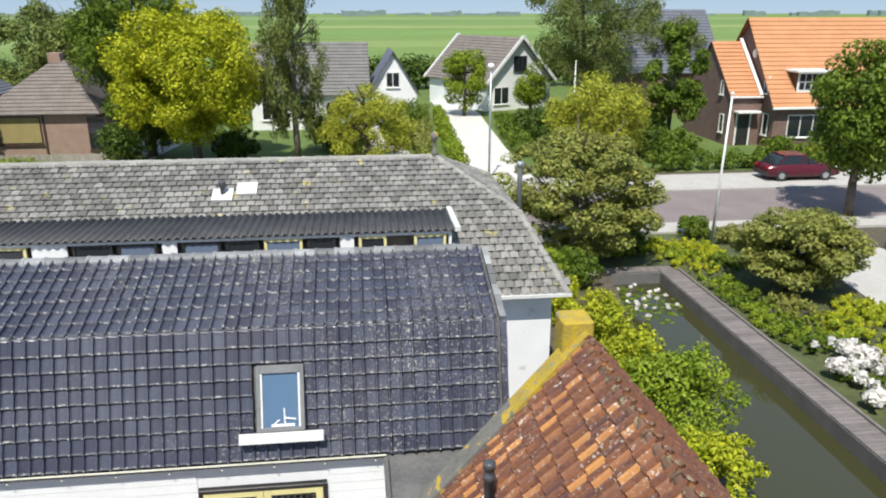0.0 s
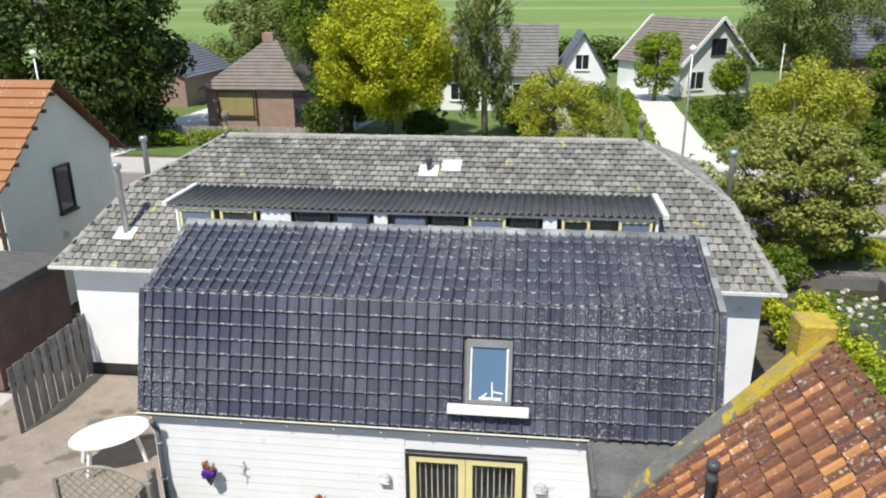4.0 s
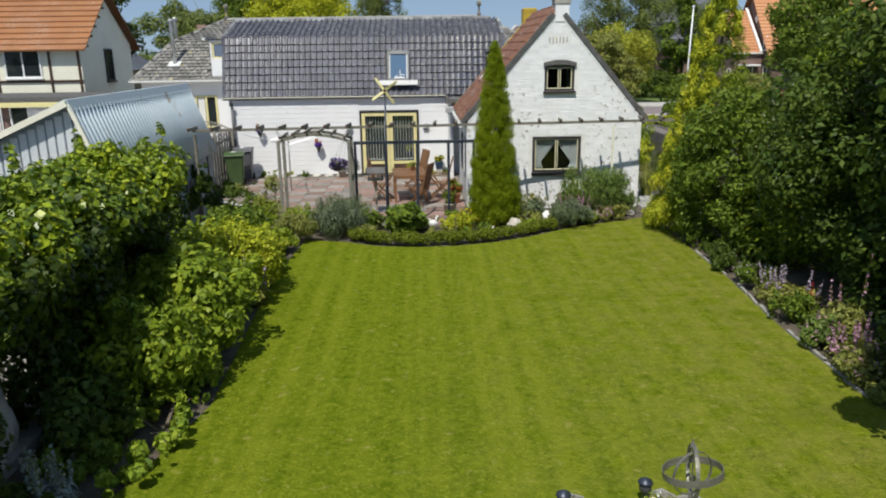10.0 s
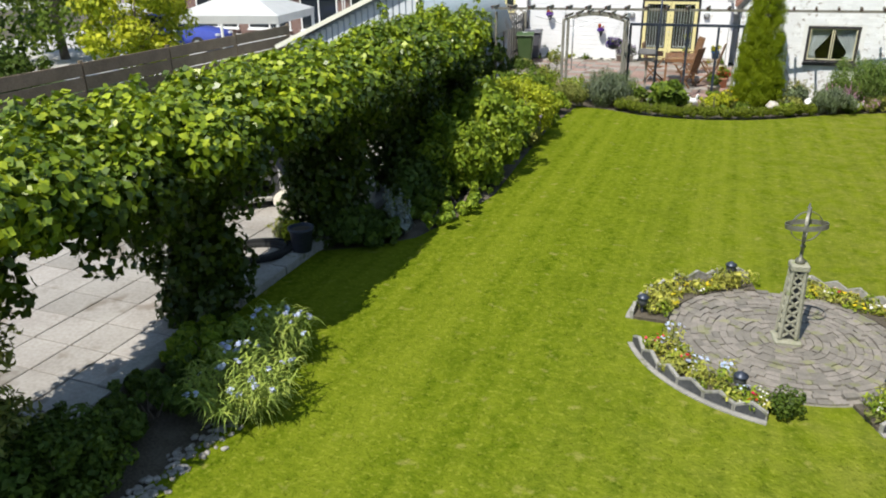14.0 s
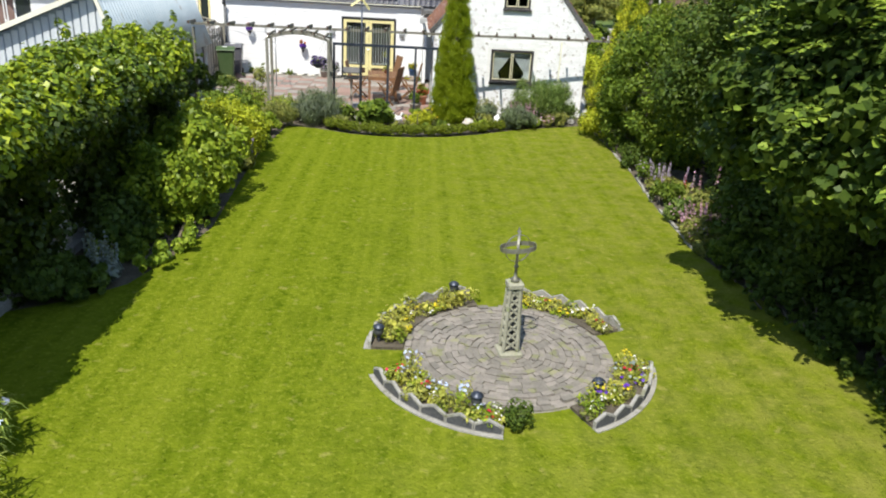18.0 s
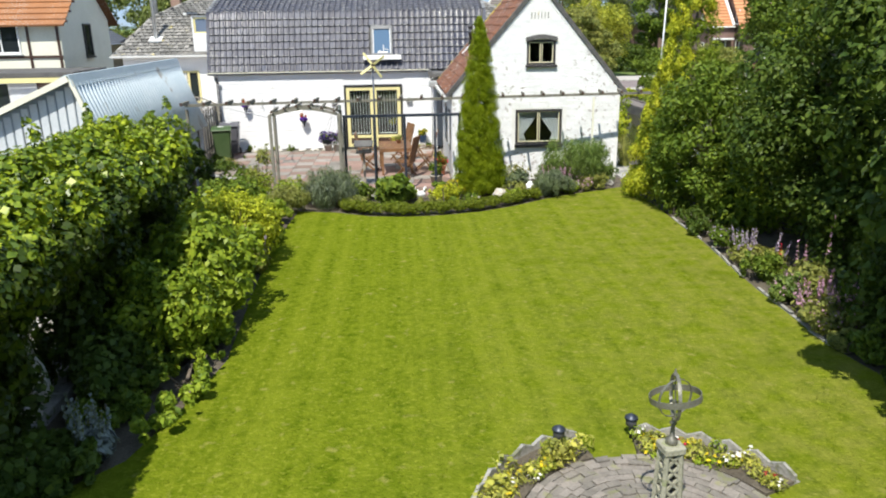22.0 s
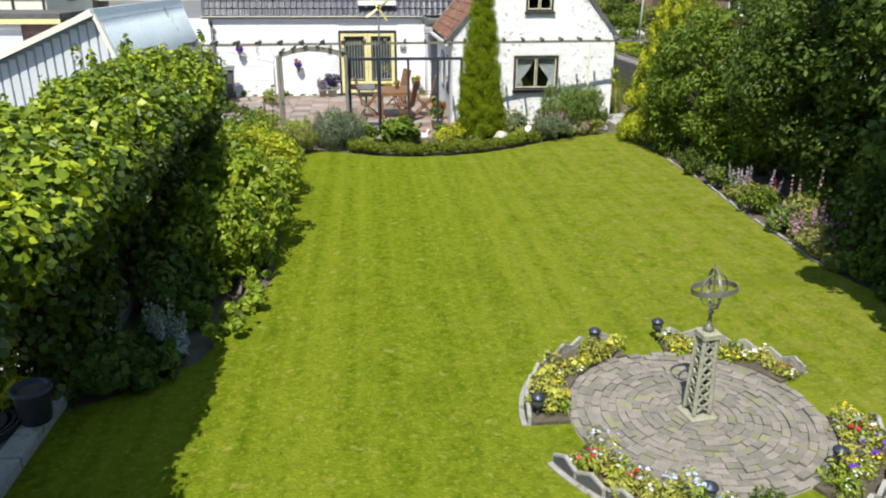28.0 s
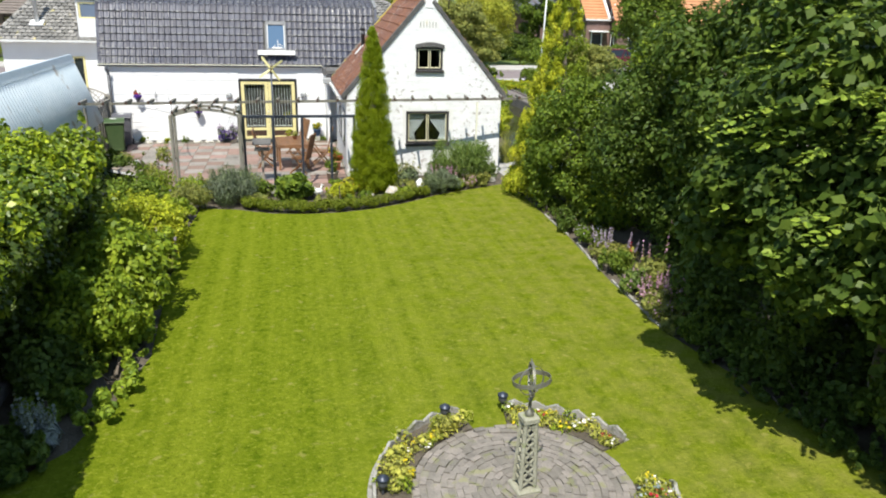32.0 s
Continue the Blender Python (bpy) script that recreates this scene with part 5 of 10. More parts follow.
# shed with a steep corrugated face
shed = thing("corrugated_shed", "shed clad in pale blue corrugated sheet", "shed", pose(0, 0, 0))
SY0, SY1 = -1.8, 4.4
bm = bmesh.new()
prism(bm, [(-6.13, 0), (-10.0, 0), (-10.0, 1.65), (-6.66, 3.18), (-6.13, 1.62)], SY0 + 0.06, SY1 - 0.06, 1)
# grey-blue is the side wall's shade put into its colour
part("wall", bm, M_SHEETW, shed)

def corrugated(p0, p1, p2, pitch, depth, thick=0.012):
    """A wavy sheet: p0 to p1 is the edge across the waves, p0 to p2 the way the waves run."""
    p0, p1, p2 = Vector(p0), Vector(p1), Vector(p2)
    nrm = (p1 - p0).cross(p2 - p0).normalized()
    n = max(4, int((p1 - p0).length / pitch * 6))
    bm = bmesh.new()
    rows = []
    for s in (0, 1):
        for q in (Vector(), p2 - p0):
            rows.append([bm.verts.new(p0.lerp(p1, i / n) + q + nrm * (depth * math.sin(i / 6 * 2 * math.pi) - s * thick)) for i in range(n + 1)])
    for i in range(n):
        bm.faces.new((rows[0][i], rows[0][i + 1], rows[1][i + 1], rows[1][i])).smooth = True
        bm.faces.new((rows[2][i + 1], rows[2][i], rows[3][i], rows[3][i + 1])).smooth = True
        bm.faces.new((rows[0][i + 1], rows[0][i], rows[2][i], rows[2][i + 1]))
        bm.faces.new((rows[1][i], rows[1][i + 1], rows[3][i + 1], rows[3][i]))
    return bm

part("steep_roof", corrugated((-6.62, SY0 - 0.1, 3.25), (-6.62, SY1 + 0.1, 3.25), (-6.02, SY0 - 0.1, 1.58), 0.155, 0.021), M_SHEET, shed)
part("roof", corrugated((-6.62, SY0 - 0.12, 3.26), (-6.62, SY1 + 0.1, 3.26), (-10.2, SY0 - 0.12, 1.7), 0.13, 0.02), M_SHEET, shed)
bm = bmesh.new()
prism(bm, [(-6.86, 3.185), (-6.66, 3.29), (-6.60, 3.29), (-6.535, 3.10), (-6.55, 3.095), (-6.615, 3.27), (-6.65, 3.27), (-6.855, 3.165)], SY0 - 0.14, SY1 + 0.12, 1)
part("ridge_cap", bm, M_SHEET, shed, "folded pale metal ridge cap")
# ribbed sheets of the gable, with pale barge boards
x = -9.98
while x < -6.2:
    zt = 1.64 + (x + 10.0) / 3.34 * 1.5 if x < -6.68 else 3.1 - (x + 6.66) * 2.95
    part("cladding_sheet", bbox(x, SY0 + 0.03, 0.05, x + 0.135, SY0 + 0.06, min(zt, 3.1), 0.012), M_SHEETD, shed)
    x += 0.16
bm = bmesh.new()
beam(bm, (-10.2, SY0 - 0.13, 1.66), (-6.62, SY0 - 0.13, 3.23), 0.05, 0.10)
part("barge_board", bm, M_CREAMW, shed)
bm = bmesh.new()
beam(bm, (-6.60, SY0 - 0.11, 3.2), (-6.03, SY0 - 0.11, 1.6), 0.05, 0.07)
part("barge_board", bm, M_CREAMW, shed)
for i in range(7):
    part("wall_batten", bbox(-6.135, SY0 + 0.3 + i * 0.9, 0.05, -6.10, SY0 + 0.36 + i * 0.9, 1.6, 0.004), M_BLACKP, shed)

# ---- sundial on its round paving in the lawn ----
SX, SY = 1.06, -10.22
bm = bmesh.new()
lathe(bm, [(1.19, -0.05), (1.19, 0.012)], 48, (SX, SY, 0))
circle = solid("circle_paving", bm, M_JOINTP, "round paving of grey clinkers laid in rings", "paving")

pillar = thing("sundial", "armillary sundial on a pierced stone pillar", "sundial", pose(SX, SY, 0.03, 0, 0, 8))
part("base", bbox(-0.135, -0.135, -0.03, 0.135, 0.135, 0.035, 0.015), M_STONEP, pillar)
bm = bmesh.new()
for sx in (-1, 1):
    for sy in (-1, 1):
        beam(bm, (sx * 0.08, sy * 0.08, 0.05), (sx * 0.058, sy * 0.058, 0.81), 0.034, 0.034)
part("corner_post", bm, M_STONEP, pillar)
for side in range(4):
    bm = bmesh.new()
    for i in range(7):
        z0 = 0.07 + i * 0.104
        w0, w1 = 0.067 - 0.019 * i / 7, 0.067 - 0.019 * (i + 1) / 7
        d = 0.079 - 0.021 * (i + 0.5) / 7
        beam(bm, (-w0, -d, z0), (w1, -d, z0 + 0.104), 0.017, 0.02)
        beam(bm, (w0, -d, z0), (-w1, -d, z0 + 0.104), 0.017, 0.02)
    bmesh.ops.rotate(bm, verts=bm.verts[:], cent=(0, 0, 0), matrix=Matrix.Rotation(side * math.pi / 2, 3, "Z"))
    part("lattice_panel", bm, M_STONEP, pillar)
# solid dark core added; its colour stands for shade inside the lattice
bm = bmesh.new()
box(bm, -0.06, -0.06, 0.05, 0.06, 0.06, 0.1)
box(bm, -0.028, -0.028, 0.1, 0.028, 0.028, 0.81)
part("core", bm, M_DARKV, pillar, "dark core coloured as the pillar's shaded hollow")
part("cap", bbox(-0.088, -0.088, 0.80, 0.088, 0.088, 0.87, 0.012), M_STONEP, pillar)
bm = bmesh.new()
lathe(bm, [(0.05, 0.865), (0.045, 0.91), (0.018, 0.93), (0.016, 1.03), (0.03, 1.05), (0.014, 1.07), (0.012, 1.1)], 10)
part("stem", bm, M_RUST, pillar)
dial = part("dial", finish("dial_hub", bbox(-0.015, -0.015, 1.2, 0.015, 0.015, 1.24), M_RUST), M_RUST, pillar)
def ring(r, w, t, m, seg=36):
    b = bmesh.new()
    rows = []
    for i in range(seg):
        a = 2 * math.pi * i / seg
        c, s = math.cos(a), math.sin(a)
        rows.append([b.verts.new(((r + dr) * c, (r + dr) * s, dz)) for dr, dz in ((0, -w), (t, -w), (t, w), (0, w))])
    for i in range(seg):
        p, q = rows[i], rows[(i + 1) % seg]
        for k in range(4):
            b.faces.new((p[k], p[(k + 1) % 4], q[(k + 1) % 4], q[k]))
    bmesh.ops.transform(b, matrix=m, verts=b.verts[:])
    return b
part("equator_ring", ring(0.19, 0.024, 0.006, pose(0, 0, 1.27, -9, -6, 0)), M_RUST, dial)
part("meridian_ring", ring(0.175, 0.013, 0.006, pose(0, 0, 1.27, 90, 0, 72)), M_RUST, dial)
part("hour_ring", ring(0.15, 0.009, 0.005, pose(0, 0, 1.26, 90, 0, 12)), M_RUST, dial)
bm = bmesh.new()
tube(bm, (0, -0.02, 1.1), (0, 0.03, 1.49), 0.006, 0.006, 6)
tube(bm, (0, 0.025, 1.44), (0, 0.03, 1.49), 0.02, 0.001, 6)
part("arrow", bm, M_RUST, dial)

# flower beds with zig-zag concrete edging round the circle
def bed_arc(a0, a1, label, flowers, r_in=1.195, r_out=1.56, seed=1):
    rng = random.Random(seed)
    ob = thing("flower_bed", label, "flower bed", pose(SX, SY, 0), group="beds round the sundial")
    n = 14
    bm = bmesh.new()
    pts = [(r_out * math.cos(a0 + (a1 - a0) * i / n), r_out * math.sin(a0 + (a1 - a0) * i / n)) for i in range(n + 1)]
    pts += [(r_in * math.cos(a1 + (a0 - a1) * i / n), r_in * math.sin(a1 + (a0 - a1) * i / n)) for i in range(n + 1)]
    poly(bm, pts, -0.03, 0.035)
    part("soil", bm, M_SOIL, ob)
    k = max(3, round((a1 - a0) * r_out / 0.27))
    up_h = 0.04
    for i in range(k):
        b0, b1 = a0 + (a1 - a0) * i / k, a0 + (a1 - a0) * (i + 1) / k
        p, q = Vector((r_out * math.cos(b0), r_out * math.sin(b0), 0)), Vector((r_out * math.cos(b1), r_out * math.sin(b1), 0))
        m, d = (p + q) / 2, (q - p)
        out = Vector((m.x, m.y, 0)).normalized() * 0.035
        bm = bmesh.new()
        prof = [(p, 0), (q, 0), (q, 0.07 + up_h), (m, 0.135 + up_h), (p, 0.07 + up_h)]
        a = [bm.verts.new((v.x, v.y, h - 0.02)) for v, h in prof]
        b = [bm.verts.new((v.x + out.x, v.y + out.y, h - 0.02)) for v, h in prof]
        bm.faces.new(a)
        bm.faces.new(b[::-1])
        for j in range(5):
            bm.faces.new((a[j], b[j], b[(j + 1) % 5], a[(j + 1) % 5]))
        es = part("edging_stone", bm, M_EDGEC, ob)
        # dark panel added on the stone's face, painting its shaded side
        bm = bmesh.new()
        u = d.normalized() * 0.014
        prof = [(p + u, 0.045), (q - u, 0.045), (q - u, 0.056 + up_h), (m, 0.116 + up_h), (p + u, 0.056 + up_h)]
        a = [bm.verts.new((v.x + out.x * 0.9, v.y + out.y * 0.9, h - 0.02)) for v, h in prof]
        b = [bm.verts.new((v.x + out.x * 1.12, v.y + out.y * 1.12, h - 0.02)) for v, h in prof]
        bm.faces.new(a)
        bm.faces.new(b[::-1])
        for j in range(5):
            bm.faces.new((a[j], b[j], b[(j + 1) % 5], a[(j + 1) % 5]))
        part("face_panel", bm, M_EDGEF, es)
    bm = bmesh.new()
    for i in range(n):
        b0, b1 = a0 + (a1 - a0) * i / n, a0 + (a1 - a0) * (i + 1) / n
        vs = [bm.verts.new((r * math.cos(b), r * math.sin(b), z)) for z in (-0.03, 0.012) for r, b in ((r_out + 0.035, b0), (r_out + 0.085, b0), (r_out + 0.085, b1), (r_out + 0.035, b1))]
        for f in ((3, 2, 1, 0), (4, 5, 6, 7), (0, 1, 5, 4), (1, 2, 6, 5), (2, 3, 7, 6), (3, 0, 4, 7)):
            bm.faces.new([vs[j] for j in f])
    part("mowing_strip", bm, M_EDGEC, ob)
    for name, leaf, size, cnt, hh in flowers + [("tuft", None, 0, 9, 0.1)]:
        for _ in range(cnt):
            a, r = rng.uniform(a0 + 0.02, a1 - 0.02), rng.uniform(r_in + 0.03, r_out - 0.04)
            x, y, s = r * math.cos(a), r * math.sin(a), rng.uniform(0.08, 0.13)
            hh *= rng.uniform(0.6, 1.35)
            cl = [(x, y, 0.03 + hh * 0.6, s, s, hh * 0.5)]
            part("greenery", leaves("bed_green", cl, 64, 0.055, rng.choice((L_OLIVE, L_HAZEL, L_BEDLIME, L_BEDLIME)), wide=0.32, droop=-1.2), None, ob)
            if leaf is not None:
                cl = [(x, y, 0.03 + hh, s * 0.9, s * 0.9, 0.03)]
                part(name, leaves("bed_" + name, cl, 7, size * 0.9, leaf, wide=0.9, up=1.2), leaf, ob)
    return ob

A = math.radians
bed_arc(A(103), A(180), "quarter bed of yellow flowers edged with concrete", [("yellow_flower", F_YELLOW, 0.045, 5, 0.14), ("lime_tuft", L_BEDLIME, 0.06, 14, 0.17), ("brown_tuft", L_OLIVE, 0.06, 10, 0.2), ("white_flower", F_WHITE, 0.035, 4, 0.12)], seed=61)
bed_arc(A(24), A(82), "quarter bed of yellow and red flowers edged with concrete", [("yellow_flower", F_YELLOW, 0.045, 7, 0.12), ("red_flower", F_RED, 0.035, 2, 0.12), ("white_flower", F_WHITE, 0.04, 6, 0.12), ("brown_tuft", L_OLIVE, 0.05, 6, 0.12)], seed=62)
bed_arc(A(200), A(262), "quarter bed of red, blue and yellow flowers edged with concrete", [("pale_blue_flower", F_BLUE, 0.04, 10, 0.14), ("red_flower", F_RED, 0.04, 3, 0.16), ("lime_tuft", L_BEDLIME, 0.05, 5, 0.14), ("brown_tuft", L_OLIVE, 0.05, 6, 0.2), ("white_flower", F_WHITE, 0.035, 5, 0.12)], seed=63)
bed_arc(A(295), A(352), "quarter bed of mixed violet and yellow flowers", [("violet_flower", F_PURPLE, 0.045, 3, 0.13), ("yellow_flower", F_YELLOW, 0.04, 3, 0.13), ("pale_tuft", L_SILV, 0.05, 7, 0.13), ("red_flower", F_RED, 0.04, 2, 0.13), ("white_flower", F_WHITE, 0.035, 5, 0.12)], seed=64)
bush("box_ball", "small clipped box ball beside the sundial circle", 0.98, -11.62, 0.17, 0.26, L_DARK, 1100, 0.035, n=16, seed=65, stems=3)

# low garden lamps round the circle
lamp = thing("garden_lamp", "small round dark garden lamp on a short post", "lamp", pose(0.49, -8.84, 0), group="lamps round the sundial")
bm = bmesh.new()
tube(bm, (0, 0, 0), (0, 0, 0.13), 0.014, seg=8)
part("post", bm, M_PIPEB, lamp)
bm = bmesh.new()
lathe(bm, [(0.03, 0.12), (0.055, 0.15), (0.058, 0.21), (0.05, 0.22)], 12)
part("lantern", bm, M_PIPEB, lamp)
bm = bmesh.new()
lathe(bm, [(0.07, 0.22), (0.065, 0.235), (0.02, 0.265), (0.005, 0.27)], 12)
part("cap", bm, M_IRON, lamp)
for x, y in ((1.26, -8.68), (-0.42, -10.1), (0.6, -11.46), (1.87, -11.13)):
    copy_thing(lamp, pose(x, y, 0))

for i in range(13):
    y = -7.9 - 0.45 * i
    bush("shade_tuft", "low dark tuft hanging over the shaded lawn edge", 4.72 + 0.13 * max(0.0, -8.2 - y) + 0.08 * math.sin(i * 2.3), y, 0.3, 0.24 + 0.07 * math.sin(i * 1.7), L_DARK, 700, 0.075, n=8, seed=1300 + i, stems=3, group="tufts at the shaded edge")

# kerb stones along the right border
kerb = thing("border_kerb", "grey stone kerb along the flower border", "kerb", kind="structure")
KR = [(4.78, 0.9), (4.72, -1.9), (4.52, -4.6), (4.47, -6.8)]
for (xa, ya), (xb, yb) in zip(KR, KR[1:]):
    n = max(2, int(math.hypot(xb - xa, yb - ya) / 0.5))
    kr = random.Random(int(ya * 100))
    for i in range(n):
        if kr.random() < 0.3:
            continue
        p, q = (xa + (xb - xa) * (i + 0.03) / n + kr.uniform(-0.03, 0.03), ya + (yb - ya) * (i + 0.03) / n), (xa + (xb - xa) * (i + kr.uniform(0.8, 0.97)) / n + kr.uniform(-0.03, 0.03), ya + (yb - ya) * (i + 0.95) / n)
        bm = bmesh.new()
        dz = kr.uniform(-0.04, -0.02)
        beam(bm, (p[0], p[1], dz), (q[0], q[1], dz), kr.uniform(0.04, 0.065), 0.1)
        part("kerb_stone", bm, M_EDGEC, kerb)

# border flowers on the right
def spike_clump(name, label, x, y, n, h, fm, seed, spread=0.35, leafm=None):
    rng = random.Random(seed)
    ob = thing(name, label, "plant", pose(x, y, 0))
    for i in range(n):
        bm = bmesh.new()
        cl = []
        a, r = rng.uniform(0, 6.28), spread * rng.random() ** 0.5
        px, py, hh = r * math.cos(a), r * math.sin(a), h * rng.uniform(0.65, 1.05)
        tube(bm, (px * 0.6, py * 0.6, 0), (px, py, hh), 0.006, 0.003, 4)
        for k in range(5):
            cl.append((px * (0.6 + 0.4 * (0.6 + k * 0.1)), py, hh * (0.55 + 0.11 * k), 0.028 - 0.004 * k, 0.028 - 0.004 * k, 0.05))
        part("stalk", bm, L_OLIVE, ob)
        part("flower_spike", leaves(name + "_spike", cl, 38, 0.033, fm, wide=0.9, shell=0.7), fm, ob)
    lm = leafm or L_OLIVE
    part("foliage", leaves(name + "_foliage", [(0, 0, h * 0.22, spread, spread, h * 0.25)], 600, 0.12, lm, wide=0.3), lm, ob)
    return ob

spike_clump("foxglove", "pink foxgloves in the shaded border", 5.15, -4.9, 3, 1.15, F_PINK, 71, 0.3)
spike_clump("pink_border_plant", "haze of small pink border flowers", 5.0, -5.9, 20, 0.55, F_PINK, 72, 0.55)
spike_clump("pink_border_plant", "haze of small pink border flowers", 5.1, -3.4, 12, 0.6, F_LILAC, 73, 0.5)
spike_clump("red_hot_poker", "single orange-red flower spike", 5.15, -3.95, 1, 0.7, F_RED, 74, 0.05)
spike_clump("silver_plant", "silvery grey plant at the lawn edge", -4.08, -8.62, 18, 0.68, L_SILV, 75, 0.22, L_SILV)
spike_clump("lilac_flower_plant", "lilac-flowered plant among the shrubs", -3.5, -2.95, 7, 0.85, F_LILAC, 76, 0.2)
spike_clump("sage_plant", "pink-tinged sage in front of the white wall", 2.95, 3.0, 22, 0.6, F_PINK, 77, 0.45, L_LAV)
bush("hebe", "pale grey-green low shrub at the kerb", 4.0, 3.1, 0.4, 0.35, L_LAV, 1600, 0.06, n=10, seed=78)

# strap-leaved clump with small pale blue flowers before the arbour
def strap_clump(name, label, x, y, r, h, n, m, seed, fm=None, leafy=0.0):
    rng = np.random.default_rng(seed)
    a, lean = rng.random(n) * 2 * np.pi, rng.random(n) ** 0.7
    d = np.stack([np.cos(a), np.sin(a)], 1)
    base = d * (rng.random((n, 1)) * r * 0.45)
    segs, quad = 5, []
    rise = rng.random(n) ** 1.2 * h * 0.62 * leafy
    prev = np.concatenate([base * (1 + 1.1 * leafy), rise[:, None]], 1)
    base = base * (1 + 1.1 * leafy)
    w = np.stack([-np.sin(a), np.cos(a), np.zeros(n)], 1) * (0.011 + 0.008 * leafy)
    L = h * (0.8 + 0.5 * rng.random(n)) * (1 - 0.45 * leafy)
    for s in range(1, segs + 1):
        k = s / segs
        out = d * (lean * r * (1.1 - 0.35 * leafy) * k ** 1.4)[:, None]
        z = rise + L * (k - 0.75 * lean * k ** 2.2)
        cur = np.concatenate([base + out, z[:, None]], 1)
        f0, f1 = 1 - ((s - 1) / segs) ** 2 * 0.8, 1 - k ** 2 * 0.9
        quad.append(np.stack([prev - w * f0, prev + w * f0, cur + w * f1, cur - w * f1], 1))
        prev = cur
    ob = thing(name, label, "plant", pose(x, y, 0))
    part("leaf_blade", quads(name + "_blades", np.concatenate(quad), m), m, ob)
    if fm is not None:
        cl = [(float(prev[i, 0]) * 0.7, float(prev[i, 1]) * 0.7, h * 0.85 + 0.1 * float(lean[i]), 0.03, 0.03, 0.025) for i in range(0, n, max(1, n // 15))]
        part("blossom", leaves(name + "_blossom", cl, 15 * 8, 0.036, fm, wide=0.9), fm, ob)
    return ob

def stemmed_clump(name, label, x, y, r, h, stems, m, fm, seed):
    """Leaning stems, each with narrow arching leaves all along it and a small head of flowers."""
    g = np.random.default_rng(seed)
    quad, heads = [], []
    for _ in range(stems):
        a, k = g.uniform(0, 2 * np.pi), g.random() ** 0.6
        foot = np.array((math.cos(a), math.sin(a), 0)) * r * 0.4 * k
        top = np.array((math.cos(a) * r * k, math.sin(a) * r * k, h * g.uniform(0.75, 1.1) * (1 - 0.35 * k)))
        for i in range(11):
            f = 0.15 + 0.85 * i / 10
            p = foot + (top - foot) * f
            b = a + g.uniform(-1.9, 1.9)
            d, w = np.array((math.cos(b), math.sin(b), 0)), np.array((-math.sin(b), math.cos(b), 0)) * g.uniform(0.007, 0.012)
            ln, prev = g.uniform(0.13, 0.27), p
            for s_ in range(1, 4):
                q = s_ / 3
                cur = p + d * ln * q * 0.85 + np.array((0, 0, ln * (0.75 * q - 0.95 * q * q)))
                f0, f1 = 1 - 0.28 * (s_ - 1), 1 - 0.3 * s_
                quad.append((prev - w * f0, prev + w * f0, cur + w * f1, cur - w * f1))
                prev = cur
        if g.random() < 0.2:
            heads.append((*(top + np.array((0, 0, 0.03))), 0.026, 0.026, 0.02))
    ob = thing(name, label, "plant", pose(x, y, 0))
    part("leaf_blade", quads(name + "_blades", np.array(quad), m), m, ob)
    part("blossom", leaves(name + "_blossom", heads, len(heads) * 7, 0.042, fm, wide=0.9, up=1.0), fm, ob)
    return ob


stemmed_clump("spiderwort_clump", "arching strap-leaved clump with pale blue flowers", -3.58, -13.15, 0.52, 0.62, 120, L_STRAP, F_BLUE, 81)
stemmed_clump("spiderwort_clump", "arching strap-leaved clump with pale blue flowers", -3.75, -12.35, 0.38, 0.66, 70, L_STRAP, F_BLUE, 82)
# dark leaf here carries the arbour's shade in its colour
bush("shade_shrub", "dark leafy shrub in the shade of the arbour", -4.22, -14.5, 0.5, 0.62, L_DARK, 11000, 0.055, n=36, seed=83)
strap_clump("pond_grass", "tuft of tall pond grass by the water", 5.45, 5.6, 0.45, 1.0, 160, L_OLIVE, 84)
bush("shade_plant", "dark green shade plant under the arbour", -4.35, -14.7, 0.5, 0.5, L_DARK, 2200, 0.09, seed=85)
bush("shade_plant", "dark green shade plant under the arbour", -4.2, -7.9, 0.4, 0.32, L_GREEN, 1800, 0.09, seed=86)
bush("shade_plant", "dark green shade plant under the arbour", -4.3, -6.3, 0.6, 0.8, L_GREEN, 3600, 0.09, seed=87)
# dark tub by the kerb of the side patio
tub = thing("plant_tub", "dark blue-black round tub on the patio kerb", "pot", pose(-4.93, -9.85, 0.1))
bm = bmesh.new()
lathe(bm, [(0.125, 0.0), (0.155, 0.29), (0.175, 0.305), (0.175, 0.335), (0.15, 0.335), (0.145, 0.29)], 20)
part("vessel", bm, M_POTDARK, tub)
bm = bmesh.new()
lathe(bm, [(0.142, 0.27), (0.142, 0.295)], 20)
part("soil", bm, M_SOIL, tub)
# side patio under and beyond the arbour
bm = bmesh.new()
poly(bm, [(-9.6, -17.5), (-5.07, -17.5), (-5.07, -4.0), (-9.6, -4.0)], -0.03, 0.004)
sp = solid("side_patio", bm, M_JOINT, "patio of pale grey concrete slabs", "patio")
rng = random.Random(88)
for i in range(9):
    for j in range(26):
        x0, y0 = -9.55 + i * 0.51, -17.4 + j * 0.51
        part("slab", bbox(x0, y0, 0.0, x0 + 0.495, y0 + 0.495, 0.035 + rng.uniform(0, 0.006), 0.006), M_PATIO, sp)
pk = thing("patio_kerb", "grey concrete kerb between patio and bed", "kerb", kind="structure")
for j in range(13):
    part("kerb_stone", bbox(-5.06, -17.4 + j * 1.0, -0.03, -4.84, -16.42 + j * 1.0, 0.10, 0.01), M_EDGEC, pk)
bbq = thing("masonry_barbecue", "dark masonry barbecue with pale slabs on the patio", "barbecue", pose(-6.72, -8.2, 0.035, 0, 0, 40))
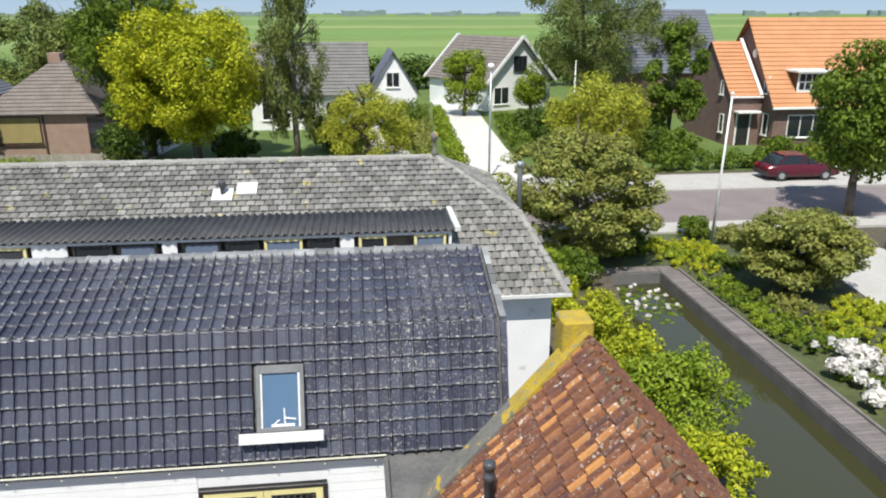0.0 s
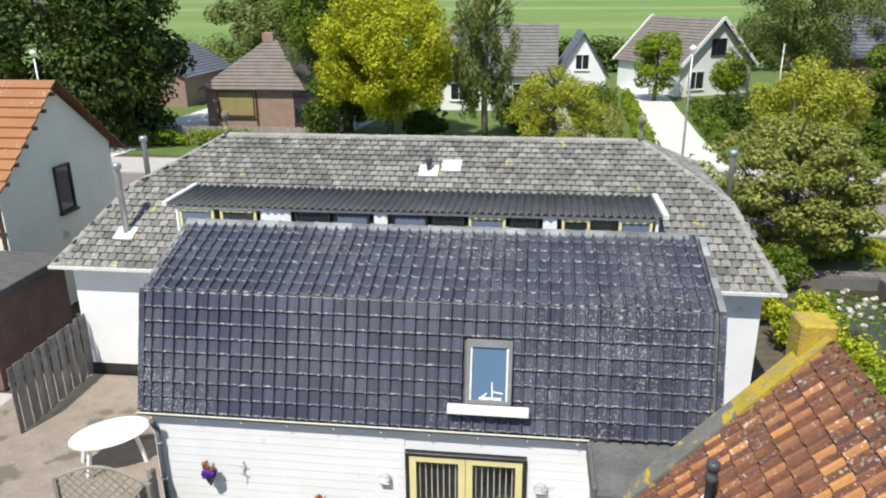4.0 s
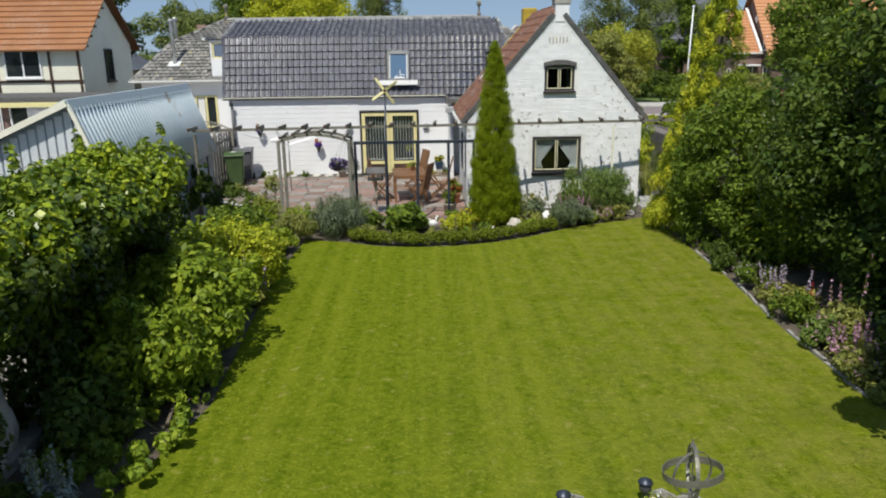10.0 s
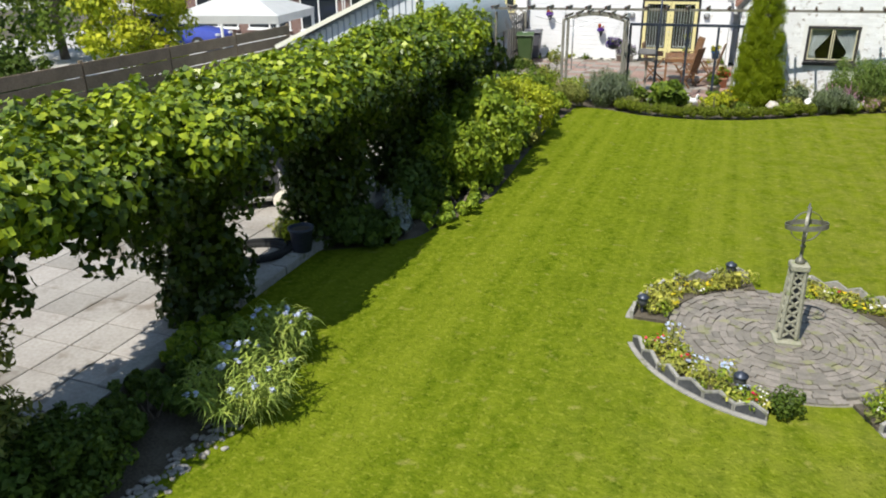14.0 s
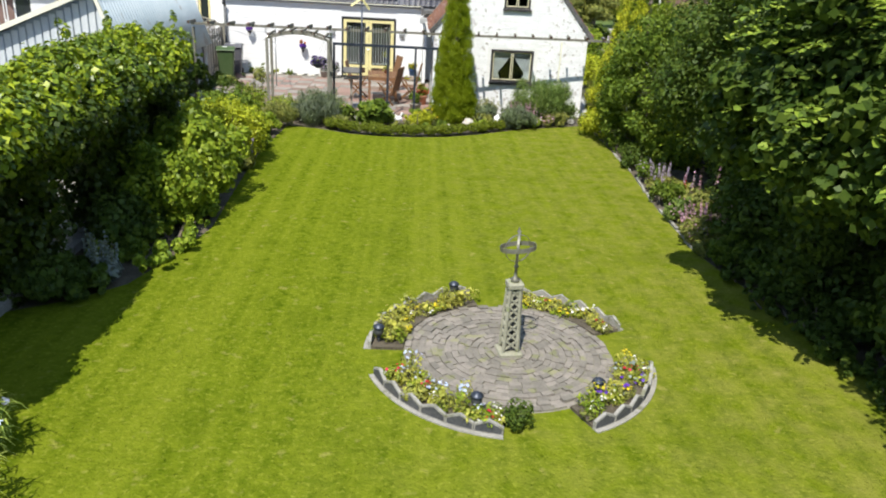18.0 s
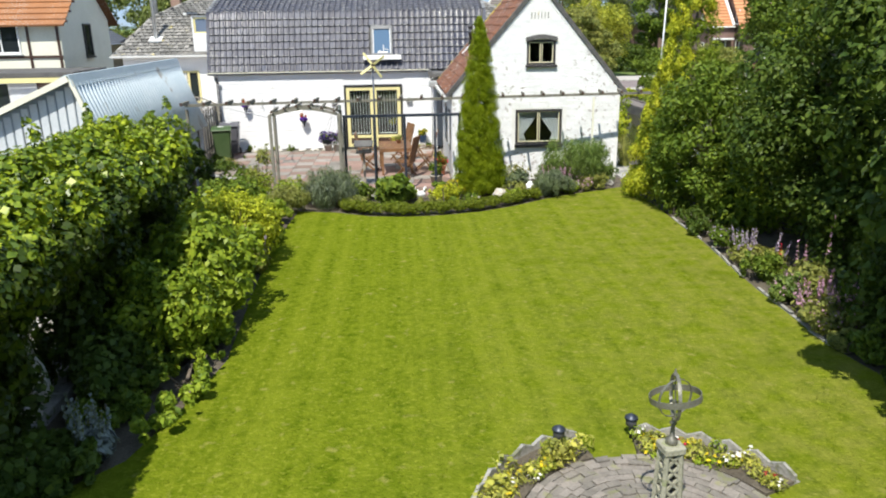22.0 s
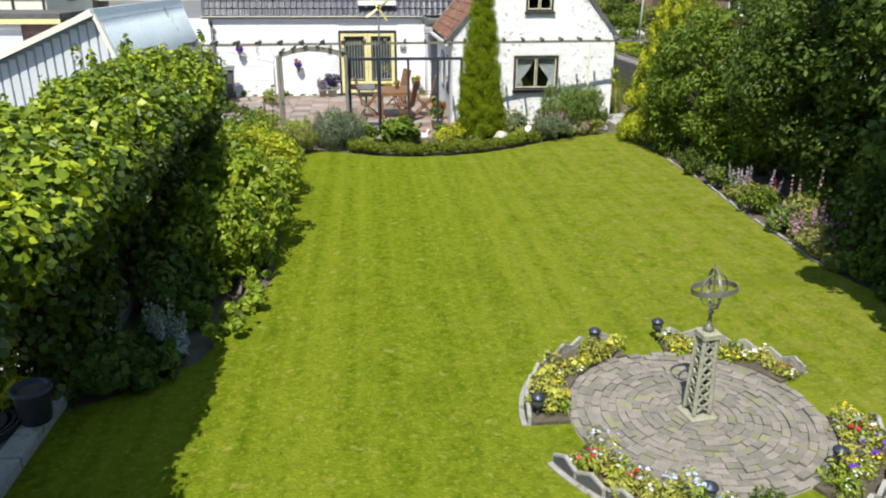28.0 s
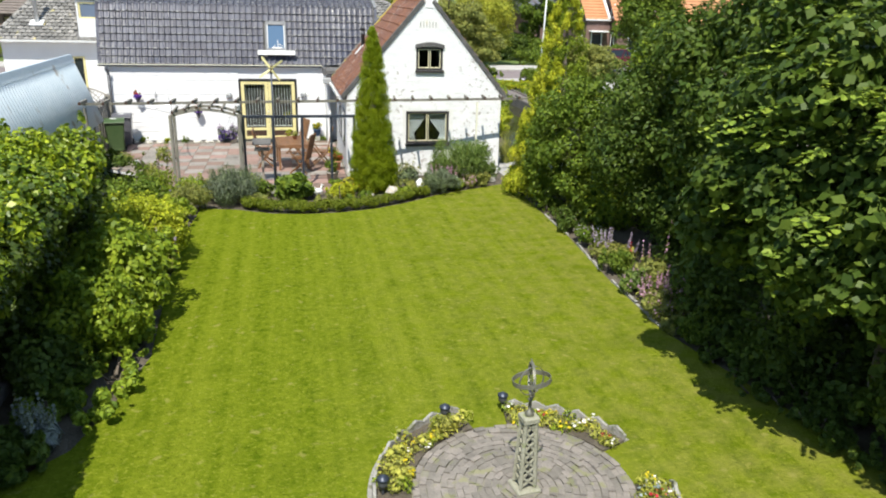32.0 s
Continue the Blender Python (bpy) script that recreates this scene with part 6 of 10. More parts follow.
for x0 in (-0.5, 0.2):
    part("side_wall", bbox(x0, -0.3, 0, x0 + 0.12, 0.3, 0.86, 0.008), M_EDGEF, bbq)
part("back_wall", bbox(-0.38, 0.2, 0, 0.2, 0.3, 0.86, 0.008), M_EDGEF, bbq)
for z in (0.12, 0.46):
    part("shelf", bbox(-0.376, -0.3, z, 0.196, 0.2, z + 0.05, 0.006), M_CONC, bbq)
part("top_slab", bbox(-0.54, -0.33, 0.862, 0.2, 0.33, 0.915, 0.008), M_CONC, bbq)
bm = bmesh.new()
prism(bm, [(0.22, 0.865), (0.62, 0.0), (0.75, 0.0), (0.62, 0.95), (0.42, 1.05), (0.22, 0.95)], -0.32, 0.32, 1)
hood = part("hood", bm, M_IRON, bbq, "black iron hood")
for k in range(4):
    part("vent_slat", bbox(-0.34, -0.335, 0.58 + k * 0.05, 0.16, -0.318, 0.6 + k * 0.05, 0.003), M_GUTTER, bbq, "pale vent slat")
bush("yellow_patio_plant", "yellow-green plant at the edge of the patio", -5.2, -9.55, 0.2, 0.42, L_LIME, 900, 0.06, n=10, seed=191, stems=4)
bush("brown_grass_tuft", "olive-brown ornamental grass tuft", -5.5, -9.35, 0.24, 0.36, L_OLIVE, 700, 0.1, n=8, seed=192, wide=0.15, droop=-1.2, stems=4)
bm = bmesh.new()
bmesh.ops.create_icosphere(bm, subdivisions=2, radius=0.2)
for v in bm.verts:
    v.co *= 1 + 0.25 * noise.noise(v.co * 4)
    v.co.z *= 0.8
tagged(part("garden_boulder", bm, M_ROCK, None, "", pose(-6.1, -8.35, 0.19) @ Matrix.Scale(1.15, 4)), "pale garden boulder beside the barbecue", "stone")
hose = thing("garden_hose", "thick coil of black garden hose on the patio", "hose", pose(-5.56, -10.08, 0.035, 0, 0, 35) @ Matrix.Diagonal((1.25, 0.8, 1, 1)))
for k in range(9):
    r, z = (0.40, 0.36, 0.32)[k % 3], 0.02 + 0.028 * (k // 3)
    part("coil", ring(r + 0.012 * (k // 3), 0.024, 0.024, pose(0.012 * math.sin(k * 2.1), 0.014 * math.cos(k * 1.7), z, 1.5 * math.sin(k), 1.2 * math.cos(k * 1.3))), M_RUBBER, hose)

# stones and small ornaments in the flower bed
def stone(x, y, r, label, sz=0.7, m=None, seed=1):
    b = bmesh.new()
    bmesh.ops.create_icosphere(b, subdivisions=2, radius=r)
    for v in b.verts:
        v.co *= 1 + 0.35 * noise.noise(v.co * (1.5 / r) + Vector((seed, 0, 0)))
        v.co.z *= sz
    return tagged(part("bed_stone", b, m or M_ROCK, None, "", pose(x, y, r * sz * 0.6)), label, "stone")
for i, (x, y, r, h) in enumerate(((-5.15, -7.55, 0.22, 1.9), (-5.4, -7.3, 0.26, 2.2), (-5.0, -7.95, 0.15, 1.0))):
    stone(x, y, r, "rough pale stone of the rockery beside the arbour", h, M_ROCK, seed=1460 + i)
stone(1.32, 1.78, 0.17, "upright pale rock in the flower bed", 1.2, seed=2)
stone(0.95, 1.62, 0.13, "flat ochre stone in the flower bed", 0.4, seed=3)
stone(-2.05, 1.75, 0.14, "flat ochre stone in the flower bed", 0.6, seed=4)
stone(0.75, 2.0, 0.12, "flat pale stone in the flower bed", 0.4, seed=5)
stone(2.2, 2.75, 0.13, "white stone ornament by the wall", 1.2, M_PLASTICW, seed=6)
stone(4.35, 3.2, 0.1, "grey stone at the corner of the bed", 0.8, M_CONC, seed=7)
goose = thing("goose_ornament", "small white garden goose figure", "ornament", pose(-0.55, 2.15, 0))
bm = bmesh.new()
bmesh.ops.create_uvsphere(bm, u_segments=10, v_segments=8, radius=0.09)
bmesh.ops.scale(bm, vec=(1.4, 0.8, 0.9), verts=bm.verts[:])
bmesh.ops.translate(bm, vec=(0, 0, 0.12), verts=bm.verts[:])
tube(bm, (0.07, 0, 0.15), (0.1, 0, 0.28), 0.03, 0.022, 8)
tube(bm, (0.09, 0, 0.28), (0.15, 0, 0.27), 0.03, 0.012, 8)
tube(bm, (0, 0, 0), (0, 0, 0.06), 0.02, 0.02, 6)
part("figure", bm, M_PLASTICW, goose)
for i, (x, y, r, h, m) in enumerate(((-2.0, 1.35, 0.3, 0.35, L_OLIVE), (0.45, 1.5, 0.35, 0.3, L_GREEN), (-0.4, 1.3, 0.3, 0.25, L_OLIVE), (1.75, 2.2, 0.35, 0.35, L_OLIVE), (-1.9, 2.2, 0.3, 0.4, L_GREEN), (1.9, 2.9, 0.4, 0.5, L_LAV), (3.9, 2.75, 0.35, 0.4, L_OLIVE), (-0.1, 2.4, 0.35, 0.4, L_GREEN), (-1.4, 2.4, 0.25, 0.3, L_LIME))):
    bush("bed_plant", "low mixed perennial in the flower bed", x, y, r, h, m, 900, 0.07, n=8, seed=90 + i, stems=3)

# plants that lean over the kerb of the shaded border
for i, (x, y, r, h, m, fm) in enumerate(((4.95, -1.0, 0.4, 0.4, L_DARK, None), (4.9, -1.7, 0.35, 0.35, L_DARK, None), (4.95, -2.5, 0.4, 0.4, L_GREEN, F_LILAC), (4.8, -4.1, 0.36, 0.42, L_GREEN, None), (4.75, -5.2, 0.36, 0.4, L_ROSEM, F_PINK), (4.75, -6.3, 0.4, 0.42, L_OLIVE, F_PINK), (4.85, -7.2, 0.4, 0.45, L_GREEN, None), (4.6, -6.9, 0.25, 0.25, L_OLIVE, None), (5.1, -8.0, 0.4, 0.4, L_GREEN, None), (5.25, -9.2, 0.4, 0.4, L_DARK, None), (5.5, -10.6, 0.45, 0.4, L_DARK, None), (4.95, 0.2, 0.35, 0.3, L_GREEN, None))):
    bush("border_perennial", "soft border perennial leaning over the kerb", x, y, r, h, m, 1900, 0.075, n=14, seed=1100 + i, fmat=fm, fcount=130, fsize=0.03, wide=0.35, droop=-0.6)

# slab path beside the cottage and more plants in the bed before its wall
path = thing("cottage_path", "path of grey concrete slabs beside the cottage", "path", kind="structure")
for j in range(11):
    for i in range(2):
        part("slab", bbox(4.88 + i * 0.42, 3.1 + j * 0.42, -0.04, 5.29 + i * 0.42, 3.51 + j * 0.42, 0.02, 0.006), M_CONC, path)
for i, (x, y, r, h, m, fm) in enumerate(((2.0, 3.3, 0.35, 0.6, L_OLIVE, F_WHITE), (2.5, 2.75, 0.35, 0.4, L_OLIVE, None), (3.1, 2.5, 0.3, 0.3, L_HAZEL, F_WHITE), (3.6, 2.7, 0.35, 0.35, L_OLIVE, F_PINK), (4.3, 3.4, 0.3, 0.6, L_ROSEM, None), (2.9, 3.6, 0.35, 0.9, L_ROSEM, None), (4.1, 3.7, 0.3, 1.0, L_ROSEM, None), (-0.9, 2.2, 0.3, 0.35, L_HAZEL, F_WHITE), (0.2, 2.3, 0.3, 0.4, L_OLIVE, F_YELLOW), (-2.2, 2.4, 0.35, 0.5, L_HAZEL, None), (-3.2, 2.2, 0.3, 0.5, L_OLIVE, None), (1.6, 1.75, 0.25, 0.3, L_HAZEL, None), (-3.6, 2.0, 0.4, 0.7, L_HAZEL, None), (-4.3, 1.7, 0.5, 0.8, L_BORDER, None))):
    bush("bed_perennial", "mixed leafy perennial in the flower bed", x, y, r, h, m, 1500, 0.07, n=14, seed=1200 + i, fmat=fm, fcount=160, fsize=0.045, wide=0.3, droop=-1.0, stems=4)

# loose climbing shrub on the near end of the arbour
cs = thing("climbing_shrub", "loose climbing shrub with narrow leaves at the arbour's end", "shrub", pose(-4.85, -14.7, 0))
crng = random.Random(191)
for i in range(5):
    bm = bmesh.new()
    a = crng.uniform(0, 6.28)
    p0 = Vector((0.1 * math.cos(a), 0.1 * math.sin(a), 0))
    for k in range(4):
        p1 = p0 + Vector((crng.uniform(-0.12, 0.12), crng.uniform(-0.12, 0.12), 0.5))
        tube(bm, p0, p1, 0.014 - 0.002 * k, 0.012 - 0.002 * k, 5)
        p0 = p1
    part("stem", bm, M_BARK, cs)
cl = []
for i in range(80):
    k, a, r = crng.random(), crng.uniform(0, 6.28), 0.42 * crng.random() ** 0.6
    cl.append((r * math.cos(a), r * math.sin(a), 0.15 + 1.8 * k, 0.15, 0.15, 0.16))
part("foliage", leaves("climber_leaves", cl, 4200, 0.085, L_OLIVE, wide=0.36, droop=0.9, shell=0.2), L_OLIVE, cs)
# same clumps drawn inwards in dark leaf, painting the shade inside the shrub
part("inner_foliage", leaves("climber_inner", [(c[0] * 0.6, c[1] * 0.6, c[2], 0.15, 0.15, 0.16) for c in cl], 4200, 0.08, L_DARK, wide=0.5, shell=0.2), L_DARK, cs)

# pebbles and clods along the lawn's edge under the spiderwort
bm = bmesh.new()
for i in range(170):
    f = crng.random()
    x, y = -3.72 + 0.12 * f + crng.gauss(0, 0.07), -14.9 + 1.7 * f
    r = crng.uniform(0.012, 0.035)
    m = pose(x, y, 0.004, 0, 0, crng.uniform(0, 180)) @ Matrix.Diagonal((r * 1.4, r, r * 0.7, 1))
    bmesh.ops.create_icosphere(bm, subdivisions=1, radius=1.0, matrix=m)
tagged(part("pebbles", bm, M_ROCKG, None), "grey pebbles and clods along the lawn's edge", "pebbles", kind="stuff")

# ---- terrace ----
bm = bmesh.new()
poly(bm, [(-6.67, 2.44), (0.4, 2.44), (0.4, 9.97), (-7.0, 9.97)], -0.03, 0.006)
terrace = solid("terrace", bm, M_JOINT, "terrace of pink and grey slabs with sandy joints", "terrace")
rng = random.Random(101)
SL = 0.5
tile_g = finish("slab", bbox(0.004, 0.004, -0.03, SL - 0.004, SL - 0.004, 0.015, 0.004), M_SLAB)
tile_r = finish("slab", bbox(0.004, 0.004, -0.03, SL - 0.004, SL - 0.004, 0.015, 0.004), M_SLABR)
for i in range(14):
    for j in range(14):
        x, y = -6.67 + i * SL, 2.45 + j * SL
        if y > 9.3:
            continue
        red = rng.random() < (0.82 if (i + j) % 2 else 0.16)
        part("slab", tile_r if red else tile_g, None, terrace, at=pose(x, y, rng.uniform(0, 0.006)))
# strip of plants and stones along the wall
for i in range(16):
    x = -6.3 + i * 0.4
    if -3.0 < x < -0.7:
        continue
    stone(x, 9.76, rng.uniform(0.1, 0.17), "rough white-grey edging stone along the wall", 0.3, M_ROCKW, seed=110 + i)
for i, x in enumerate((-6.0, -5.2, -4.7, -0.4, -0.1)):
    bush("wall_plant", "small green plant along the wall", x, 9.75, 0.16, 0.2, L_LIME if i % 2 else L_GREEN, 260, 0.06, n=5, seed=130 + i, stems=3)
tagged(part("doormat", bbox(-0.36, -0.2, 0, 0.36, 0.2, 0.015, 0.005), M_RUBBER, None, "", pose(-1.95, 9.6, 0.03)), "dark rubber doormat before the garden doors", "doormat")


def pot(name, label, x, y, r, h, m, leafm, fm=None, z=0.02, seed=1, fh=0.25, count=380, spiky=False):
    ob = thing(name, label, "potted plant", pose(x, y, z))
    b = bmesh.new()
    lathe(b, [(r * 0.7, 0), (r * 0.95, h * 0.85), (r * 1.06, h * 0.87), (r * 1.06, h), (r * 0.9, h), (r * 0.88, h * 0.85)], 16)
    part("vessel", b, m, ob)
    b = bmesh.new()
    lathe(b, [(r * 0.88, h * 0.8), (r * 0.88, h * 0.88)], 16)
    part("soil", b, M_SOIL, ob)
    rr = random.Random(seed)
    cl = blob_clumps(rr, (0, 0, h + fh * 0.4), (r * 1.0, r * 1.0, fh * 0.5), 8, r * 0.6, 0.3)
    part("foliage", leaves(name + "_leaf", cl, count, 0.065, leafm), leafm, ob)
    if fm is not None:
        part("blossom", leaves(name + "_flower", cl, count // 2, 0.045, fm, wide=0.9, shell=0.85), fm, ob)
    if spiky:
        up = [(c[0] * 1.3, c[1] * 1.3, c[2] + rr.uniform(0.05, 0.16), 0.035, 0.035, 0.09) for c in cl for _ in range(3)]
        part("upright_spray", leaves(name + "_spike", up, 260, 0.05, fm, wide=0.4, up=0.9), fm, ob)
    return ob


pot("lavender_pot", "grey pot of lavender-blue flowers by the wall", -3.42, 9.45, 0.15, 0.24, M_CONC, L_LAV, F_LILAC, seed=141, fh=0.3, count=420, spiky=True)
pot("lavender_pot", "grey pot of lavender-blue flowers by the wall", -3.1, 9.42, 0.17, 0.26, M_CONC, L_LAV, F_LILAC, seed=142, fh=0.3, count=420, spiky=True)
pot("blue_pot", "blue glazed pot with yellow flowers on the wall", -0.25, 9.78, 0.14, 0.25, M_POTBLUE, L_GREEN, F_YELLOW, z=0.18, seed=143)
tagged(part("pot_stand", bbox(-0.1, -0.1, 0, 0.1, 0.1, 0.16, 0.01), M_CONC, None, "", pose(-0.25, 9.78, 0.02)), "small grey stone block under the blue pot", "block")
pot("small_pot", "small dark pot with a lime-green plant at the door", -1.2, 9.5, 0.1, 0.18, M_POTDARK, L_LIME, seed=144, count=200)
pot("small_pot", "small pot with white flowers at the door", -1.0, 9.3, 0.09, 0.12, M_CONC, L_GREEN, F_WHITE, seed=145, count=180)
pot("terrace_pot", "terracotta pot with red geranium by the side wall", 0.1, 5.0, 0.15, 0.28, M_TERRAC, L_GREEN, F_RED, seed=146)
pot("terrace_pot", "wooden tub with green plants by the frame", -0.1, 3.5, 0.17, 0.3, M_OLDWOOD, L_GREEN, seed=147, fh=0.35)
pot("terrace_pot", "pot with yellow flowers by the side wall", 0.12, 6.1, 0.13, 0.22, M_TERRAC, L_LIME, F_YELLOW, seed=148)
hb = thing("hanging_basket", "hanging basket of purple petunias on chains at the arch", "hanging basket", pose(-2.78, 2.95, 1.36))
bm = bmesh.new()
lathe(bm, [(0.02, -0.12), (0.1, -0.09), (0.15, -0.02), (0.16, 0.03), (0.14, 0.03), (0.12, -0.02)], 14)
part("bowl", bm, M_POTDARK, hb)
hbc = blob_clumps(random.Random(149), (0, 0, 0.05), (0.2, 0.17, 0.08), 12, 0.075, 0.4)
part("foliage", leaves("petunia_leaf", hbc, 500, 0.05, L_GREEN), L_GREEN, hb)
part("blossom", leaves("petunia_flower", hbc, 300, 0.05, F_PURPLE, wide=0.9, shell=0.9), F_PURPLE, hb)
part("pale_blossom", leaves("petunia_pale_flower", hbc, 420, 0.045, F_LILAC, wide=0.9, shell=0.9), F_LILAC, hb)
bm = bmesh.new()
for a in (0.5, 2.6, 4.7):
    tube(bm, (0.15 * math.cos(a), 0.15 * math.sin(a), 0.03), (0.28, -0.12, 0.88), 0.004, seg=4)
part("chain", bm, M_STEEL, hb)
# low wooden table with a pale frame before the fence
lt = thing("low_bench", "low brown plank bench on a pale frame before the shed", "bench", pose(-5.3, 3.85, 0.02, 0, 0, -38))
for i in range(5):
    part("plank", bbox(-0.55, -0.38 + i * 0.155, 0.41, 0.55, -0.235 + i * 0.155, 0.44, 0.004), M_YARD, lt)
for sx in (-0.5, 0.5):
    for sy in (-0.33, 0.33):
        part("leg", bbox(sx - 0.025, sy - 0.025, 0, sx + 0.025, sy + 0.025, 0.41, 0.004), M_OLDWOOD, lt)
for sy in (-0.36, 0.36):
    part("rail", bbox(-0.53, sy - 0.015, 0.34, 0.53, sy + 0.015, 0.41, 0.003), M_LEAD, lt)
pot("white_planter", "white bowl of low green plants by the fence", -5.82, 5.4, 0.22, 0.3, M_PLASTICW, L_OLIVE, seed=1491, fh=0.2, count=420)
bush("rose_climber", "loose climbing rose beside the arch", -4.4, 2.6, 0.35, 1.5, L_OLIVE, 900, 0.07, n=12, seed=150, stems=5)
bush("rose_climber", "loose climbing rose beside the arch", -4.9, 3.6, 0.4, 0.9, L_GREEN, 900, 0.07, n=10, seed=151, stems=5)
bush("fence_plant", "green plants at the foot of the fence", -6.15, 5.6, 0.45, 0.6, L_GREEN, 1600, 0.08, seed=152)
bush("fence_plant", "green plants at the foot of the shed", -5.75, 4.2, 0.5, 0.7, L_DARK, 2200, 0.08, seed=153)
bush("shed_climber", "dark climber against the shed wall", -5.95, 2.6, 0.25, 1.6, L_DARK, 2600, 0.08, seed=154, ry=0.7)
stone(-5.7, 6.3, 0.14, "white stone by the fence", 0.7, M_PLASTICW, seed=155)

# teak garden table and chairs
TX, TY = -1.15, 5.75
table = thing("garden_table", "slatted teak garden table on the terrace", "table", pose(TX, TY, 0.03, 0, 0, 4))
for i in range(12):
    part("top_slat", bbox(-0.45 + i * 0.075, -0.7, 0.71, -0.384 + i * 0.075, 0.7, 0.735, 0.004), M_TEAK, table)
for a in ((-0.45, -0.7, 0.64, 0.45, -0.66, 0.71), (-0.45, 0.66, 0.64, 0.45, 0.7, 0.71), (-0.45, -0.66, 0.64, -0.41, 0.66, 0.71), (0.41, -0.66, 0.64, 0.45, 0.66, 0.71)):
    part("rail", bbox(*a), M_TEAK, table)
for sx in (-0.4, 0.4):
    for sy in (-0.64, 0.64):
        part("leg", bbox(sx - 0.03, sy - 0.03, 0, sx + 0.03, sy + 0.03, 0.66, 0.004), M_TEAK, table)

def chair(at, recline=14):
    ob = thing("garden_chair", "folding teak garden chair with a slatted back", "chair", at, group="chairs round the garden table")
    for i in range(7):
        part("seat_slat", bbox(-0.23, -0.22 + i * 0.064, 0.41, 0.23, -0.168 + i * 0.064, 0.43, 0.003), M_TEAK, ob)
    tilt = pose(0, 0.22, 0.42, -recline)
    for i in range(7):
        part("back_slat", bbox(-0.21 + i * 0.062, -0.012, 0.06, -0.168 + i * 0.062, 0.012, 0.64, 0.003), M_TEAK, ob, at=tilt)
    part("top_rail", bbox(-0.26, -0.018, 0.64, 0.26, 0.018, 0.71, 0.006), M_TEAK, ob, at=tilt)
    part("lower_rail", bbox(-0.22, -0.015, 0.0, 0.22, 0.015, 0.05, 0.004), M_TEAK, ob, at=tilt)
    for sx in (-0.25, 0.25):
        part("back_post", bbox(sx - 0.02, -0.016, -0.02, sx + 0.02, 0.016, 0.66, 0.004), M_TEAK, ob, at=tilt)
        part("armrest", bbox(sx - 0.03, -0.28, 0.63, sx + 0.03, 0.26, 0.65, 0.006), M_TEAK, ob)
        for y0, y1, z1 in ((-0.24, 0.24, 0.42), (0.26, -0.22, 0.63)):
            b = bmesh.new()
            beam(b, (sx, y0, 0.0), (sx, y1, z1), 0.03, 0.04)
            part("leg", b, M_TEAK, ob)
    return ob

c0 = chair(pose(-0.33, 5.72, 0.03, 0, 0, 265))
for x, y, r in ((-1.87, 5.6, 88), (-0.92, 4.78, 250), (-1.02, 7.3, 292)):
    copy_thing(c0, pose(x, y, 0.03, 0, 0, r))
pot("table_pot", "small pot with an orange plant on the table", TX + 0.1, TY + 0.2, 0.07, 0.1, M_TERRAC, L_OLIVE, z=0.767, seed=160, fh=0.14, count=120)

# wheeled bins
def bin_(at, body_m, label):
    ob = thing("wheelie_bin", label, "bin", at, group="bins by the fence")
    b = bmesh.new()
    a = [b.verts.new(p) for p in ((-0.22, -0.27, 0.06), (0.22, -0.27, 0.06), (0.22, 0.23, 0.06), (-0.22, 0.23, 0.06), (-0.28, -0.34, 0.95), (0.28, -0.34, 0.95), (0.28, 0.33, 0.95), (-0.28, 0.33, 0.95))]
    for f in ((3, 2, 1, 0), (4, 5, 6, 7), (0, 1, 5, 4), (1, 2, 6, 5), (2, 3, 7, 6), (3, 0, 4, 7)):
        b.faces.new([a[i] for i in f])
    bmesh.ops.bevel(b, geom=b.edges[:], offset=0.03, segments=2, affect="EDGES")
    part("body", b, body_m, ob)
    b = bmesh.new()
    prism(b, [(-0.38, 0.95), (0.36, 0.97), (0.36, 1.0), (0.1, 1.06), (-0.2, 1.05), (-0.38, 0.98)], -0.3, 0.3)
    bmesh.ops.bevel(b, geom=b.edges[:], offset=0.012, segments=1, affect="EDGES")
    part("lid", b, body_m, ob)
    b = bmesh.new()
    tube(b, (-0.25, 0.42, 0.93), (0.25, 0.42, 0.93), 0.018, seg=8)
    for sx in (-0.22, 0.22):
        tube(b, (sx, 0.3, 0.92), (sx, 0.42, 0.93), 0.016, seg=6)
    part("handle", b, body_m, ob)
    for sx in (-0.24, 0.24):
        b = bmesh.new()
        tube(b, (sx - 0.03, 0.24, 0.1), (sx + 0.03, 0.24, 0.1), 0.1, seg=16)
        part("wheel", b, M_RUBBER, ob)
    part("label_plate", bbox(-0.1, -0.15, 1.05, 0.06, -0.02, 1.058), M_PLASTICW, ob)
    return ob
bin_(pose(-6.56, 8.2, 0.02, 0, 0, 10), M_BINGREEN, "green wheeled refuse bin beside the fence")
bin_(pose(-6.52, 9.2, 0.02, 0, 0, 6), M_BINGREY, "grey wheeled refuse bin beside the fence")

# board fence from the shed to the barn
fence = thing("board_fence", "weathered grey vertical board fence", "fence", pose(-6.95, 4.5, 0, 0, 0, 0))
rng = random.Random(170)
brd = finish("fence_board", bbox(-0.01, 0, 0.03, 0.012, 0.135, 1.62, 0.004), M_FENCE)
for i in range(35):
    part("board", brd, None, fence, at=pose(0.02 if i % 2 else -0.012, i * 0.148, rng.uniform(-0.03, 0.04)))
for z in (0.35, 1.3):
    part("rail", bbox(-0.05, 0, z, -0.012, 5.2, z + 0.08), M_OLDWOOD, fence)
for i in range(4):
    part("post", bbox(-0.13, i * 1.7, 0, -0.05, i * 1.7 + 0.08, 1.65, 0.006), M_OLDWOOD, fence)
fence2 = thing("board_fence", "weathered board fence of the neighbour's yard", "fence", pose(-11.75, 12.6, 0))
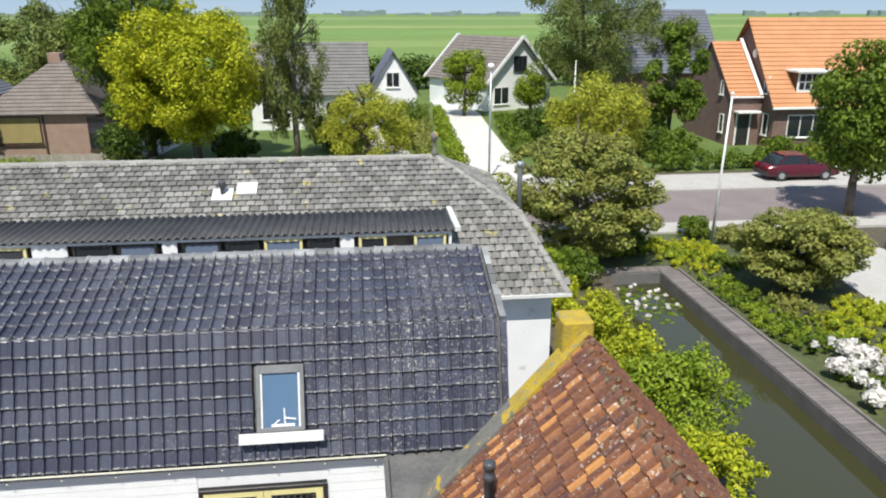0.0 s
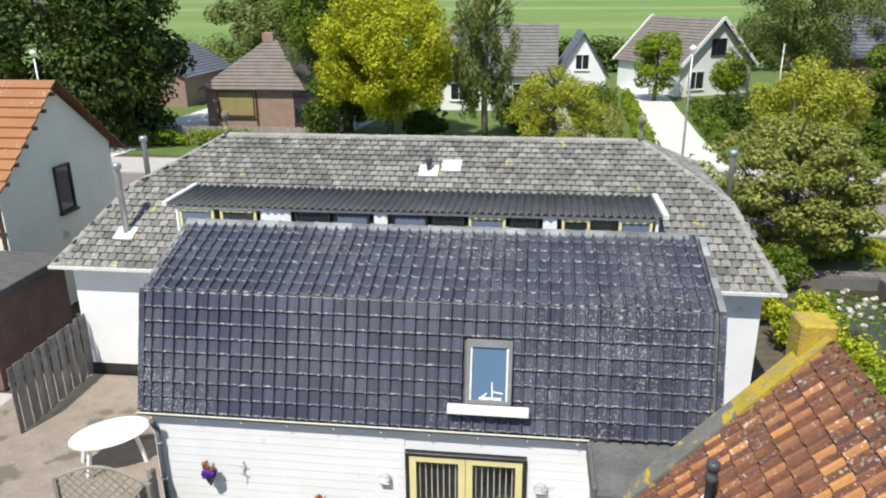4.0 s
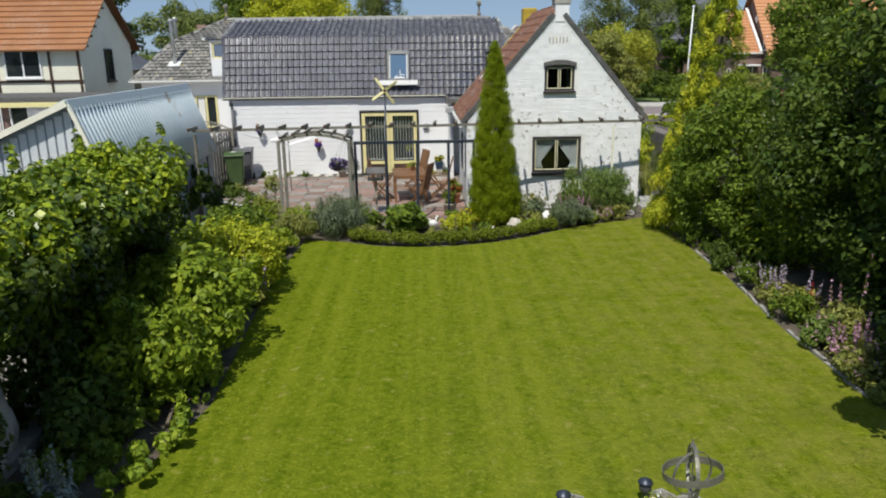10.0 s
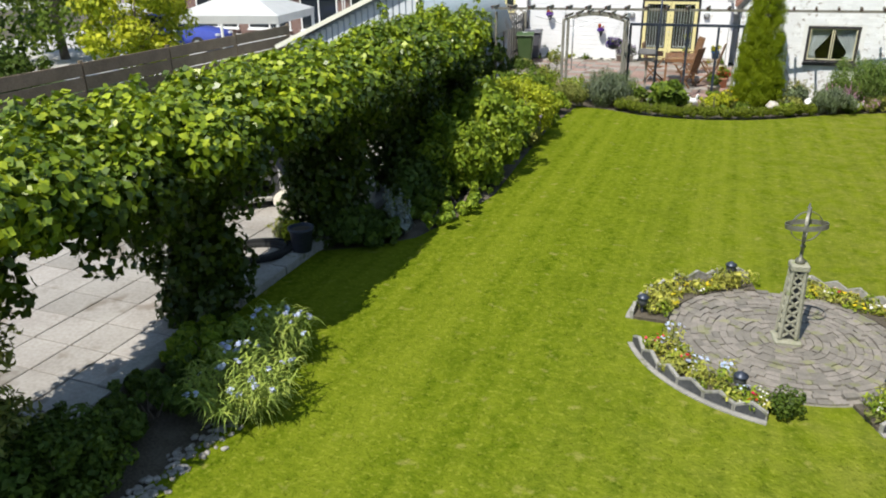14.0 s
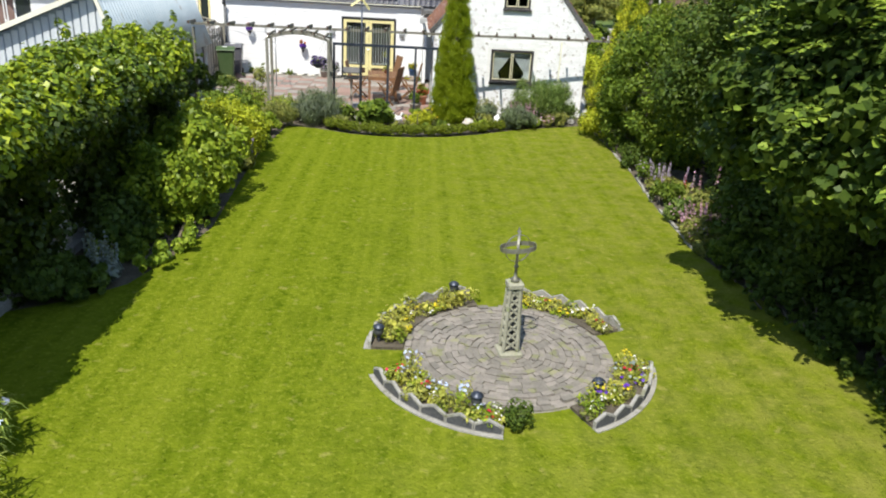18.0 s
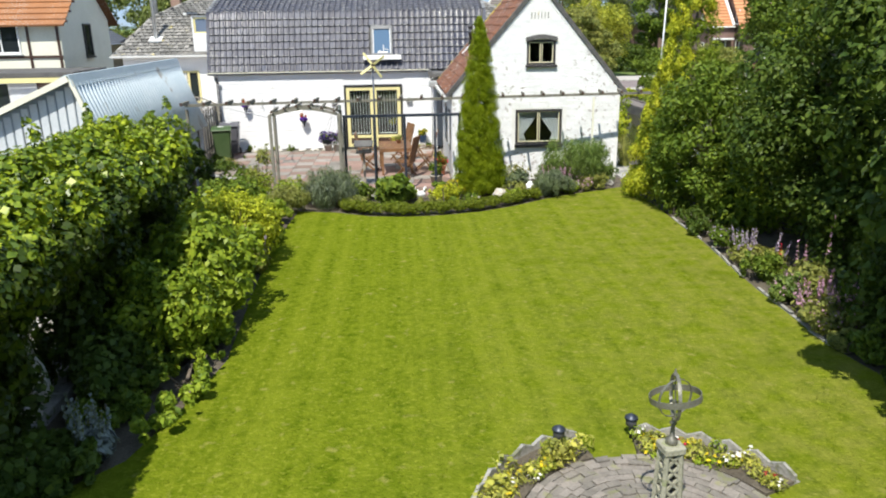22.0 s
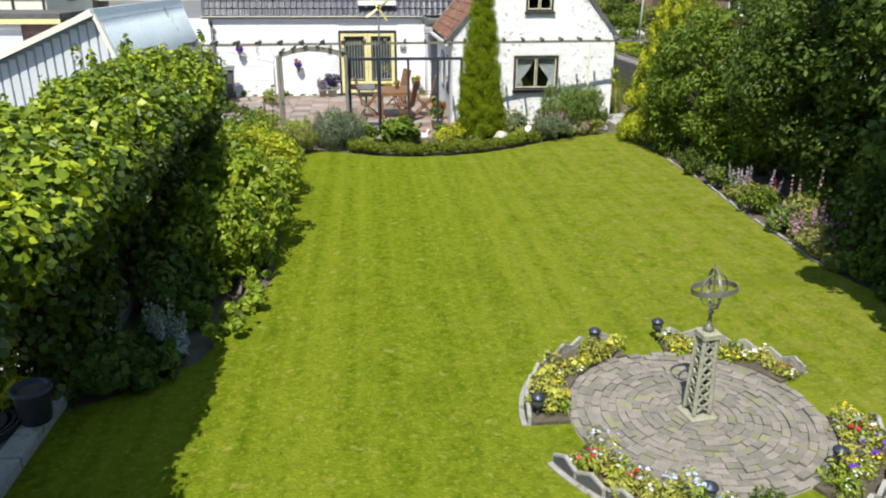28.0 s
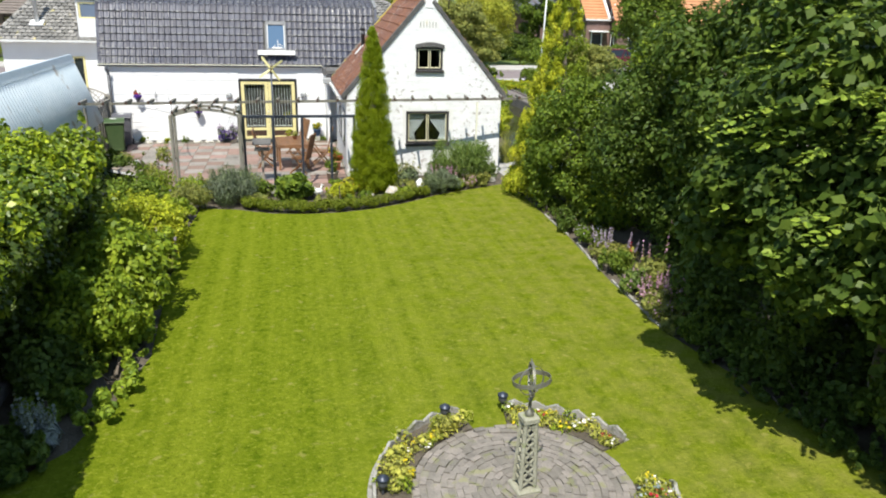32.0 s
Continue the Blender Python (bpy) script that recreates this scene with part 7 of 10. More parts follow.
for i in range(20):
    part("board", brd, None, fence2, at=pose(0.02 if i % 2 else -0.012, i * 0.148, rng.uniform(-0.03, 0.04)))
part("rail", bbox(-0.05, 0, 1.2, -0.012, 3.0, 1.28), M_OLDWOOD, fence2)
# arched lattice panel on the fence line
lat = thing("lattice_panel", "arched diamond lattice panel in a wooden frame", "trellis", pose(-8.45, 9.25, 0))
def arch_z(x):
    return 1.62 + 0.28 * math.sin(math.pi * x / 1.6)
bm = bmesh.new()
for i in range(16):
    beam(bm, (i * 0.1, 0, arch_z(i * 0.1)), (i * 0.1 + 0.1, 0, arch_z(i * 0.1 + 0.1)), 0.05, 0.04)
part("frame", bm, M_OLDWOOD, lat)
for i in range(-4, 11):
    for s in (1, -1):
        pts = []
        for k in range(41):
            x = k * 0.04
            z = 1.1 + s * (x - i * 0.16) * 1.0 + (0 if s == 1 else 0.16)
            if 1.1 <= z <= arch_z(x) - 0.02:
                pts.append((x, z))
        if len(pts) > 2:
            bm = bmesh.new()
            beam(bm, (pts[0][0], 0.006 * s, pts[0][1]), (pts[-1][0], 0.006 * s, pts[-1][1]), 0.01, 0.022)
            part("lath", bm, M_OLDWOOD, lat)
for x in (0.0, 1.6):
    part("post", bbox(x - 0.035, -0.035, 0, x + 0.035, 0.035, 1.66, 0.005), M_OLDWOOD, lat)
part("lower_board", bbox(0, -0.015, 0.05, 1.6, 0.015, 1.1), M_OLDWOOD, lat)

# white oval garden table beyond the fence
wt = thing("white_table", "white oval plastic garden table in the side yard", "table", pose(-9.2, 11.9, 0, 0, 0, 40))
bm = bmesh.new()
lathe(bm, [(0.62, 0.68), (0.66, 0.69), (0.66, 0.71), (0.62, 0.72)], 28)
bmesh.ops.scale(bm, vec=(1.15, 0.8, 1), verts=bm.verts[:])
part("tabletop", bm, M_PLASTICW, wt)
for sx, sy in ((-1, -1), (1, -1), (1, 1), (-1, 1)):
    bm = bmesh.new()
    beam(bm, (sx * 0.55, sy * 0.36, 0), (sx * 0.42, sy * 0.28, 0.69), 0.06, 0.06)
    part("leg", bm, M_PLASTICW, wt)
bm = bmesh.new()
poly(bm, [(-13, 9.9), (-7.2, 9.9), (-7.2, 15.3), (-13, 15.3)], -0.03, 0.02)
solid("side_yard", bm, M_YARD, "paved side yard of brownish slabs", "paving")

# rotary clothes dryer
dry = thing("rotary_dryer", "open rotary clothes dryer with grey arms", "clothes dryer", pose(-4.7, 7.2, 0.02))
bm = bmesh.new()
tube(bm, (0, 0, 0), (0, 0, 1.66), 0.022, seg=8)
part("pole", bm, M_STEEL, dry)
ends = []
for k in range(4):
    a = math.radians(10 + 90 * k)
    e = Vector((1.27 * math.cos(a), 1.27 * math.sin(a), 1.7))
    ends.append(e)
    bm = bmesh.new()
    tube(bm, (0, 0, 1.36), e, 0.013, 0.011, 6)
    part("arm", bm, M_STEEL, dry)
    bm = bmesh.new()
    tube(bm, (0, 0, 1.62), Vector((0, 0, 1.36)).lerp(e, 0.42), 0.006, seg=5)
    part("stay", bm, M_STEEL, dry)
for k in range(4):
    bm = bmesh.new()
    for f in (0.5, 0.75, 0.98):
        p, q = Vector((0, 0, 1.36)).lerp(ends[k], f), Vector((0, 0, 1.36)).lerp(ends[(k + 1) % 4], f)
        tube(bm, p, q, 0.002, seg=4)
    part("line", bm, M_PLASTICW, dry)

# anthracite metal frame
frm = thing("metal_frame", "anthracite tubular frame at the edge of the terrace", "frame", pose(0, 2.9, 0))
part("top_rail", bbox(-2.37, -0.03, 1.88, 0.5, 0.03, 1.95, 0.004), M_IRON, frm)
for x in (-2.34, -1.62, -0.88, -0.14, 0.46):
    part("post", bbox(x - 0.03, -0.03, 0, x + 0.03, 0.03, 1.88, 0.004), M_IRON, frm)

# pergola beam with short rafters, posts and an arch
perg = thing("pergola", "long mossy wooden pergola beam with short rafters", "pergola", pose(0, 0, 0))
def perg_y(x):
    return 2.86 + 0.09 * (x + 2.46)
bm = bmesh.new()
beam(bm, (-6.0, perg_y(-6.0), 2.29), (5.75, perg_y(5.75), 2.27), 0.05, 0.06)
part("beam", bm, M_GREENWOOD, perg)
x = -5.95
while x < 5.6:
    yb = perg_y(x) - 0.1
    bm = bmesh.new()
    beam(bm, (x - 0.02, yb - 0.23, 2.345), (x + 0.02, yb + 0.24, 2.35), 0.05, 0.07)
    rafter = part("rafter", bm, M_GREENWOOD, perg)
    bm = bmesh.new()
    beam(bm, (x - 0.0215, yb - 0.256, 2.345), (x - 0.0198, yb - 0.231, 2.345), 0.054, 0.074)
    part("end_cap", bm, M_BROWNP, rafter, "tarred dark end of the rafter")
    x += 0.5
for x in (-5.95, -2.42, 3.9):
    w = 0.022 if x > 3 else 0.03
    part("post", bbox(x - w, perg_y(x) - w, 0, x + w, perg_y(x) + w, 2.2, 0.004), M_CREAMW if x > -3 else M_GREENWOOD, perg)
arch = thing("rose_arch", "weathered wooden rose arch with a curved top", "arch", pose(0, 0, 0))
AX0, AX1, AY0, AY1 = -3.98, -2.4, 2.12, 2.72
for ax in (AX0, AX1):
    for ay in (AY0, AY1):
        part("post", bbox(ax - 0.033, ay - 0.033, 0, ax + 0.033, ay + 0.033, 2.08, 0.006), M_GREENWOOD, arch)
for ay in (AY0, AY1):
    bm = bmesh.new()
    rows = []
    for k in range(11):
        x, z = AX0 + (AX1 - AX0) * k / 10, 2.06 + 0.15 * math.sin(math.pi * k / 10)
        rows.append([bm.verts.new((x, ay + dy, z + dz)) for dy, dz in ((-0.022, -0.032), (0.022, -0.032), (0.022, 0.032), (-0.022, 0.032))])
    for p, q in zip(rows, rows[1:]):
        for i in range(4):
            bm.faces.new((p[i], p[(i + 1) % 4], q[(i + 1) % 4], q[i]))
    bm.faces.new(rows[0])
    bm.faces.new(rows[-1][::-1])
    part("curved_rail", bm, M_GREENWOOD, arch)
for i in range(6):
    x = AX0 + 0.08 + (AX1 - AX0 - 0.16) * i / 5
    z = 2.14 + 0.15 * math.sin(math.pi * (x - AX0) / (AX1 - AX0))
    bm = bmesh.new()
    beam(bm, (x, AY0 - 0.16, z), (x, AY1 + 0.16, z), 0.045, 0.05)
    rafter = part("rafter", bm, M_GREENWOOD, arch)
    bm = bmesh.new()
    beam(bm, (x, AY0 - 0.19, z), (x, AY0 - 0.161, z), 0.05, 0.055)
    part("end_cap", bm, M_BROWNP, rafter, "tarred dark end of the rafter")

# yellow toy windmill on a pole
wm = thing("garden_windmill", "yellow four-bladed garden windmill on a dark pole", "windmill", pose(-1.59, 2.74, 0))
bm = bmesh.new()
tube(bm, (0, 0, 0), (0, 0, 3.1), 0.022, seg=8)
part("pole", bm, M_IRON, wm)
part("hub", bbox(-0.06, -0.05, 3.05, 0.06, 0.08, 3.2, 0.01), M_BROWNP, wm)
for k in range(4):
    part("blade", bbox(0.03, -0.008, -0.028, 0.35, 0.003, 0.028, 0.003), M_CREAM, wm, at=pose(0, -0.06, 3.12, 0, 0, 0) @ Matrix.Rotation(math.radians(-36 + 90 * k), 4, "Y") @ pose(0, 0, 0, 22))
part("tail", bbox(-0.006, 0.08, 3.06, 0.006, 0.4, 3.2, 0.002), M_CREAM, wm)
# bird table behind the frame
bt = thing("bird_table", "small weathered bird table with a grey roof", "bird table", pose(-1.95, 3.85, 0.02))
part("post", bbox(-0.03, -0.03, 0, 0.03, 0.03, 0.85, 0.004), M_OLDWOOD, bt)
part("tray", bbox(-0.2, -0.16, 0.85, 0.2, 0.16, 0.89, 0.006), M_OLDWOOD, bt)
bm = bmesh.new()
prism(bm, [(-0.2, 1.02), (0, 1.14), (0.2, 1.02), (0.2, 1.05), (0, 1.17), (-0.2, 1.05)], -0.24, 0.24)
part("roof", bm, M_DARKV, bt)
for sx in (-0.17, 0.17):
    part("upright", bbox(sx - 0.012, -0.012, 0.89, sx + 0.012, 0.012, 1.1), M_OLDWOOD, bt)

# ---- barn wing: doors, boards, gutter, lamps, baskets, skylight ----
for i in range(16):
    z = 0.04 + i * 0.155
    for x0, x1 in ((BX0, -2.84), (-0.89, 0.3)):
        z1 = min(z + 0.153, 2.5)
        if z1 - z < 0.05:
            continue
        bm = bmesh.new()
        prism(bm, [(9.97, z), (9.950, z + 0.004), (9.9535, z1), (9.97, z1)], x0, x1)
        part("board", bm, M_WHITE, barn)
bm = bmesh.new()
box(bm, BX0, 9.93, 2.5, 0.3, 9.97, 2.6)
part("fascia", bm, M_WHITE, barn)
bm = bmesh.new()
prof = [(9.825, 2.53), (9.825, 2.59), (9.835, 2.59), (9.842, 2.545), (9.88, 2.525), (9.916, 2.545), (9.923, 2.59), (9.932, 2.59), (9.932, 2.53), (9.88, 2.505)]
prism(bm, prof, -7.22, 0.02)
gut = thing("rain_gutter", "dark half-round gutter with a cream lip along the barn eaves", "gutter", kind="structure")
part("trough", bm, M_PIPEB, gut)
part("front_lip", bbox(-7.22, 9.815, 2.566, 0.02, 9.825, 2.594, 0.002), M_CREAMW, gut, "cream front lip")
for i in range(10):
    part("bracket", bbox(-7.0 + i * 0.76, 9.825, 2.485, -6.975 + i * 0.76, 9.95, 2.49), M_CREAMW, gut)
def downpipe(x, y, z1, label, m):
    ob = thing("downpipe", label, "drainpipe", kind="structure")
    b = bmesh.new()
    tube(b, (x, y, 0), (x, y, z1 - 0.25), 0.045, seg=10)
    tube(b, (x, y, z1 - 0.25), (x, y - 0.14, z1 - 0.02), 0.045, seg=10)
    part("pipe", b, m, ob)
    for z in (0.5, 1.3, 2.0):
        b = bmesh.new()
        tube(b, (x, y, z), (x, y, z + 0.03), 0.055, seg=10)
        part("clip", b, M_GUTTER, ob)
downpipe(-6.93, 9.86, 2.52, "dark grey downpipe at the barn corner", M_PIPEB)
downpipe(0.12, 9.86, 2.5, "grey downpipe between barn and cottage", M_GUTTER)

# garden doors
DX0, DX1, DZ1 = -2.83, -0.9, 2.1
door = thing("garden_doors", "cream-yellow glazed double doors with hanging blinds", "door", kind="structure")
for a in ((DX0, 9.9, 0.0, DX0 + 0.06, 10.06, DZ1), (DX1 - 0.06, 9.9, 0.0, DX1, 10.06, DZ1), (DX0 + 0.06, 9.9, DZ1 - 0.06, DX1 - 0.06, 10.06, DZ1), (DX0 + 0.06, 9.9, 0.0, DX1 - 0.06, 10.06, 0.06)):
    part("door_frame", bbox(*a, 0.004), M_BLACKP, door)
DM = (DX0 + DX1) / 2
for lx0, lx1 in ((DX0 + 0.065, DM - 0.004), (DM + 0.004, DX1 - 0.065)):
    leaf = part("leaf", bbox(lx0, 9.91, 0.065, lx0 + 0.11, 9.955, DZ1 - 0.065, 0.004), M_CREAM, door)
    for a in ((lx1 - 0.11, 9.91, 0.065, lx1, 9.955, DZ1 - 0.065), (lx0 + 0.11, 9.912, DZ1 - 0.165, lx1 - 0.11, 9.953, DZ1 - 0.065), (lx0 + 0.11, 9.912, 0.065, lx1 - 0.11, 9.953, 0.17), (lx0 + 0.11, 9.912, 0.36, lx1 - 0.11, 9.953, 0.46)):
        part("stile", bbox(*a, 0.003), M_CREAM, leaf)
    part("bottom_panel", bbox(lx0 + 0.11, 9.93, 0.17, lx1 - 0.11, 9.945, 0.36), M_BROWNP, leaf)
    g0, g1 = lx0 + 0.11, lx1 - 0.11
    for a in ((g0, 9.915, 0.46, g0 + 0.025, 9.95, DZ1 - 0.165), (g1 - 0.025, 9.915, 0.46, g1, 9.95, DZ1 - 0.165), (g0 + 0.025, 9.915, 0.46, g1 - 0.025, 9.95, 0.485), (g0 + 0.025, 9.915, DZ1 - 0.19, g1 - 0.025, 9.95, DZ1 - 0.165)):
        part("glazing_bead", bbox(*a), M_BLACKP, leaf)
    p = part("pane", bbox(g0 + 0.02, 9.934, 0.48, g1 - 0.02, 9.94, DZ1 - 0.18), M_GLASS, leaf)
    p.visible_shadow = False
    n = 7
    for i in range(n):
        x = g0 + 0.05 + (g1 - g0 - 0.1) * i / (n - 1)
        part("blind_slat", bbox(x - 0.009, 9.985, 0.52, x + 0.009, 9.99, DZ1 - 0.18), M_BLIND, leaf)
    part("blind_weight", bbox(g0 + 0.03, 9.98, 0.5, g1 - 0.03, 10.0, 0.525), M_BLIND, leaf)
bm = bmesh.new()
tube(bm, (DM - 0.06, 9.91, 1.02), (DM - 0.06, 9.86, 1.02), 0.012, seg=6)
tube(bm, (DM - 0.06, 9.865, 1.02), (DM + 0.05, 9.865, 1.02), 0.011, seg=6)
part("handle", bm, M_STEEL, door, "bright metal door handle")
part("threshold", bbox(DX0 - 0.02, 9.82, -0.02, DX1 + 0.02, 9.97, 0.05, 0.005), M_BLACKP, door)
# room behind the doors; its dimness is partly in the dark wall colour
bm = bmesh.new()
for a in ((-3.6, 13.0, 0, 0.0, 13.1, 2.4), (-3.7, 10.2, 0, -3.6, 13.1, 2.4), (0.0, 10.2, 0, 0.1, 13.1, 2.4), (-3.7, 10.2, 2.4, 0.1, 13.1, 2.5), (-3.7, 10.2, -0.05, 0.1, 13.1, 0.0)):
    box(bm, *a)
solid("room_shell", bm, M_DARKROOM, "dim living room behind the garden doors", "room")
pot("window_plant", "yellow-flowered pot plant inside the garden doors", -1.25, 10.5, 0.12, 0.7, M_POTDARK, L_GREEN, F_YELLOW, z=0.0, seed=201)

# round wall lamps
wl0 = thing("wall_lamp", "round grey bulkhead lamp on the white wall", "lamp", pose(-3.17, 9.94, 1.56), group="lamps beside the garden doors")
bm = bmesh.new()
lathe(bm, [(0.1, 0), (0.11, 0.03), (0.1, 0.06), (0.06, 0.085), (0.01, 0.09)], 20)
bmesh.ops.rotate(bm, verts=bm.verts[:], cent=(0, 0, 0), matrix=Matrix.Rotation(math.pi / 2, 3, "X"))
part("housing", bm, M_GUTTER, wl0)
for z in (-0.035, 0.0, 0.035):
    part("louvre", bbox(-0.09, -0.1, z - 0.006, 0.09, -0.06, z + 0.006, 0.003), M_STEEL, wl0)
copy_thing(wl0, pose(-0.67, 9.94, 1.58))

# hanging baskets
def basket(x, z, seed):
    ob = thing("hanging_basket", "dark cone basket of violet and red flowers on the wall", "hanging basket", pose(x, 9.9, z), group="baskets on the barn wall")
    b = bmesh.new()
    lathe(b, [(0.015, -0.2), (0.1, 0.0), (0.11, 0.02), (0.09, 0.02)], 14, (0, -0.12, 0))
    part("cone", b, M_POTDARK, ob)
    b = bmesh.new()
    tube(b, (0, 0.04, 0.12), (0, -0.02, 0.02), 0.008, seg=6)
    part("hook", b, M_IRON, ob)
    cl = [(0, -0.13, 0.05, 0.13, 0.11, 0.07)]
    part("violet_flower", leaves("basket_violet", cl, 190, 0.06, F_PURPLE, wide=0.9), F_PURPLE, ob)
    cl = [(-0.06, -0.1, 0.17, 0.06, 0.05, 0.09), (0.05, -0.12, 0.13, 0.05, 0.05, 0.05)]
    part("red_flower", leaves("basket_red", cl, 60, 0.045, F_RED, wide=0.9), F_RED, ob)
    part("foliage", leaves("basket_leaf", cl, 70, 0.05, L_OLIVE), L_OLIVE, ob)
basket(-6.08, 1.5, 1)
basket(-4.2, 1.0, 2)
liz = thing("wall_lizard", "thin grey metal lizard ornament on the wall", "ornament", pose(-5.55, 9.94, 1.5))
bm = bmesh.new()
pts = [(0, -0.012, 0.2), (0.03, -0.012, 0.1), (-0.01, -0.012, 0.0), (0.04, -0.012, -0.1), (0.02, -0.012, -0.24)]
for p, q, r in zip(pts, pts[1:], (0.014, 0.018, 0.014, 0.007)):
    tube(bm, p, q, r, r * 0.8, 6)
for z in (0.08, -0.07):
    tube(bm, (-0.07, -0.01, z + 0.03), (0.1, -0.01, z - 0.02), 0.005, seg=5)
tube(bm, (0, 0.03, 0), (0, -0.012, 0), 0.006, seg=5)
part("figure", bm, M_GUTTER, liz)

# roof window in the steep slope
slope = math.degrees(math.atan2(4.42 - 2.56, 10.46 - 9.76))
sw = thing("roof_window", "small roof window with a grey frame and white lead sill", "window", pose(-1.52, 9.99, 3.12, slope - 90) @ pose(0, -0.02, 0))
sw.matrix_basis = pose(-1.52, 9.90, 3.06, 90 - slope)
sw.matrix_basis = Matrix.Translation((-1.52, 9.905, 3.06)) @ Matrix.Rotation(-math.radians(90 - slope), 4, "X")
for a in ((-0.35, -0.07, 0, -0.29, 0.06, 0.98), (0.29, -0.07, 0, 0.35, 0.06, 0.98), (-0.29, -0.07, 0.86, 0.29, 0.06, 0.98), (-0.29, -0.07, 0, 0.29, 0.06, 0.06)):
    part("frame", bbox(*a, 0.006), M_ALU, sw)
for a in ((-0.29, -0.06, 0.06, -0.26, 0.0, 0.86), (0.26, -0.06, 0.06, 0.29, 0.0, 0.86)):
    part("sash", bbox(*a), M_LEAD, sw)
# reflected sky is painted into the pane as a blue tint
part("pane", bbox(-0.26, -0.035, 0.06, 0.26, -0.025, 0.86), glassmat("roof_window_pane", (0.10, 0.17, 0.27), 0.03), sw)
part("lead_apron", bbox(-0.62, -0.075, -0.17, 0.62, -0.03, -0.01, 0.008), M_LEAD, sw, "white lead apron under the window")
fig = part("window_ornament", bbox(-0.14, -0.05, 0.07, 0.2, -0.04, 0.11), M_PLASTICW, sw, "white model boat behind the glass")
for a, c in (((0.06, -0.045, 0.1), (0.05, -0.045, 0.34)), ((0.04, -0.045, 0.2), (0.22, -0.045, 0.17)), ((-0.1, -0.045, 0.11), (-0.02, -0.045, 0.17))):
    bm = bmesh.new()
    tube(bm, a, c, 0.012, seg=6)
    part("mast", bm, M_PLASTICW, fig)

# flat roof link and its gutter between barn and cottage
bm = bmesh.new()
prism(bm, [(0.05, 2.42), (2.4, 2.46), (2.4, 2.56), (0.05, 2.52)], 8.6, 9.95, 1)
link = thing("flat_roof_link", "grey bitumen flat roof between barn and cottage", "roof", kind="structure")
part("deck", bm, M_BITUMEN, link)
part("edge_trim", bbox(-0.02, 8.66, 2.36, 0.05, 9.75, 2.6, 0.01), M_BITUMEN, link)
bm = bmesh.new()
box(bm, 0.1, 9.0, 0, 0.2, 9.95, 2.42)
part("wall", bm, M_WHITE, link)
part("hopper", bbox(-0.05, 8.45, 2.12, 0.22, 8.75, 2.3, 0.02), M_GUTTER, link)

# ---- cottage: windows, coping, chimneys ----
def cottage_window(x0, x1, z0, z1, label, arched=False, curtains=False):
    ob = thing("cottage_window", label, "window", kind="structure")
    y = CY0 + 0.03
    fw = 0.05
    for a in ((x0, y, z0, x0 + fw, y + 0.09, z1), (x1 - fw, y, z0, x1, y + 0.09, z1), (x0 + fw, y, z1 - fw, x1 - fw, y + 0.09, z1), (x0 + fw, y, z0, x1 - fw, y + 0.09, z0 + fw)):
        part("frame", bbox(*a, 0.004), M_DKFRAME, ob)
    xm = (x0 + x1) / 2
    for s0, s1 in ((x0 + fw + 0.003, xm - 0.012), (xm + 0.012, x1 - fw - 0.003)):
        w = 0.022
        b = bmesh.new()
        for a in ((s0, y + 0.02, z0 + fw, s0 + w, y + 0.06, z1 - fw), (s1 - w, y + 0.02, z0 + fw, s1, y + 0.06, z1 - fw), (s0 + w, y + 0.02, z0 + fw, s1 - w, y + 0.06, z0 + fw + w), (s0 + w, y + 0.02, z1 - fw - w, s1 - w, y + 0.06, z1 - fw)):
            box(b, *a)
        sash = part("sash", b, M_CREAMP, ob)
        p = part("pane", bbox(s0 + w, y + 0.038, z0 + fw + w, s1 - w, y + 0.043, z1 - fw - w), M_GLASS, sash)
        p.visible_shadow = False
    part("mullion", bbox(xm - 0.012, y + 0.01, z0 + fw, xm + 0.012, y + 0.07, z1 - fw), M_DKFRAME, ob)
    part("sill", bbox(x0 - 0.04, CY0 - 0.06, z0 - (0.09 if curtains else 0.06), x1 + 0.04, CY0 + 0.05, z0 - 0.002, 0.008), M_DKFRAME, ob)
    if curtains:
        for side in (-1, 1):
            n, b = 14, bmesh.new()
            rows = []
            for k in range(9):
                f = k / 8
                z = z1 - fw - 0.02 - f * (z1 - z0 - 2 * fw - 0.04)
                wide = 0.53 - 0.36 * min(f * 1.35, 1.0) ** 1.3 + 0.06 * max(0.0, f - 0.75) * 4
                xe = x0 + 0.05 if side < 0 else x1 - 0.05
                rows.append([b.verts.new((xe - side * wide * i / n, y + 0.11 + 0.012 * math.sin(i * 2.1), z)) for i in range(n + 1)])
            for r0, r1 in zip(rows, rows[1:]):
                for i in range(n):
                    b.faces.new((r0[i], r0[i + 1], r1[i + 1], r1[i])).smooth = True
            bmesh.ops.solidify(b, geom=b.faces[:], thickness=0.004)
            part("curtain", b, M_CURTAIN, ob, "white gathered net curtain")
    if arched:
        b = bmesh.new()
        n = 12
        lo, hi = [], []
        for i in range(n + 1):
            x = x0 - 0.04 + (x1 - x0 + 0.08) * i / n
            arc = 0.07 * math.sin(math.pi * i / n)
            lo.append((x, z1 - 0.03 + arc * 0.9))
            hi.append((x, z1 + 0.07 + arc))
        prism(b, lo + hi[::-1], CY0 - 0.03, CY0 + 0.06, 1)
        part("arch_lintel", b, M_DARKV, ob)
    return ob
cottage_window(2.05, 3.25, 0.95, 1.83, "two-light cottage window with white curtains", curtains=True)
cottage_window(2.31, 3.04, 2.98, 3.59, "small arched attic window in the gable", arched=True)
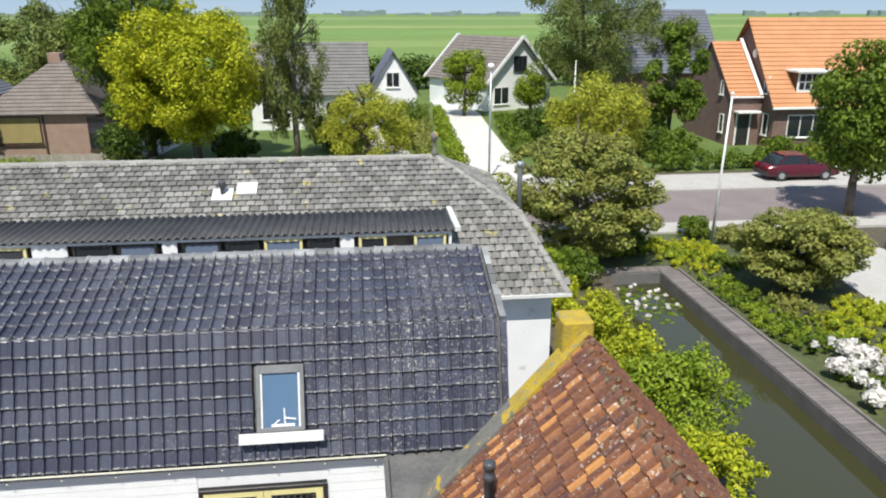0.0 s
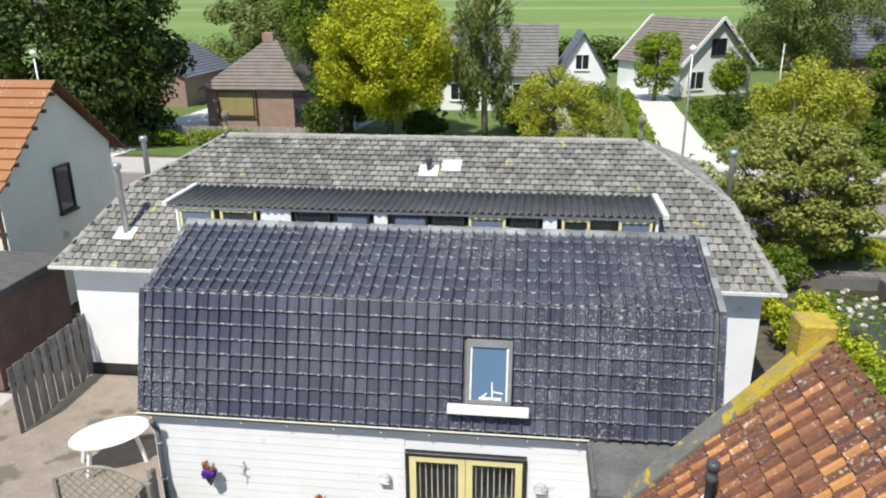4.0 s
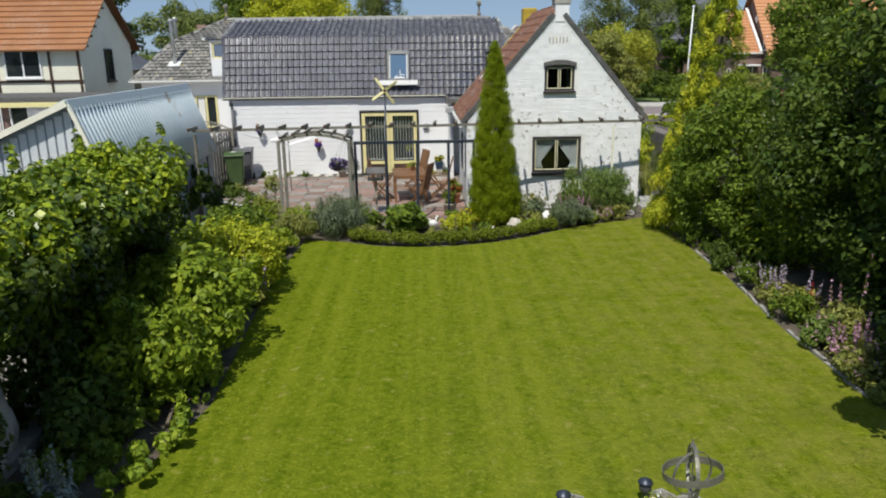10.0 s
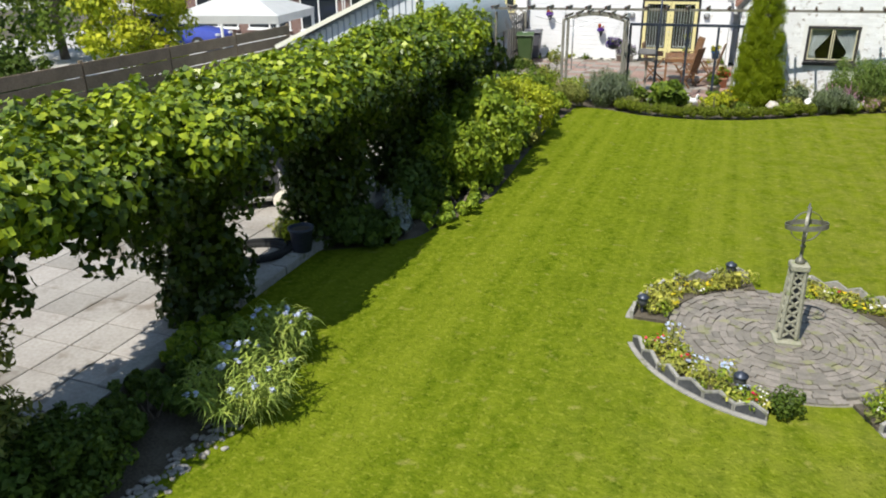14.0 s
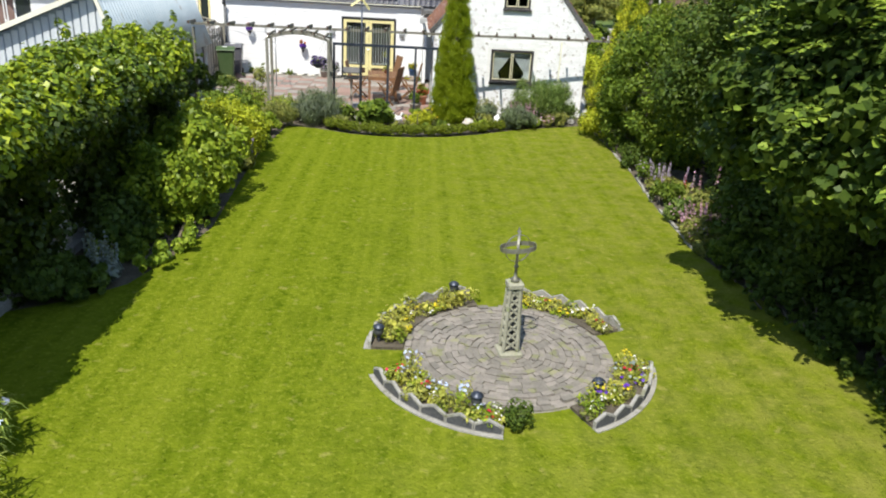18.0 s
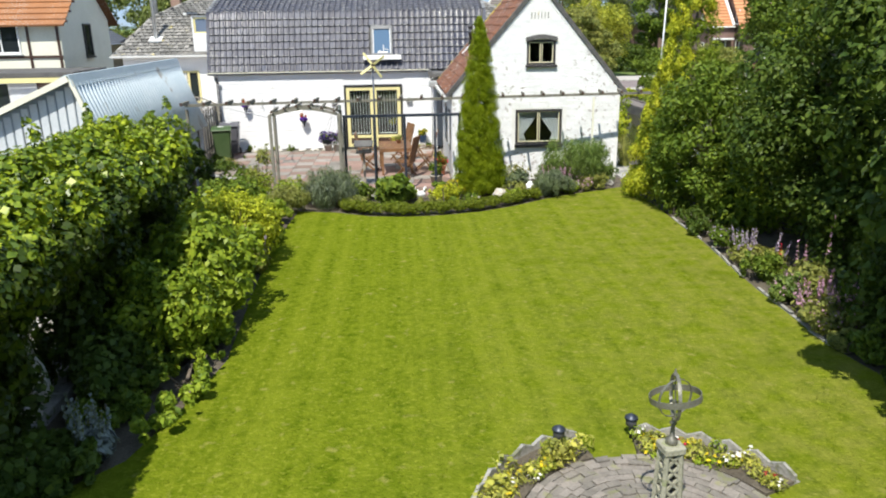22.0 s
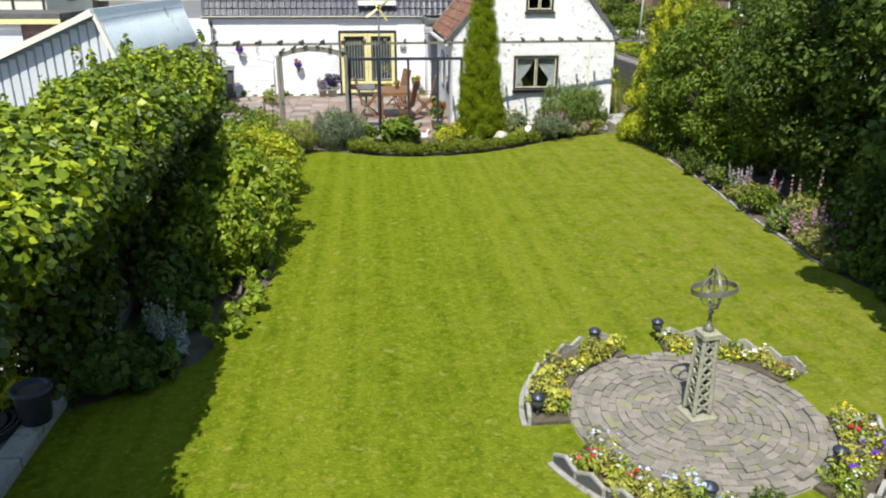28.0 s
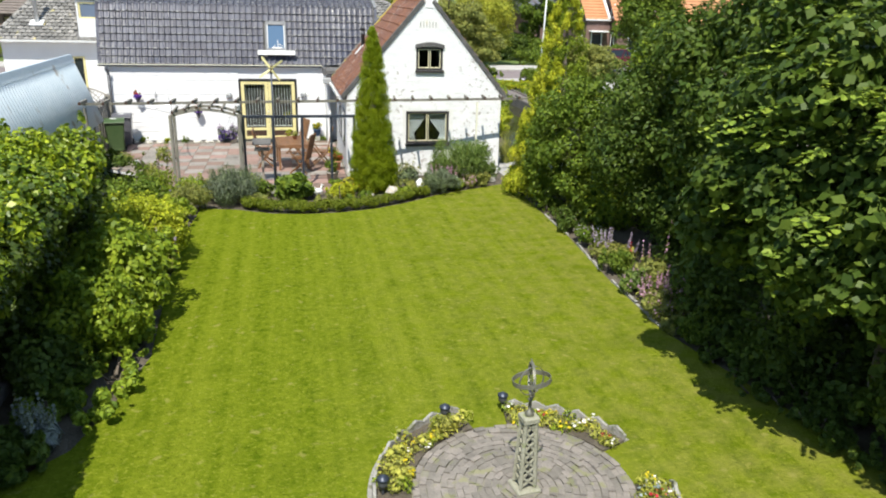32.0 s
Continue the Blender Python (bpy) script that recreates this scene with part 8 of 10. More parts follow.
# near-black panels: the darkness of the unlit rooms is put into their colour
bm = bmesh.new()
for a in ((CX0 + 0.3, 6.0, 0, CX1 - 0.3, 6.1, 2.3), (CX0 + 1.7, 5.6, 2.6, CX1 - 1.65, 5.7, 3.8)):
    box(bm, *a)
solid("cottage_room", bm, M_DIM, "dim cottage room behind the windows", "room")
# rollock coping along the front gable
cop = thing("gable_coping", "dark grey brick coping along the gable edge", "coping", kind="structure")
kk = (APEX_Z - EAVE_Z) / (CXM - CX0)
ang = math.atan(kk)
ln = math.hypot(CXM - CX0 + 0.1, APEX_Z - EAVE_Z + 0.1)
cb = finish("coping_brick", bbox(-0.031, -0.045, -0.05, 0.031, 0.12, 0.06, 0.004), M_DARKV)
for side in (-1, 1):
    x0 = CX0 - 0.13 if side < 0 else CX1 + 0.13
    n = 56
    for i in range(n):
        f = (i + 0.5) / n
        if f > 0.95:
            continue
        x = x0 + (CXM - x0) * f
        z = EAVE_Z - 0.13 + (APEX_Z + 0.06 - EAVE_Z + 0.1) * f
        part("coping_brick", cb, None, cop, at=Matrix.Translation((x, CY0 + 0.02, z)) @ Matrix.Rotation(-side * -ang, 4, "Y"))
# chimney stack on the front gable
st = thing("gable_chimney", "whitewashed brick chimney with a grey cap on the gable", "chimney", kind="structure")
part("stack", bbox(2.53, CY0 + 0.0, 4.62, 2.87, CY0 + 0.36, 5.03, 0.008), M_BRICKW, st)
part("collar", bbox(2.50, CY0 - 0.02, 5.03, 2.90, CY0 + 0.39, 5.15, 0.012), M_CONC, st)
part("cap", bbox(2.46, CY0 - 0.03, 5.15, 2.94, CY0 + 0.40, 5.20, 0.012), M_CONC, st)
bm = bmesh.new()
for i in range(6):
    box(bm, 2.40 + i * 0.085, CY0 + 0.006, 4.12, 2.414 + i * 0.085, CY0 + 0.02, 4.27)
part("vent_slot", bm, M_CEMENT, st)
for side in (-1, 1):
    x0 = CX0 + 0.02 if side < 0 else CX1 - 0.02
    pts = [(x0, EAVE_Z - 0.13), (x0, EAVE_Z - 0.02), (CXM, APEX_Z - 0.02), (CXM, APEX_Z - 0.14)]
    bm = bmesh.new()
    prism(bm, pts, CY0 + 0.008, CY0 + 0.03, 1)
    part("raking_course", bm, M_BRICKJ, st)
# lichened chimney and cement verge at the back gable
yc = thing("lichen_chimney", "squat chimney covered in yellow lichen", "chimney", kind="structure")
part("stack", bbox(2.32, CY1 - 0.02, 4.2, 2.74, CY1 + 0.42, 5.18, 0.03), M_LICHEN, yc)
bm = bmesh.new()
for side in (-1, 1):
    x0 = CX0 - 0.15 if side < 0 else CX1 + 0.15
    pts = [(x0, EAVE_Z - 0.17), (CXM, APEX_Z + 0.02), (CXM, APEX_Z + 0.16), (x0, EAVE_Z - 0.01)]
    mid = [(a[0] + (b[0] - a[0]) * 0.6, a[1] + (b[1] - a[1]) * 0.6) for a, b in ((pts[0], pts[1]), (pts[3], pts[2]))]
    low, high = [pts[0], mid[0], mid[1], pts[3]], [mid[0], pts[1], pts[2], mid[1]]
    prism(bm, low if side < 0 else low[::-1], CY1 - 0.16, CY1 + 0.18, 1)
    b2 = bmesh.new()
    prism(b2, high if side < 0 else high[::-1], CY1 - 0.16, CY1 + 0.18, 1)
    part("upper_verge", b2, M_LICHEN, yc, "cement verge under ochre lichen")
part("verge", bm, M_CEMENT, yc, "grey cement verge with lichen")
# black vent pipe through the brown roof
vz = EAVE_Z - 0.02 + kk * (1.16 - CX0)
vp = thing("roof_vent", "black plastic vent pipe with a white flashing", "vent", pose(1.16, 7.42, vz))
bm = bmesh.new()
lathe(bm, [(0.06, -0.1), (0.06, 0.5), (0.075, 0.51), (0.075, 0.58), (0.06, 0.59), (0.06, 0.66), (0.078, 0.67), (0.078, 0.74), (0.045, 0.76)], 14)
part("pipe", bm, M_PIPEB, vp)
bm = bmesh.new()
box(bm, -0.22, -0.16, 0.125, 0.16, 0.16, 0.145, Matrix.Rotation(-ang, 4, "Y"))
part("flashing", bm, M_LEAD, vp)
# boarded side wall trim and gutter of the cottage
bm = bmesh.new()
beam(bm, (CX0 - 0.16, CY0 + 0.05, EAVE_Z - 0.22), (CX0 - 0.2, CY1, EAVE_Z - 0.22), 0.08, 0.07)
cg = thing("cottage_gutter", "white gutter board along the cottage eaves", "gutter", kind="structure")
part("trough", bm, M_LEAD, cg)
for y0 in (5.0, 6.4):
    fr = part("side_window", bbox(CX0 - 0.02, y0, 0.7, CX0 + 0.02, y0 + 0.75, 1.75), M_BLACKP, cottage)
    part("pane", bbox(CX0 - 0.026, y0 + 0.06, 0.78, CX0 - 0.02, y0 + 0.69, 1.68), M_PANE, fr)
bm = bmesh.new()
box(bm, CX0 - 0.012, CY0 + 0.12, 0, CX0, CY0 + 0.5, EAVE_Z - 0.1)
part("corner_boards", bm, M_WHITE, cottage)

# ---- main house: dormer, pipes, finials, windows ----
dm = thing("long_dormer", "long low dormer with a black corrugated roof", "dormer", pose(0, -0.02, 0.08), kind="structure")
bm = bmesh.new()
box(bm, -9.0, 15.35, 2.9, 1.72, 17.4, 3.72)
part("lower_wall", bm, M_WHITE, dm)
part("head", bbox(-9.0, 15.35, 4.32, 1.72, 17.2, 4.38), M_WHITE, dm)
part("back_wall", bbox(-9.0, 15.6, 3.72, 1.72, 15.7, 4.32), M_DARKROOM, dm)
part("cheek", bbox(-9.0, 15.35, 3.72, -8.94, 17.2, 4.32), M_WHITE, dm)
part("cheek", bbox(1.66, 15.35, 3.72, 1.72, 17.2, 4.32), M_WHITE, dm)
for i, (x0, x1, m) in enumerate(((-8.92, -8.1, M_CREAM), (-7.95, -7.1, M_CREAM), (-7.0, -6.3, None), (-6.2, -5.4, M_BLACKP), (-5.3, -4.5, M_BLACKP), (-4.4, -4.1, None), (-4.0, -3.2, M_BLACKP), (-3.1, -2.4, M_BLACKP), (-2.3, -1.5, M_CREAM), (-1.4, -0.8, M_BLACKP), (-0.7, -0.4, None), (-0.3, 0.3, M_CREAM), (0.9, 1.6, M_CREAM))):
    if m is None:
        part("panel", bbox(x0, 15.37, 3.72, x1, 15.42, 4.32), M_WHITE, dm)
        continue
    b = bmesh.new()
    for a in ((x0, 15.36, 3.72, x0 + 0.06, 15.42, 4.32), (x1 - 0.06, 15.36, 3.72, x1, 15.42, 4.32), (x0 + 0.06, 15.36, 4.26, x1 - 0.06, 15.42, 4.32), (x0 + 0.06, 15.36, 3.72, x1 - 0.06, 15.42, 3.78)):
        box(b, *a)
    w = part("window", b, m, dm)
    part("pane", bbox(x0 + 0.06, 15.385, 3.78, x1 - 0.06, 15.39, 4.26), M_PANE if i % 2 else M_PANEB, w)
part("roof", corrugated((-9.2, 15.27, 4.43), (1.86, 15.27, 4.43), (-9.2, 16.98, 4.45), 0.17, 0.028), M_SHEETB, dm)
for x in (-9.25, 1.78):
    bm = bmesh.new()
    beam(bm, (x + 0.06, 15.23, 4.45), (x + 0.06, 16.95, 4.47), 0.12, 0.1)
    part("verge_board", bm, M_LEAD, dm)
bm = bmesh.new()
prism(bm, [(HY0 - 0.12, HE - 0.09), (HY0 - 0.12, HE - 0.02), (HY0 + 0.02, HE - 0.02), (HY0 + 0.02, HE - 0.09)], HX0 - 0.1, HX1 + 0.1)
part("gutter", bm, M_LEAD, mainhouse)
bm = bmesh.new()
box(bm, HX0, HY0 + 0.02, HE - 0.12, HX1, HY0 + 0.3, HE - 0.07)
part("soffit", bm, M_WHITE, mainhouse)
hs = (HR - BRZ) / (HYR - BRY0)
def roof_z(y):
    return BRZ + hs * (y - BRY0)
def flue(name, label, x, y, z1, r=0.07, apron=True, m=None, zbase=None):
    zb = roof_z(y) if zbase is None else zbase
    ob = thing(name, label, "chimney pipe", pose(x, y, zb - 0.03))
    h = z1 - zb
    b = bmesh.new()
    lathe(b, [(r, 0), (r, h - 0.16), (r * 1.02, h - 0.15), (r * 1.5, h - 0.13), (r * 1.5, h - 0.03), (r * 1.2, h)], 14)
    part("pipe", b, m or M_STEEL, ob)
    if apron:
        b = bmesh.new()
        box(b, -0.24, -0.22, 0.04, 0.24, 0.22, 0.10, Matrix.Rotation(math.atan(hs), 4, "X"))
        part("flashing", b, M_LEAD, ob)
    return ob
flue("steel_flue", "shiny steel flue pipe on the grey roof", -10.58, 15.85, 5.33, zbase=3.56)
flue("steel_flue", "shiny steel flue pipe on the grey roof", -11.2, 18.3, 5.5, apron=False, zbase=4.1)
flue("steel_flue", "shiny steel flue pipe at the hip of the grey roof", 4.0, 18.9, 5.27, apron=False, zbase=3.3)
flue("roof_vent", "short dark roof vent with white flashing", -3.5, 17.75, 5.2, 0.06, m=M_PIPEB)
flue("roof_vent", "low white roof vent with flashing", -2.95, 17.95, 5.0, 0.05, m=M_LEAD)
def finial(x):
    ob = thing("ridge_finial", "grey ball finial at the end of the ridge", "finial", pose(x, HYR, HR - 0.02))
    b = bmesh.new()
    lathe(b, [(0.1, 0), (0.08, 0.12), (0.045, 0.2), (0.045, 0.4), (0.09, 0.45), (0.11, 0.52), (0.09, 0.6), (0.03, 0.64)], 14)
    part("shaft", b, M_CEMENT, ob)
finial(RX0)
finial(RX1)
mw = thing("yard_window", "cream-yellow framed window in the main house", "window", kind="structure")
for a in ((-9.78, 15.36, 1.12, -9.71, 15.46, 2.38), (-8.99, 15.36, 1.12, -8.92, 15.46, 2.38), (-9.71, 15.36, 2.31, -8.99, 15.46, 2.38), (-9.71, 15.36, 1.12, -8.99, 15.46, 1.19), (-9.39, 15.36, 1.19, -9.31, 15.46, 2.31)):
    part("frame", bbox(*a, 0.004), M_CREAM, mw)
part("pane", bbox(-9.71, 15.42, 1.19, -9.39, 15.425, 2.31), M_PANE, mw)
part("pane", bbox(-9.31, 15.42, 1.19, -8.99, 15.425, 2.31), M_PANE, mw)
part("blind", bbox(-9.68, 15.405, 1.2, -9.42, 15.415, 2.3), M_BLIND, mw, "pale hanging blind")
part("sill", bbox(-9.82, 15.3, 1.04, -8.88, 15.4, 1.12, 0.006), M_DARKV, mw)

# ---- pond edge, front garden, street ----
quay = thing("plank_quay", "grey weathered plank walkway along the pond", "quay", kind="structure")
pk_ = finish("plank", bbox(10.52, 0, -0.02, 11.2, 0.135, 0.03, 0.004), M_QUAY)
rng = random.Random(401)
for i in range(126):
    part("plank", pk_, None, quay, at=pose(0, 5.6 + i * 0.15, rng.uniform(-0.004, 0.004)))
pk2 = finish("plank_end", bbox(0, 24.22, -0.02, 0.135, 24.75, 0.03, 0.004), M_QUAY)
for i in range(17):
    part("plank", pk2, None, quay, at=pose(8.55 + i * 0.15, 0, rng.uniform(-0.004, 0.004)))
part("side_beam", bbox(10.5, 3.0, -0.6, 10.6, 24.25, -0.02), M_BITUMEN, quay)
part("side_beam", bbox(11.2, 5.6, -0.1, 11.28, 24.75, 0.09), M_QUAY, quay)
part("end_beam", bbox(8.5, 24.15, -0.6, 10.5, 24.23, -0.02), M_BITUMEN, quay)
lily = thing("water_lilies", "floating lily pads with white blossoms", "water lily", pose(9.3, 22.3, -0.42), kind="stuff")
bm = bmesh.new()
for i in range(110):
    a, r = rng.uniform(0, 6.28), rng.random() ** 0.5
    lathe(bm, [(rng.uniform(0.07, 0.13), 0.004), (0.06, 0.012)], 9, (1.1 * r * math.cos(a), 1.7 * r * math.sin(a), 0.0))
part("pads", bm, L_GREEN, lily)
cl = []
for i in range(26):
    a, r = rng.uniform(0, 6.28), rng.random() ** 0.5
    cl.append((1.0 * r * math.cos(a), 1.5 * r * math.sin(a) + 0.2, 0.06, 0.07, 0.07, 0.05))
part("blossom", leaves("lily_blossom", cl, 1500, 0.085, F_WHITE, wide=0.6), F_WHITE, lily)
for i, (x, y, r, h, m, n) in enumerate(((5.5, 20.6, 0.9, 1.5, L_LIME, 5000), (6.3, 18.6, 0.9, 1.6, L_LIME, 5500), (6.6, 16.6, 0.9, 1.3, L_LIME, 5500), (6.9, 23.2, 1.0, 1.4, L_GREEN, 5500), (6.7, 14.0, 1.35, 1.9, L_HAZEL, 9000), (6.5, 12.0, 1.0, 1.1, L_LIME, 5000), (5.6, 16.2, 0.6, 0.8, L_OLIVE, 2500), (6.1, 10.2, 0.8, 1.0, L_LIME, 3500), (5.5, 22.6, 0.9, 1.7, L_HAZEL, 4500))):
    bush("pond_shrub", "bright green shrub between the house and the pond", x, y, r, h, m, n, 0.11, n=22, seed=410 + i)
bush("white_flower_border", "border of large white blossoms beyond the walkway", 12.5, 14.9, 1.1, 0.65, L_GREEN, 7200, 0.09, n=46, seed=421, ry=2.6, fmat=F_WHITE, fcount=5200, fsize=0.13)
bush("golden_ground_cover", "bright yellow-green ground cover", 14.6, 18.6, 1.7, 0.45, L_LIME, 12000, 0.08, n=50, seed=422, ry=1.1)
bush("dark_ground_cover", "dark green ground cover by the walkway", 12.1, 20.2, 0.8, 0.4, L_GREEN, 7000, 0.08, n=30, seed=423, ry=2.2)
bush("lime_ground_cover", "lime-green ground cover by the end of the pond", 12.2, 26.2, 1.8, 0.35, L_LIME, 11000, 0.09, n=50, seed=424, ry=1.6)
bush("garden_bush", "green garden bush beyond the white flowers", 15.0, 15.6, 1.0, 0.9, L_GREEN, 5500, 0.09, n=20, seed=425)
bush("garden_bush", "dark green bush by the front path", 13.6, 28.2, 0.8, 0.9, L_GREEN, 4200, 0.1, n=16, seed=426)
bush("garden_bush", "green bush at the front garden edge", 10.4, 28.0, 1.3, 1.1, L_GREEN, 6500, 0.12, n=22, seed=427)
bush("garden_bush", "green bush beside the drive", 21.6, 25.2, 1.6, 0.8, L_GREEN, 6500, 0.12, n=22, seed=428)
bm = bmesh.new()
poly(bm, [(16.6, 8), (20.4, 8), (20.4, 28.8), (17.2, 28.8), (16.2, 20)], -0.03, 0.01)
solid("front_drive", bm, M_PAVE, "grey paved drive beside the front garden", "drive")
bm = bmesh.new()
poly(bm, [(11.3, 5.6), (16.2, 5.6), (16.2, 28.8), (8.2, 28.8), (8.2, 24.8), (11.3, 24.8)], -0.028, -0.005)
solid("front_lawn", bm, M_MULCH, "grass and low planting of the front garden", "lawn")
bm = bmesh.new()
poly(bm, [(-60, 24.3), (8.2, 24.3), (8.2, 28.8), (-60, 28.8)], -0.028, 0.0)
solid("front_verge", bm, M_PAVE, "paved strip before the main house", "pavement")
fp = thing("flagpole", "tall white flagpole in the front garden", "flagpole", pose(13.77, 26.95, 0, 0, 1.5, 0))
bm = bmesh.new()
tube(bm, (0, 0, 0), (0, 0, 6.0), 0.06, 0.035, 10)
part("pole", bm, M_PLASTICW, fp)
bm = bmesh.new()
lathe(bm, [(0.03, 5.98), (0.07, 6.03), (0.07, 6.08), (0.02, 6.13)], 10)
part("finial", bm, M_PLASTICW, fp)
copy_thing(fp, pose(17.6, 60.0, -0.9, 0, 0, 0))
def street_lamp(x, y, h):
    ob = thing("street_lamp", "grey street lamp with a rounded head", "street lamp", pose(x, y, 0))
    b = bmesh.new()
    tube(b, (0, 0, 0), (0, 0, h), 0.07, 0.045, 10)
    part("post", b, M_STEEL, ob)
    b = bmesh.new()
    lathe(b, [(0.05, h - 0.02), (0.16, h + 0.05), (0.2, h + 0.16), (0.12, h + 0.26), (0.02, h + 0.3)], 12)
    part("lantern", b, M_PLASTICW, ob)
street_lamp(7.0, 40.1, 6.1)
street_lamp(-27.5, 37.5, 6.0)

# dark red parked car
car = thing("parked_car", "dark red hatchback parked on the footway", "car", pose(24.2, 38.3, 0.08))
bm = bmesh.new()
rows = []
prof = [(-2.08, 0.28, 0.72), (-2.02, 0.24, 0.86), (-1.2, 0.22, 0.90), (-0.75, 0.22, 0.92), (0.6, 0.22, 0.90), (1.15, 0.22, 0.86), (1.9, 0.24, 0.74), (2.1, 0.3, 0.6)]
for x, z0, z1 in prof:
    w = 0.82 if abs(x) < 1.9 else 0.74
    rows.append([bm.verts.new((x, y, z)) for y, z in ((-w, z0), (-w - 0.02, z0 + 0.25), (-w + 0.04, z1), (w - 0.04, z1), (w + 0.02, z0 + 0.25), (w, z0))])
for p, q in zip(rows, rows[1:]):
    for i in range(6):
        bm.faces.new((p[i], p[(i + 1) % 6], q[(i + 1) % 6], q[i])).smooth = True
bm.faces.new(rows[0])
bm.faces.new(rows[-1][::-1])
part("body", bm, M_CARRED, car)
bm = bmesh.new()
cab = [(-1.75, 0.9), (-1.15, 1.36), (0.15, 1.40), (0.85, 0.9)]
a = [bm.verts.new((x, -0.74 + (0.1 if z > 1.2 else 0), z)) for x, z in cab]
b = [bm.verts.new((x, 0.74 - (0.1 if z > 1.2 else 0), z)) for x, z in cab]
for i in range(4):
    bm.faces.new((a[i], a[(i + 1) % 4], b[(i + 1) % 4], b[i]))
bm.faces.new(a[::-1])
bm.faces.new(b)
cabin = part("cabin", bm, M_PANE, car, "dark window glass")
part("roof", bbox(-1.2, -0.62, 1.35, 0.2, 0.62, 1.42, 0.03), M_CARRED, cabin)
for x0, x1 in ((-1.5, -1.1), (-0.35, 0.0), (0.2, 0.75)):
    for s in (-1, 1):
        bm = bmesh.new()
        beam(bm, (x0 + 0.1, s * 0.745, 0.9), (min(x0 + 0.35, 0.12), s * 0.655, 1.36), 0.05, 0.05)
        part("pillar", bm, M_CARRED, cabin)
for x in (-1.3, 1.28):
    for s in (-1, 1):
        bm = bmesh.new()
        tube(bm, (x, s * 0.64, 0.3), (x, s * 0.85, 0.3), 0.3, seg=20)
        wh_ = part("wheel", bm, M_RUBBER, car)
        bm = bmesh.new()
        tube(bm, (x, s * 0.80, 0.3), (x, s * 0.865, 0.3), 0.17, seg=14)
        part("rim", bm, M_STEEL, wh_)
for s in (-1, 1):
    part("headlight", bbox(2.0, s * 0.55 - 0.14, 0.58, 2.09, s * 0.55 + 0.14, 0.7, 0.01), M_PLASTICW, car)
    part("tail_light", bbox(-2.1, s * 0.6 - 0.1, 0.68, -2.04, s * 0.6 + 0.1, 0.82, 0.01), F_RED, car)
part("bumper", bbox(-2.14, -0.78, 0.32, -2.02, 0.78, 0.5, 0.03), M_BLACKP, car)
part("bumper", bbox(2.04, -0.78, 0.3, 2.16, 0.78, 0.48, 0.03), M_BLACKP, car)

# clipped hedges across the road
def hedge_row(x0, y0, x1, y1, h, w, m, seed, label="clipped green garden hedge"):
    rr = random.Random(seed)
    ob = thing("garden_hedge", label, "hedge", pose(0, 0, 0))
    ln_ = math.hypot(x1 - x0, y1 - y0)
    n = int(ln_ * 7)
    cl = []
    for i in range(n):
        k = rr.random()
        cl.append((x0 + (x1 - x0) * k + rr.uniform(-w, w) * 0.35, y0 + (y1 - y0) * k + rr.uniform(-w, w) * 0.35, h * rr.uniform(0.2, 0.82), w * 0.4, w * 0.4, h * 0.25))
    for i in range(4):
        k = (i + 0.5) / 4
        bm = bmesh.new()
        tube(bm, (x0 + (x1 - x0) * k, y0 + (y1 - y0) * k, 0), (x0 + (x1 - x0) * k + 0.1, y0 + (y1 - y0) * k, h * 0.7), 0.05, 0.02, 6)
        part("stem", bm, M_BARK, ob)
    part("foliage", leaves("hedge_leaves", cl, int(ln_ * 620 if ln_ < 30 else ln_ * 260), 0.17 if ln_ < 30 else 0.5, m, shell=0.6), m, ob)
hedge_row(16.0, 41.2, 24.0, 41.6, 1.2, 0.9, L_GREEN, 431)
hedge_row(24.5, 41.6, 40.0, 42.0, 1.0, 0.9, L_GREEN, 432)
hedge_row(5.6, 42.0, 6.9, 66.0, 1.2, 0.9, L_HAZEL, 433)
hedge_row(3.6, 42.0, 5.4, 66.0, 1.3, 1.1, L_OLIVE, 434)
hedge_row(10.4, 46.0, 11.6, 60.0, 1.3, 1.2, L_GREEN, 435)
hedge_row(12.0, 48.0, 17.0, 50.0, 1.8, 1.8, L_DARK, 436)
hedge_row(-26.0, 43.6, -19.0, 44.6, 1.0, 1.2, L_HAZEL, 437)
hedge_row(-15.0, 43.5, -1.5, 43.5, 0.9, 1.0, L_DARK, 438)
for i, (x, y, r, h, m) in enumerate(((26.4, 43.6, 1.4, 1.5, L_GREEN), (28.9, 43.6, 0.9, 0.9, L_LIME), (31.5, 43.8, 1.2, 1.1, L_LIME), (20.0, 45.0, 1.6, 1.8, L_GREEN), (17.5, 46.0, 1.8, 2.4, L_DARK), (12.5, 52.5, 2.0, 2.2, L_DARK), (15.2, 54.0, 2.0, 2.0, L_GREEN), (2.6, 52.0, 1.4, 2.2, L_OLIVE), (3.6, 57.0, 1.6, 2.6, L_GREEN), (-8.0, 48.0, 1.6, 2.0, L_DARK), (-14.5, 46.5, 1.8, 2.6, L_DARK), (-2.0, 51.0, 1.6, 2.4, L_GREEN), (19.6, 47.5, 1.3, 2.2, L_GREEN), (34.5, 43.6, 1.4, 1.2, L_YELLOW))):
    bush("front_garden_bush", "rounded bush in a front garden across the road", x, y, r, h, m, 4200, 0.2, n=18, seed=440 + i)
tree("garden_tree_dark", "slender grey-green tree before the orange-roofed house", 20.5, 47.5, 8.0, (5.0, 1.9, 1.9, 3.3), L_GREEN, 12000, 0.22, clump=0.6, n=36, seed=461)
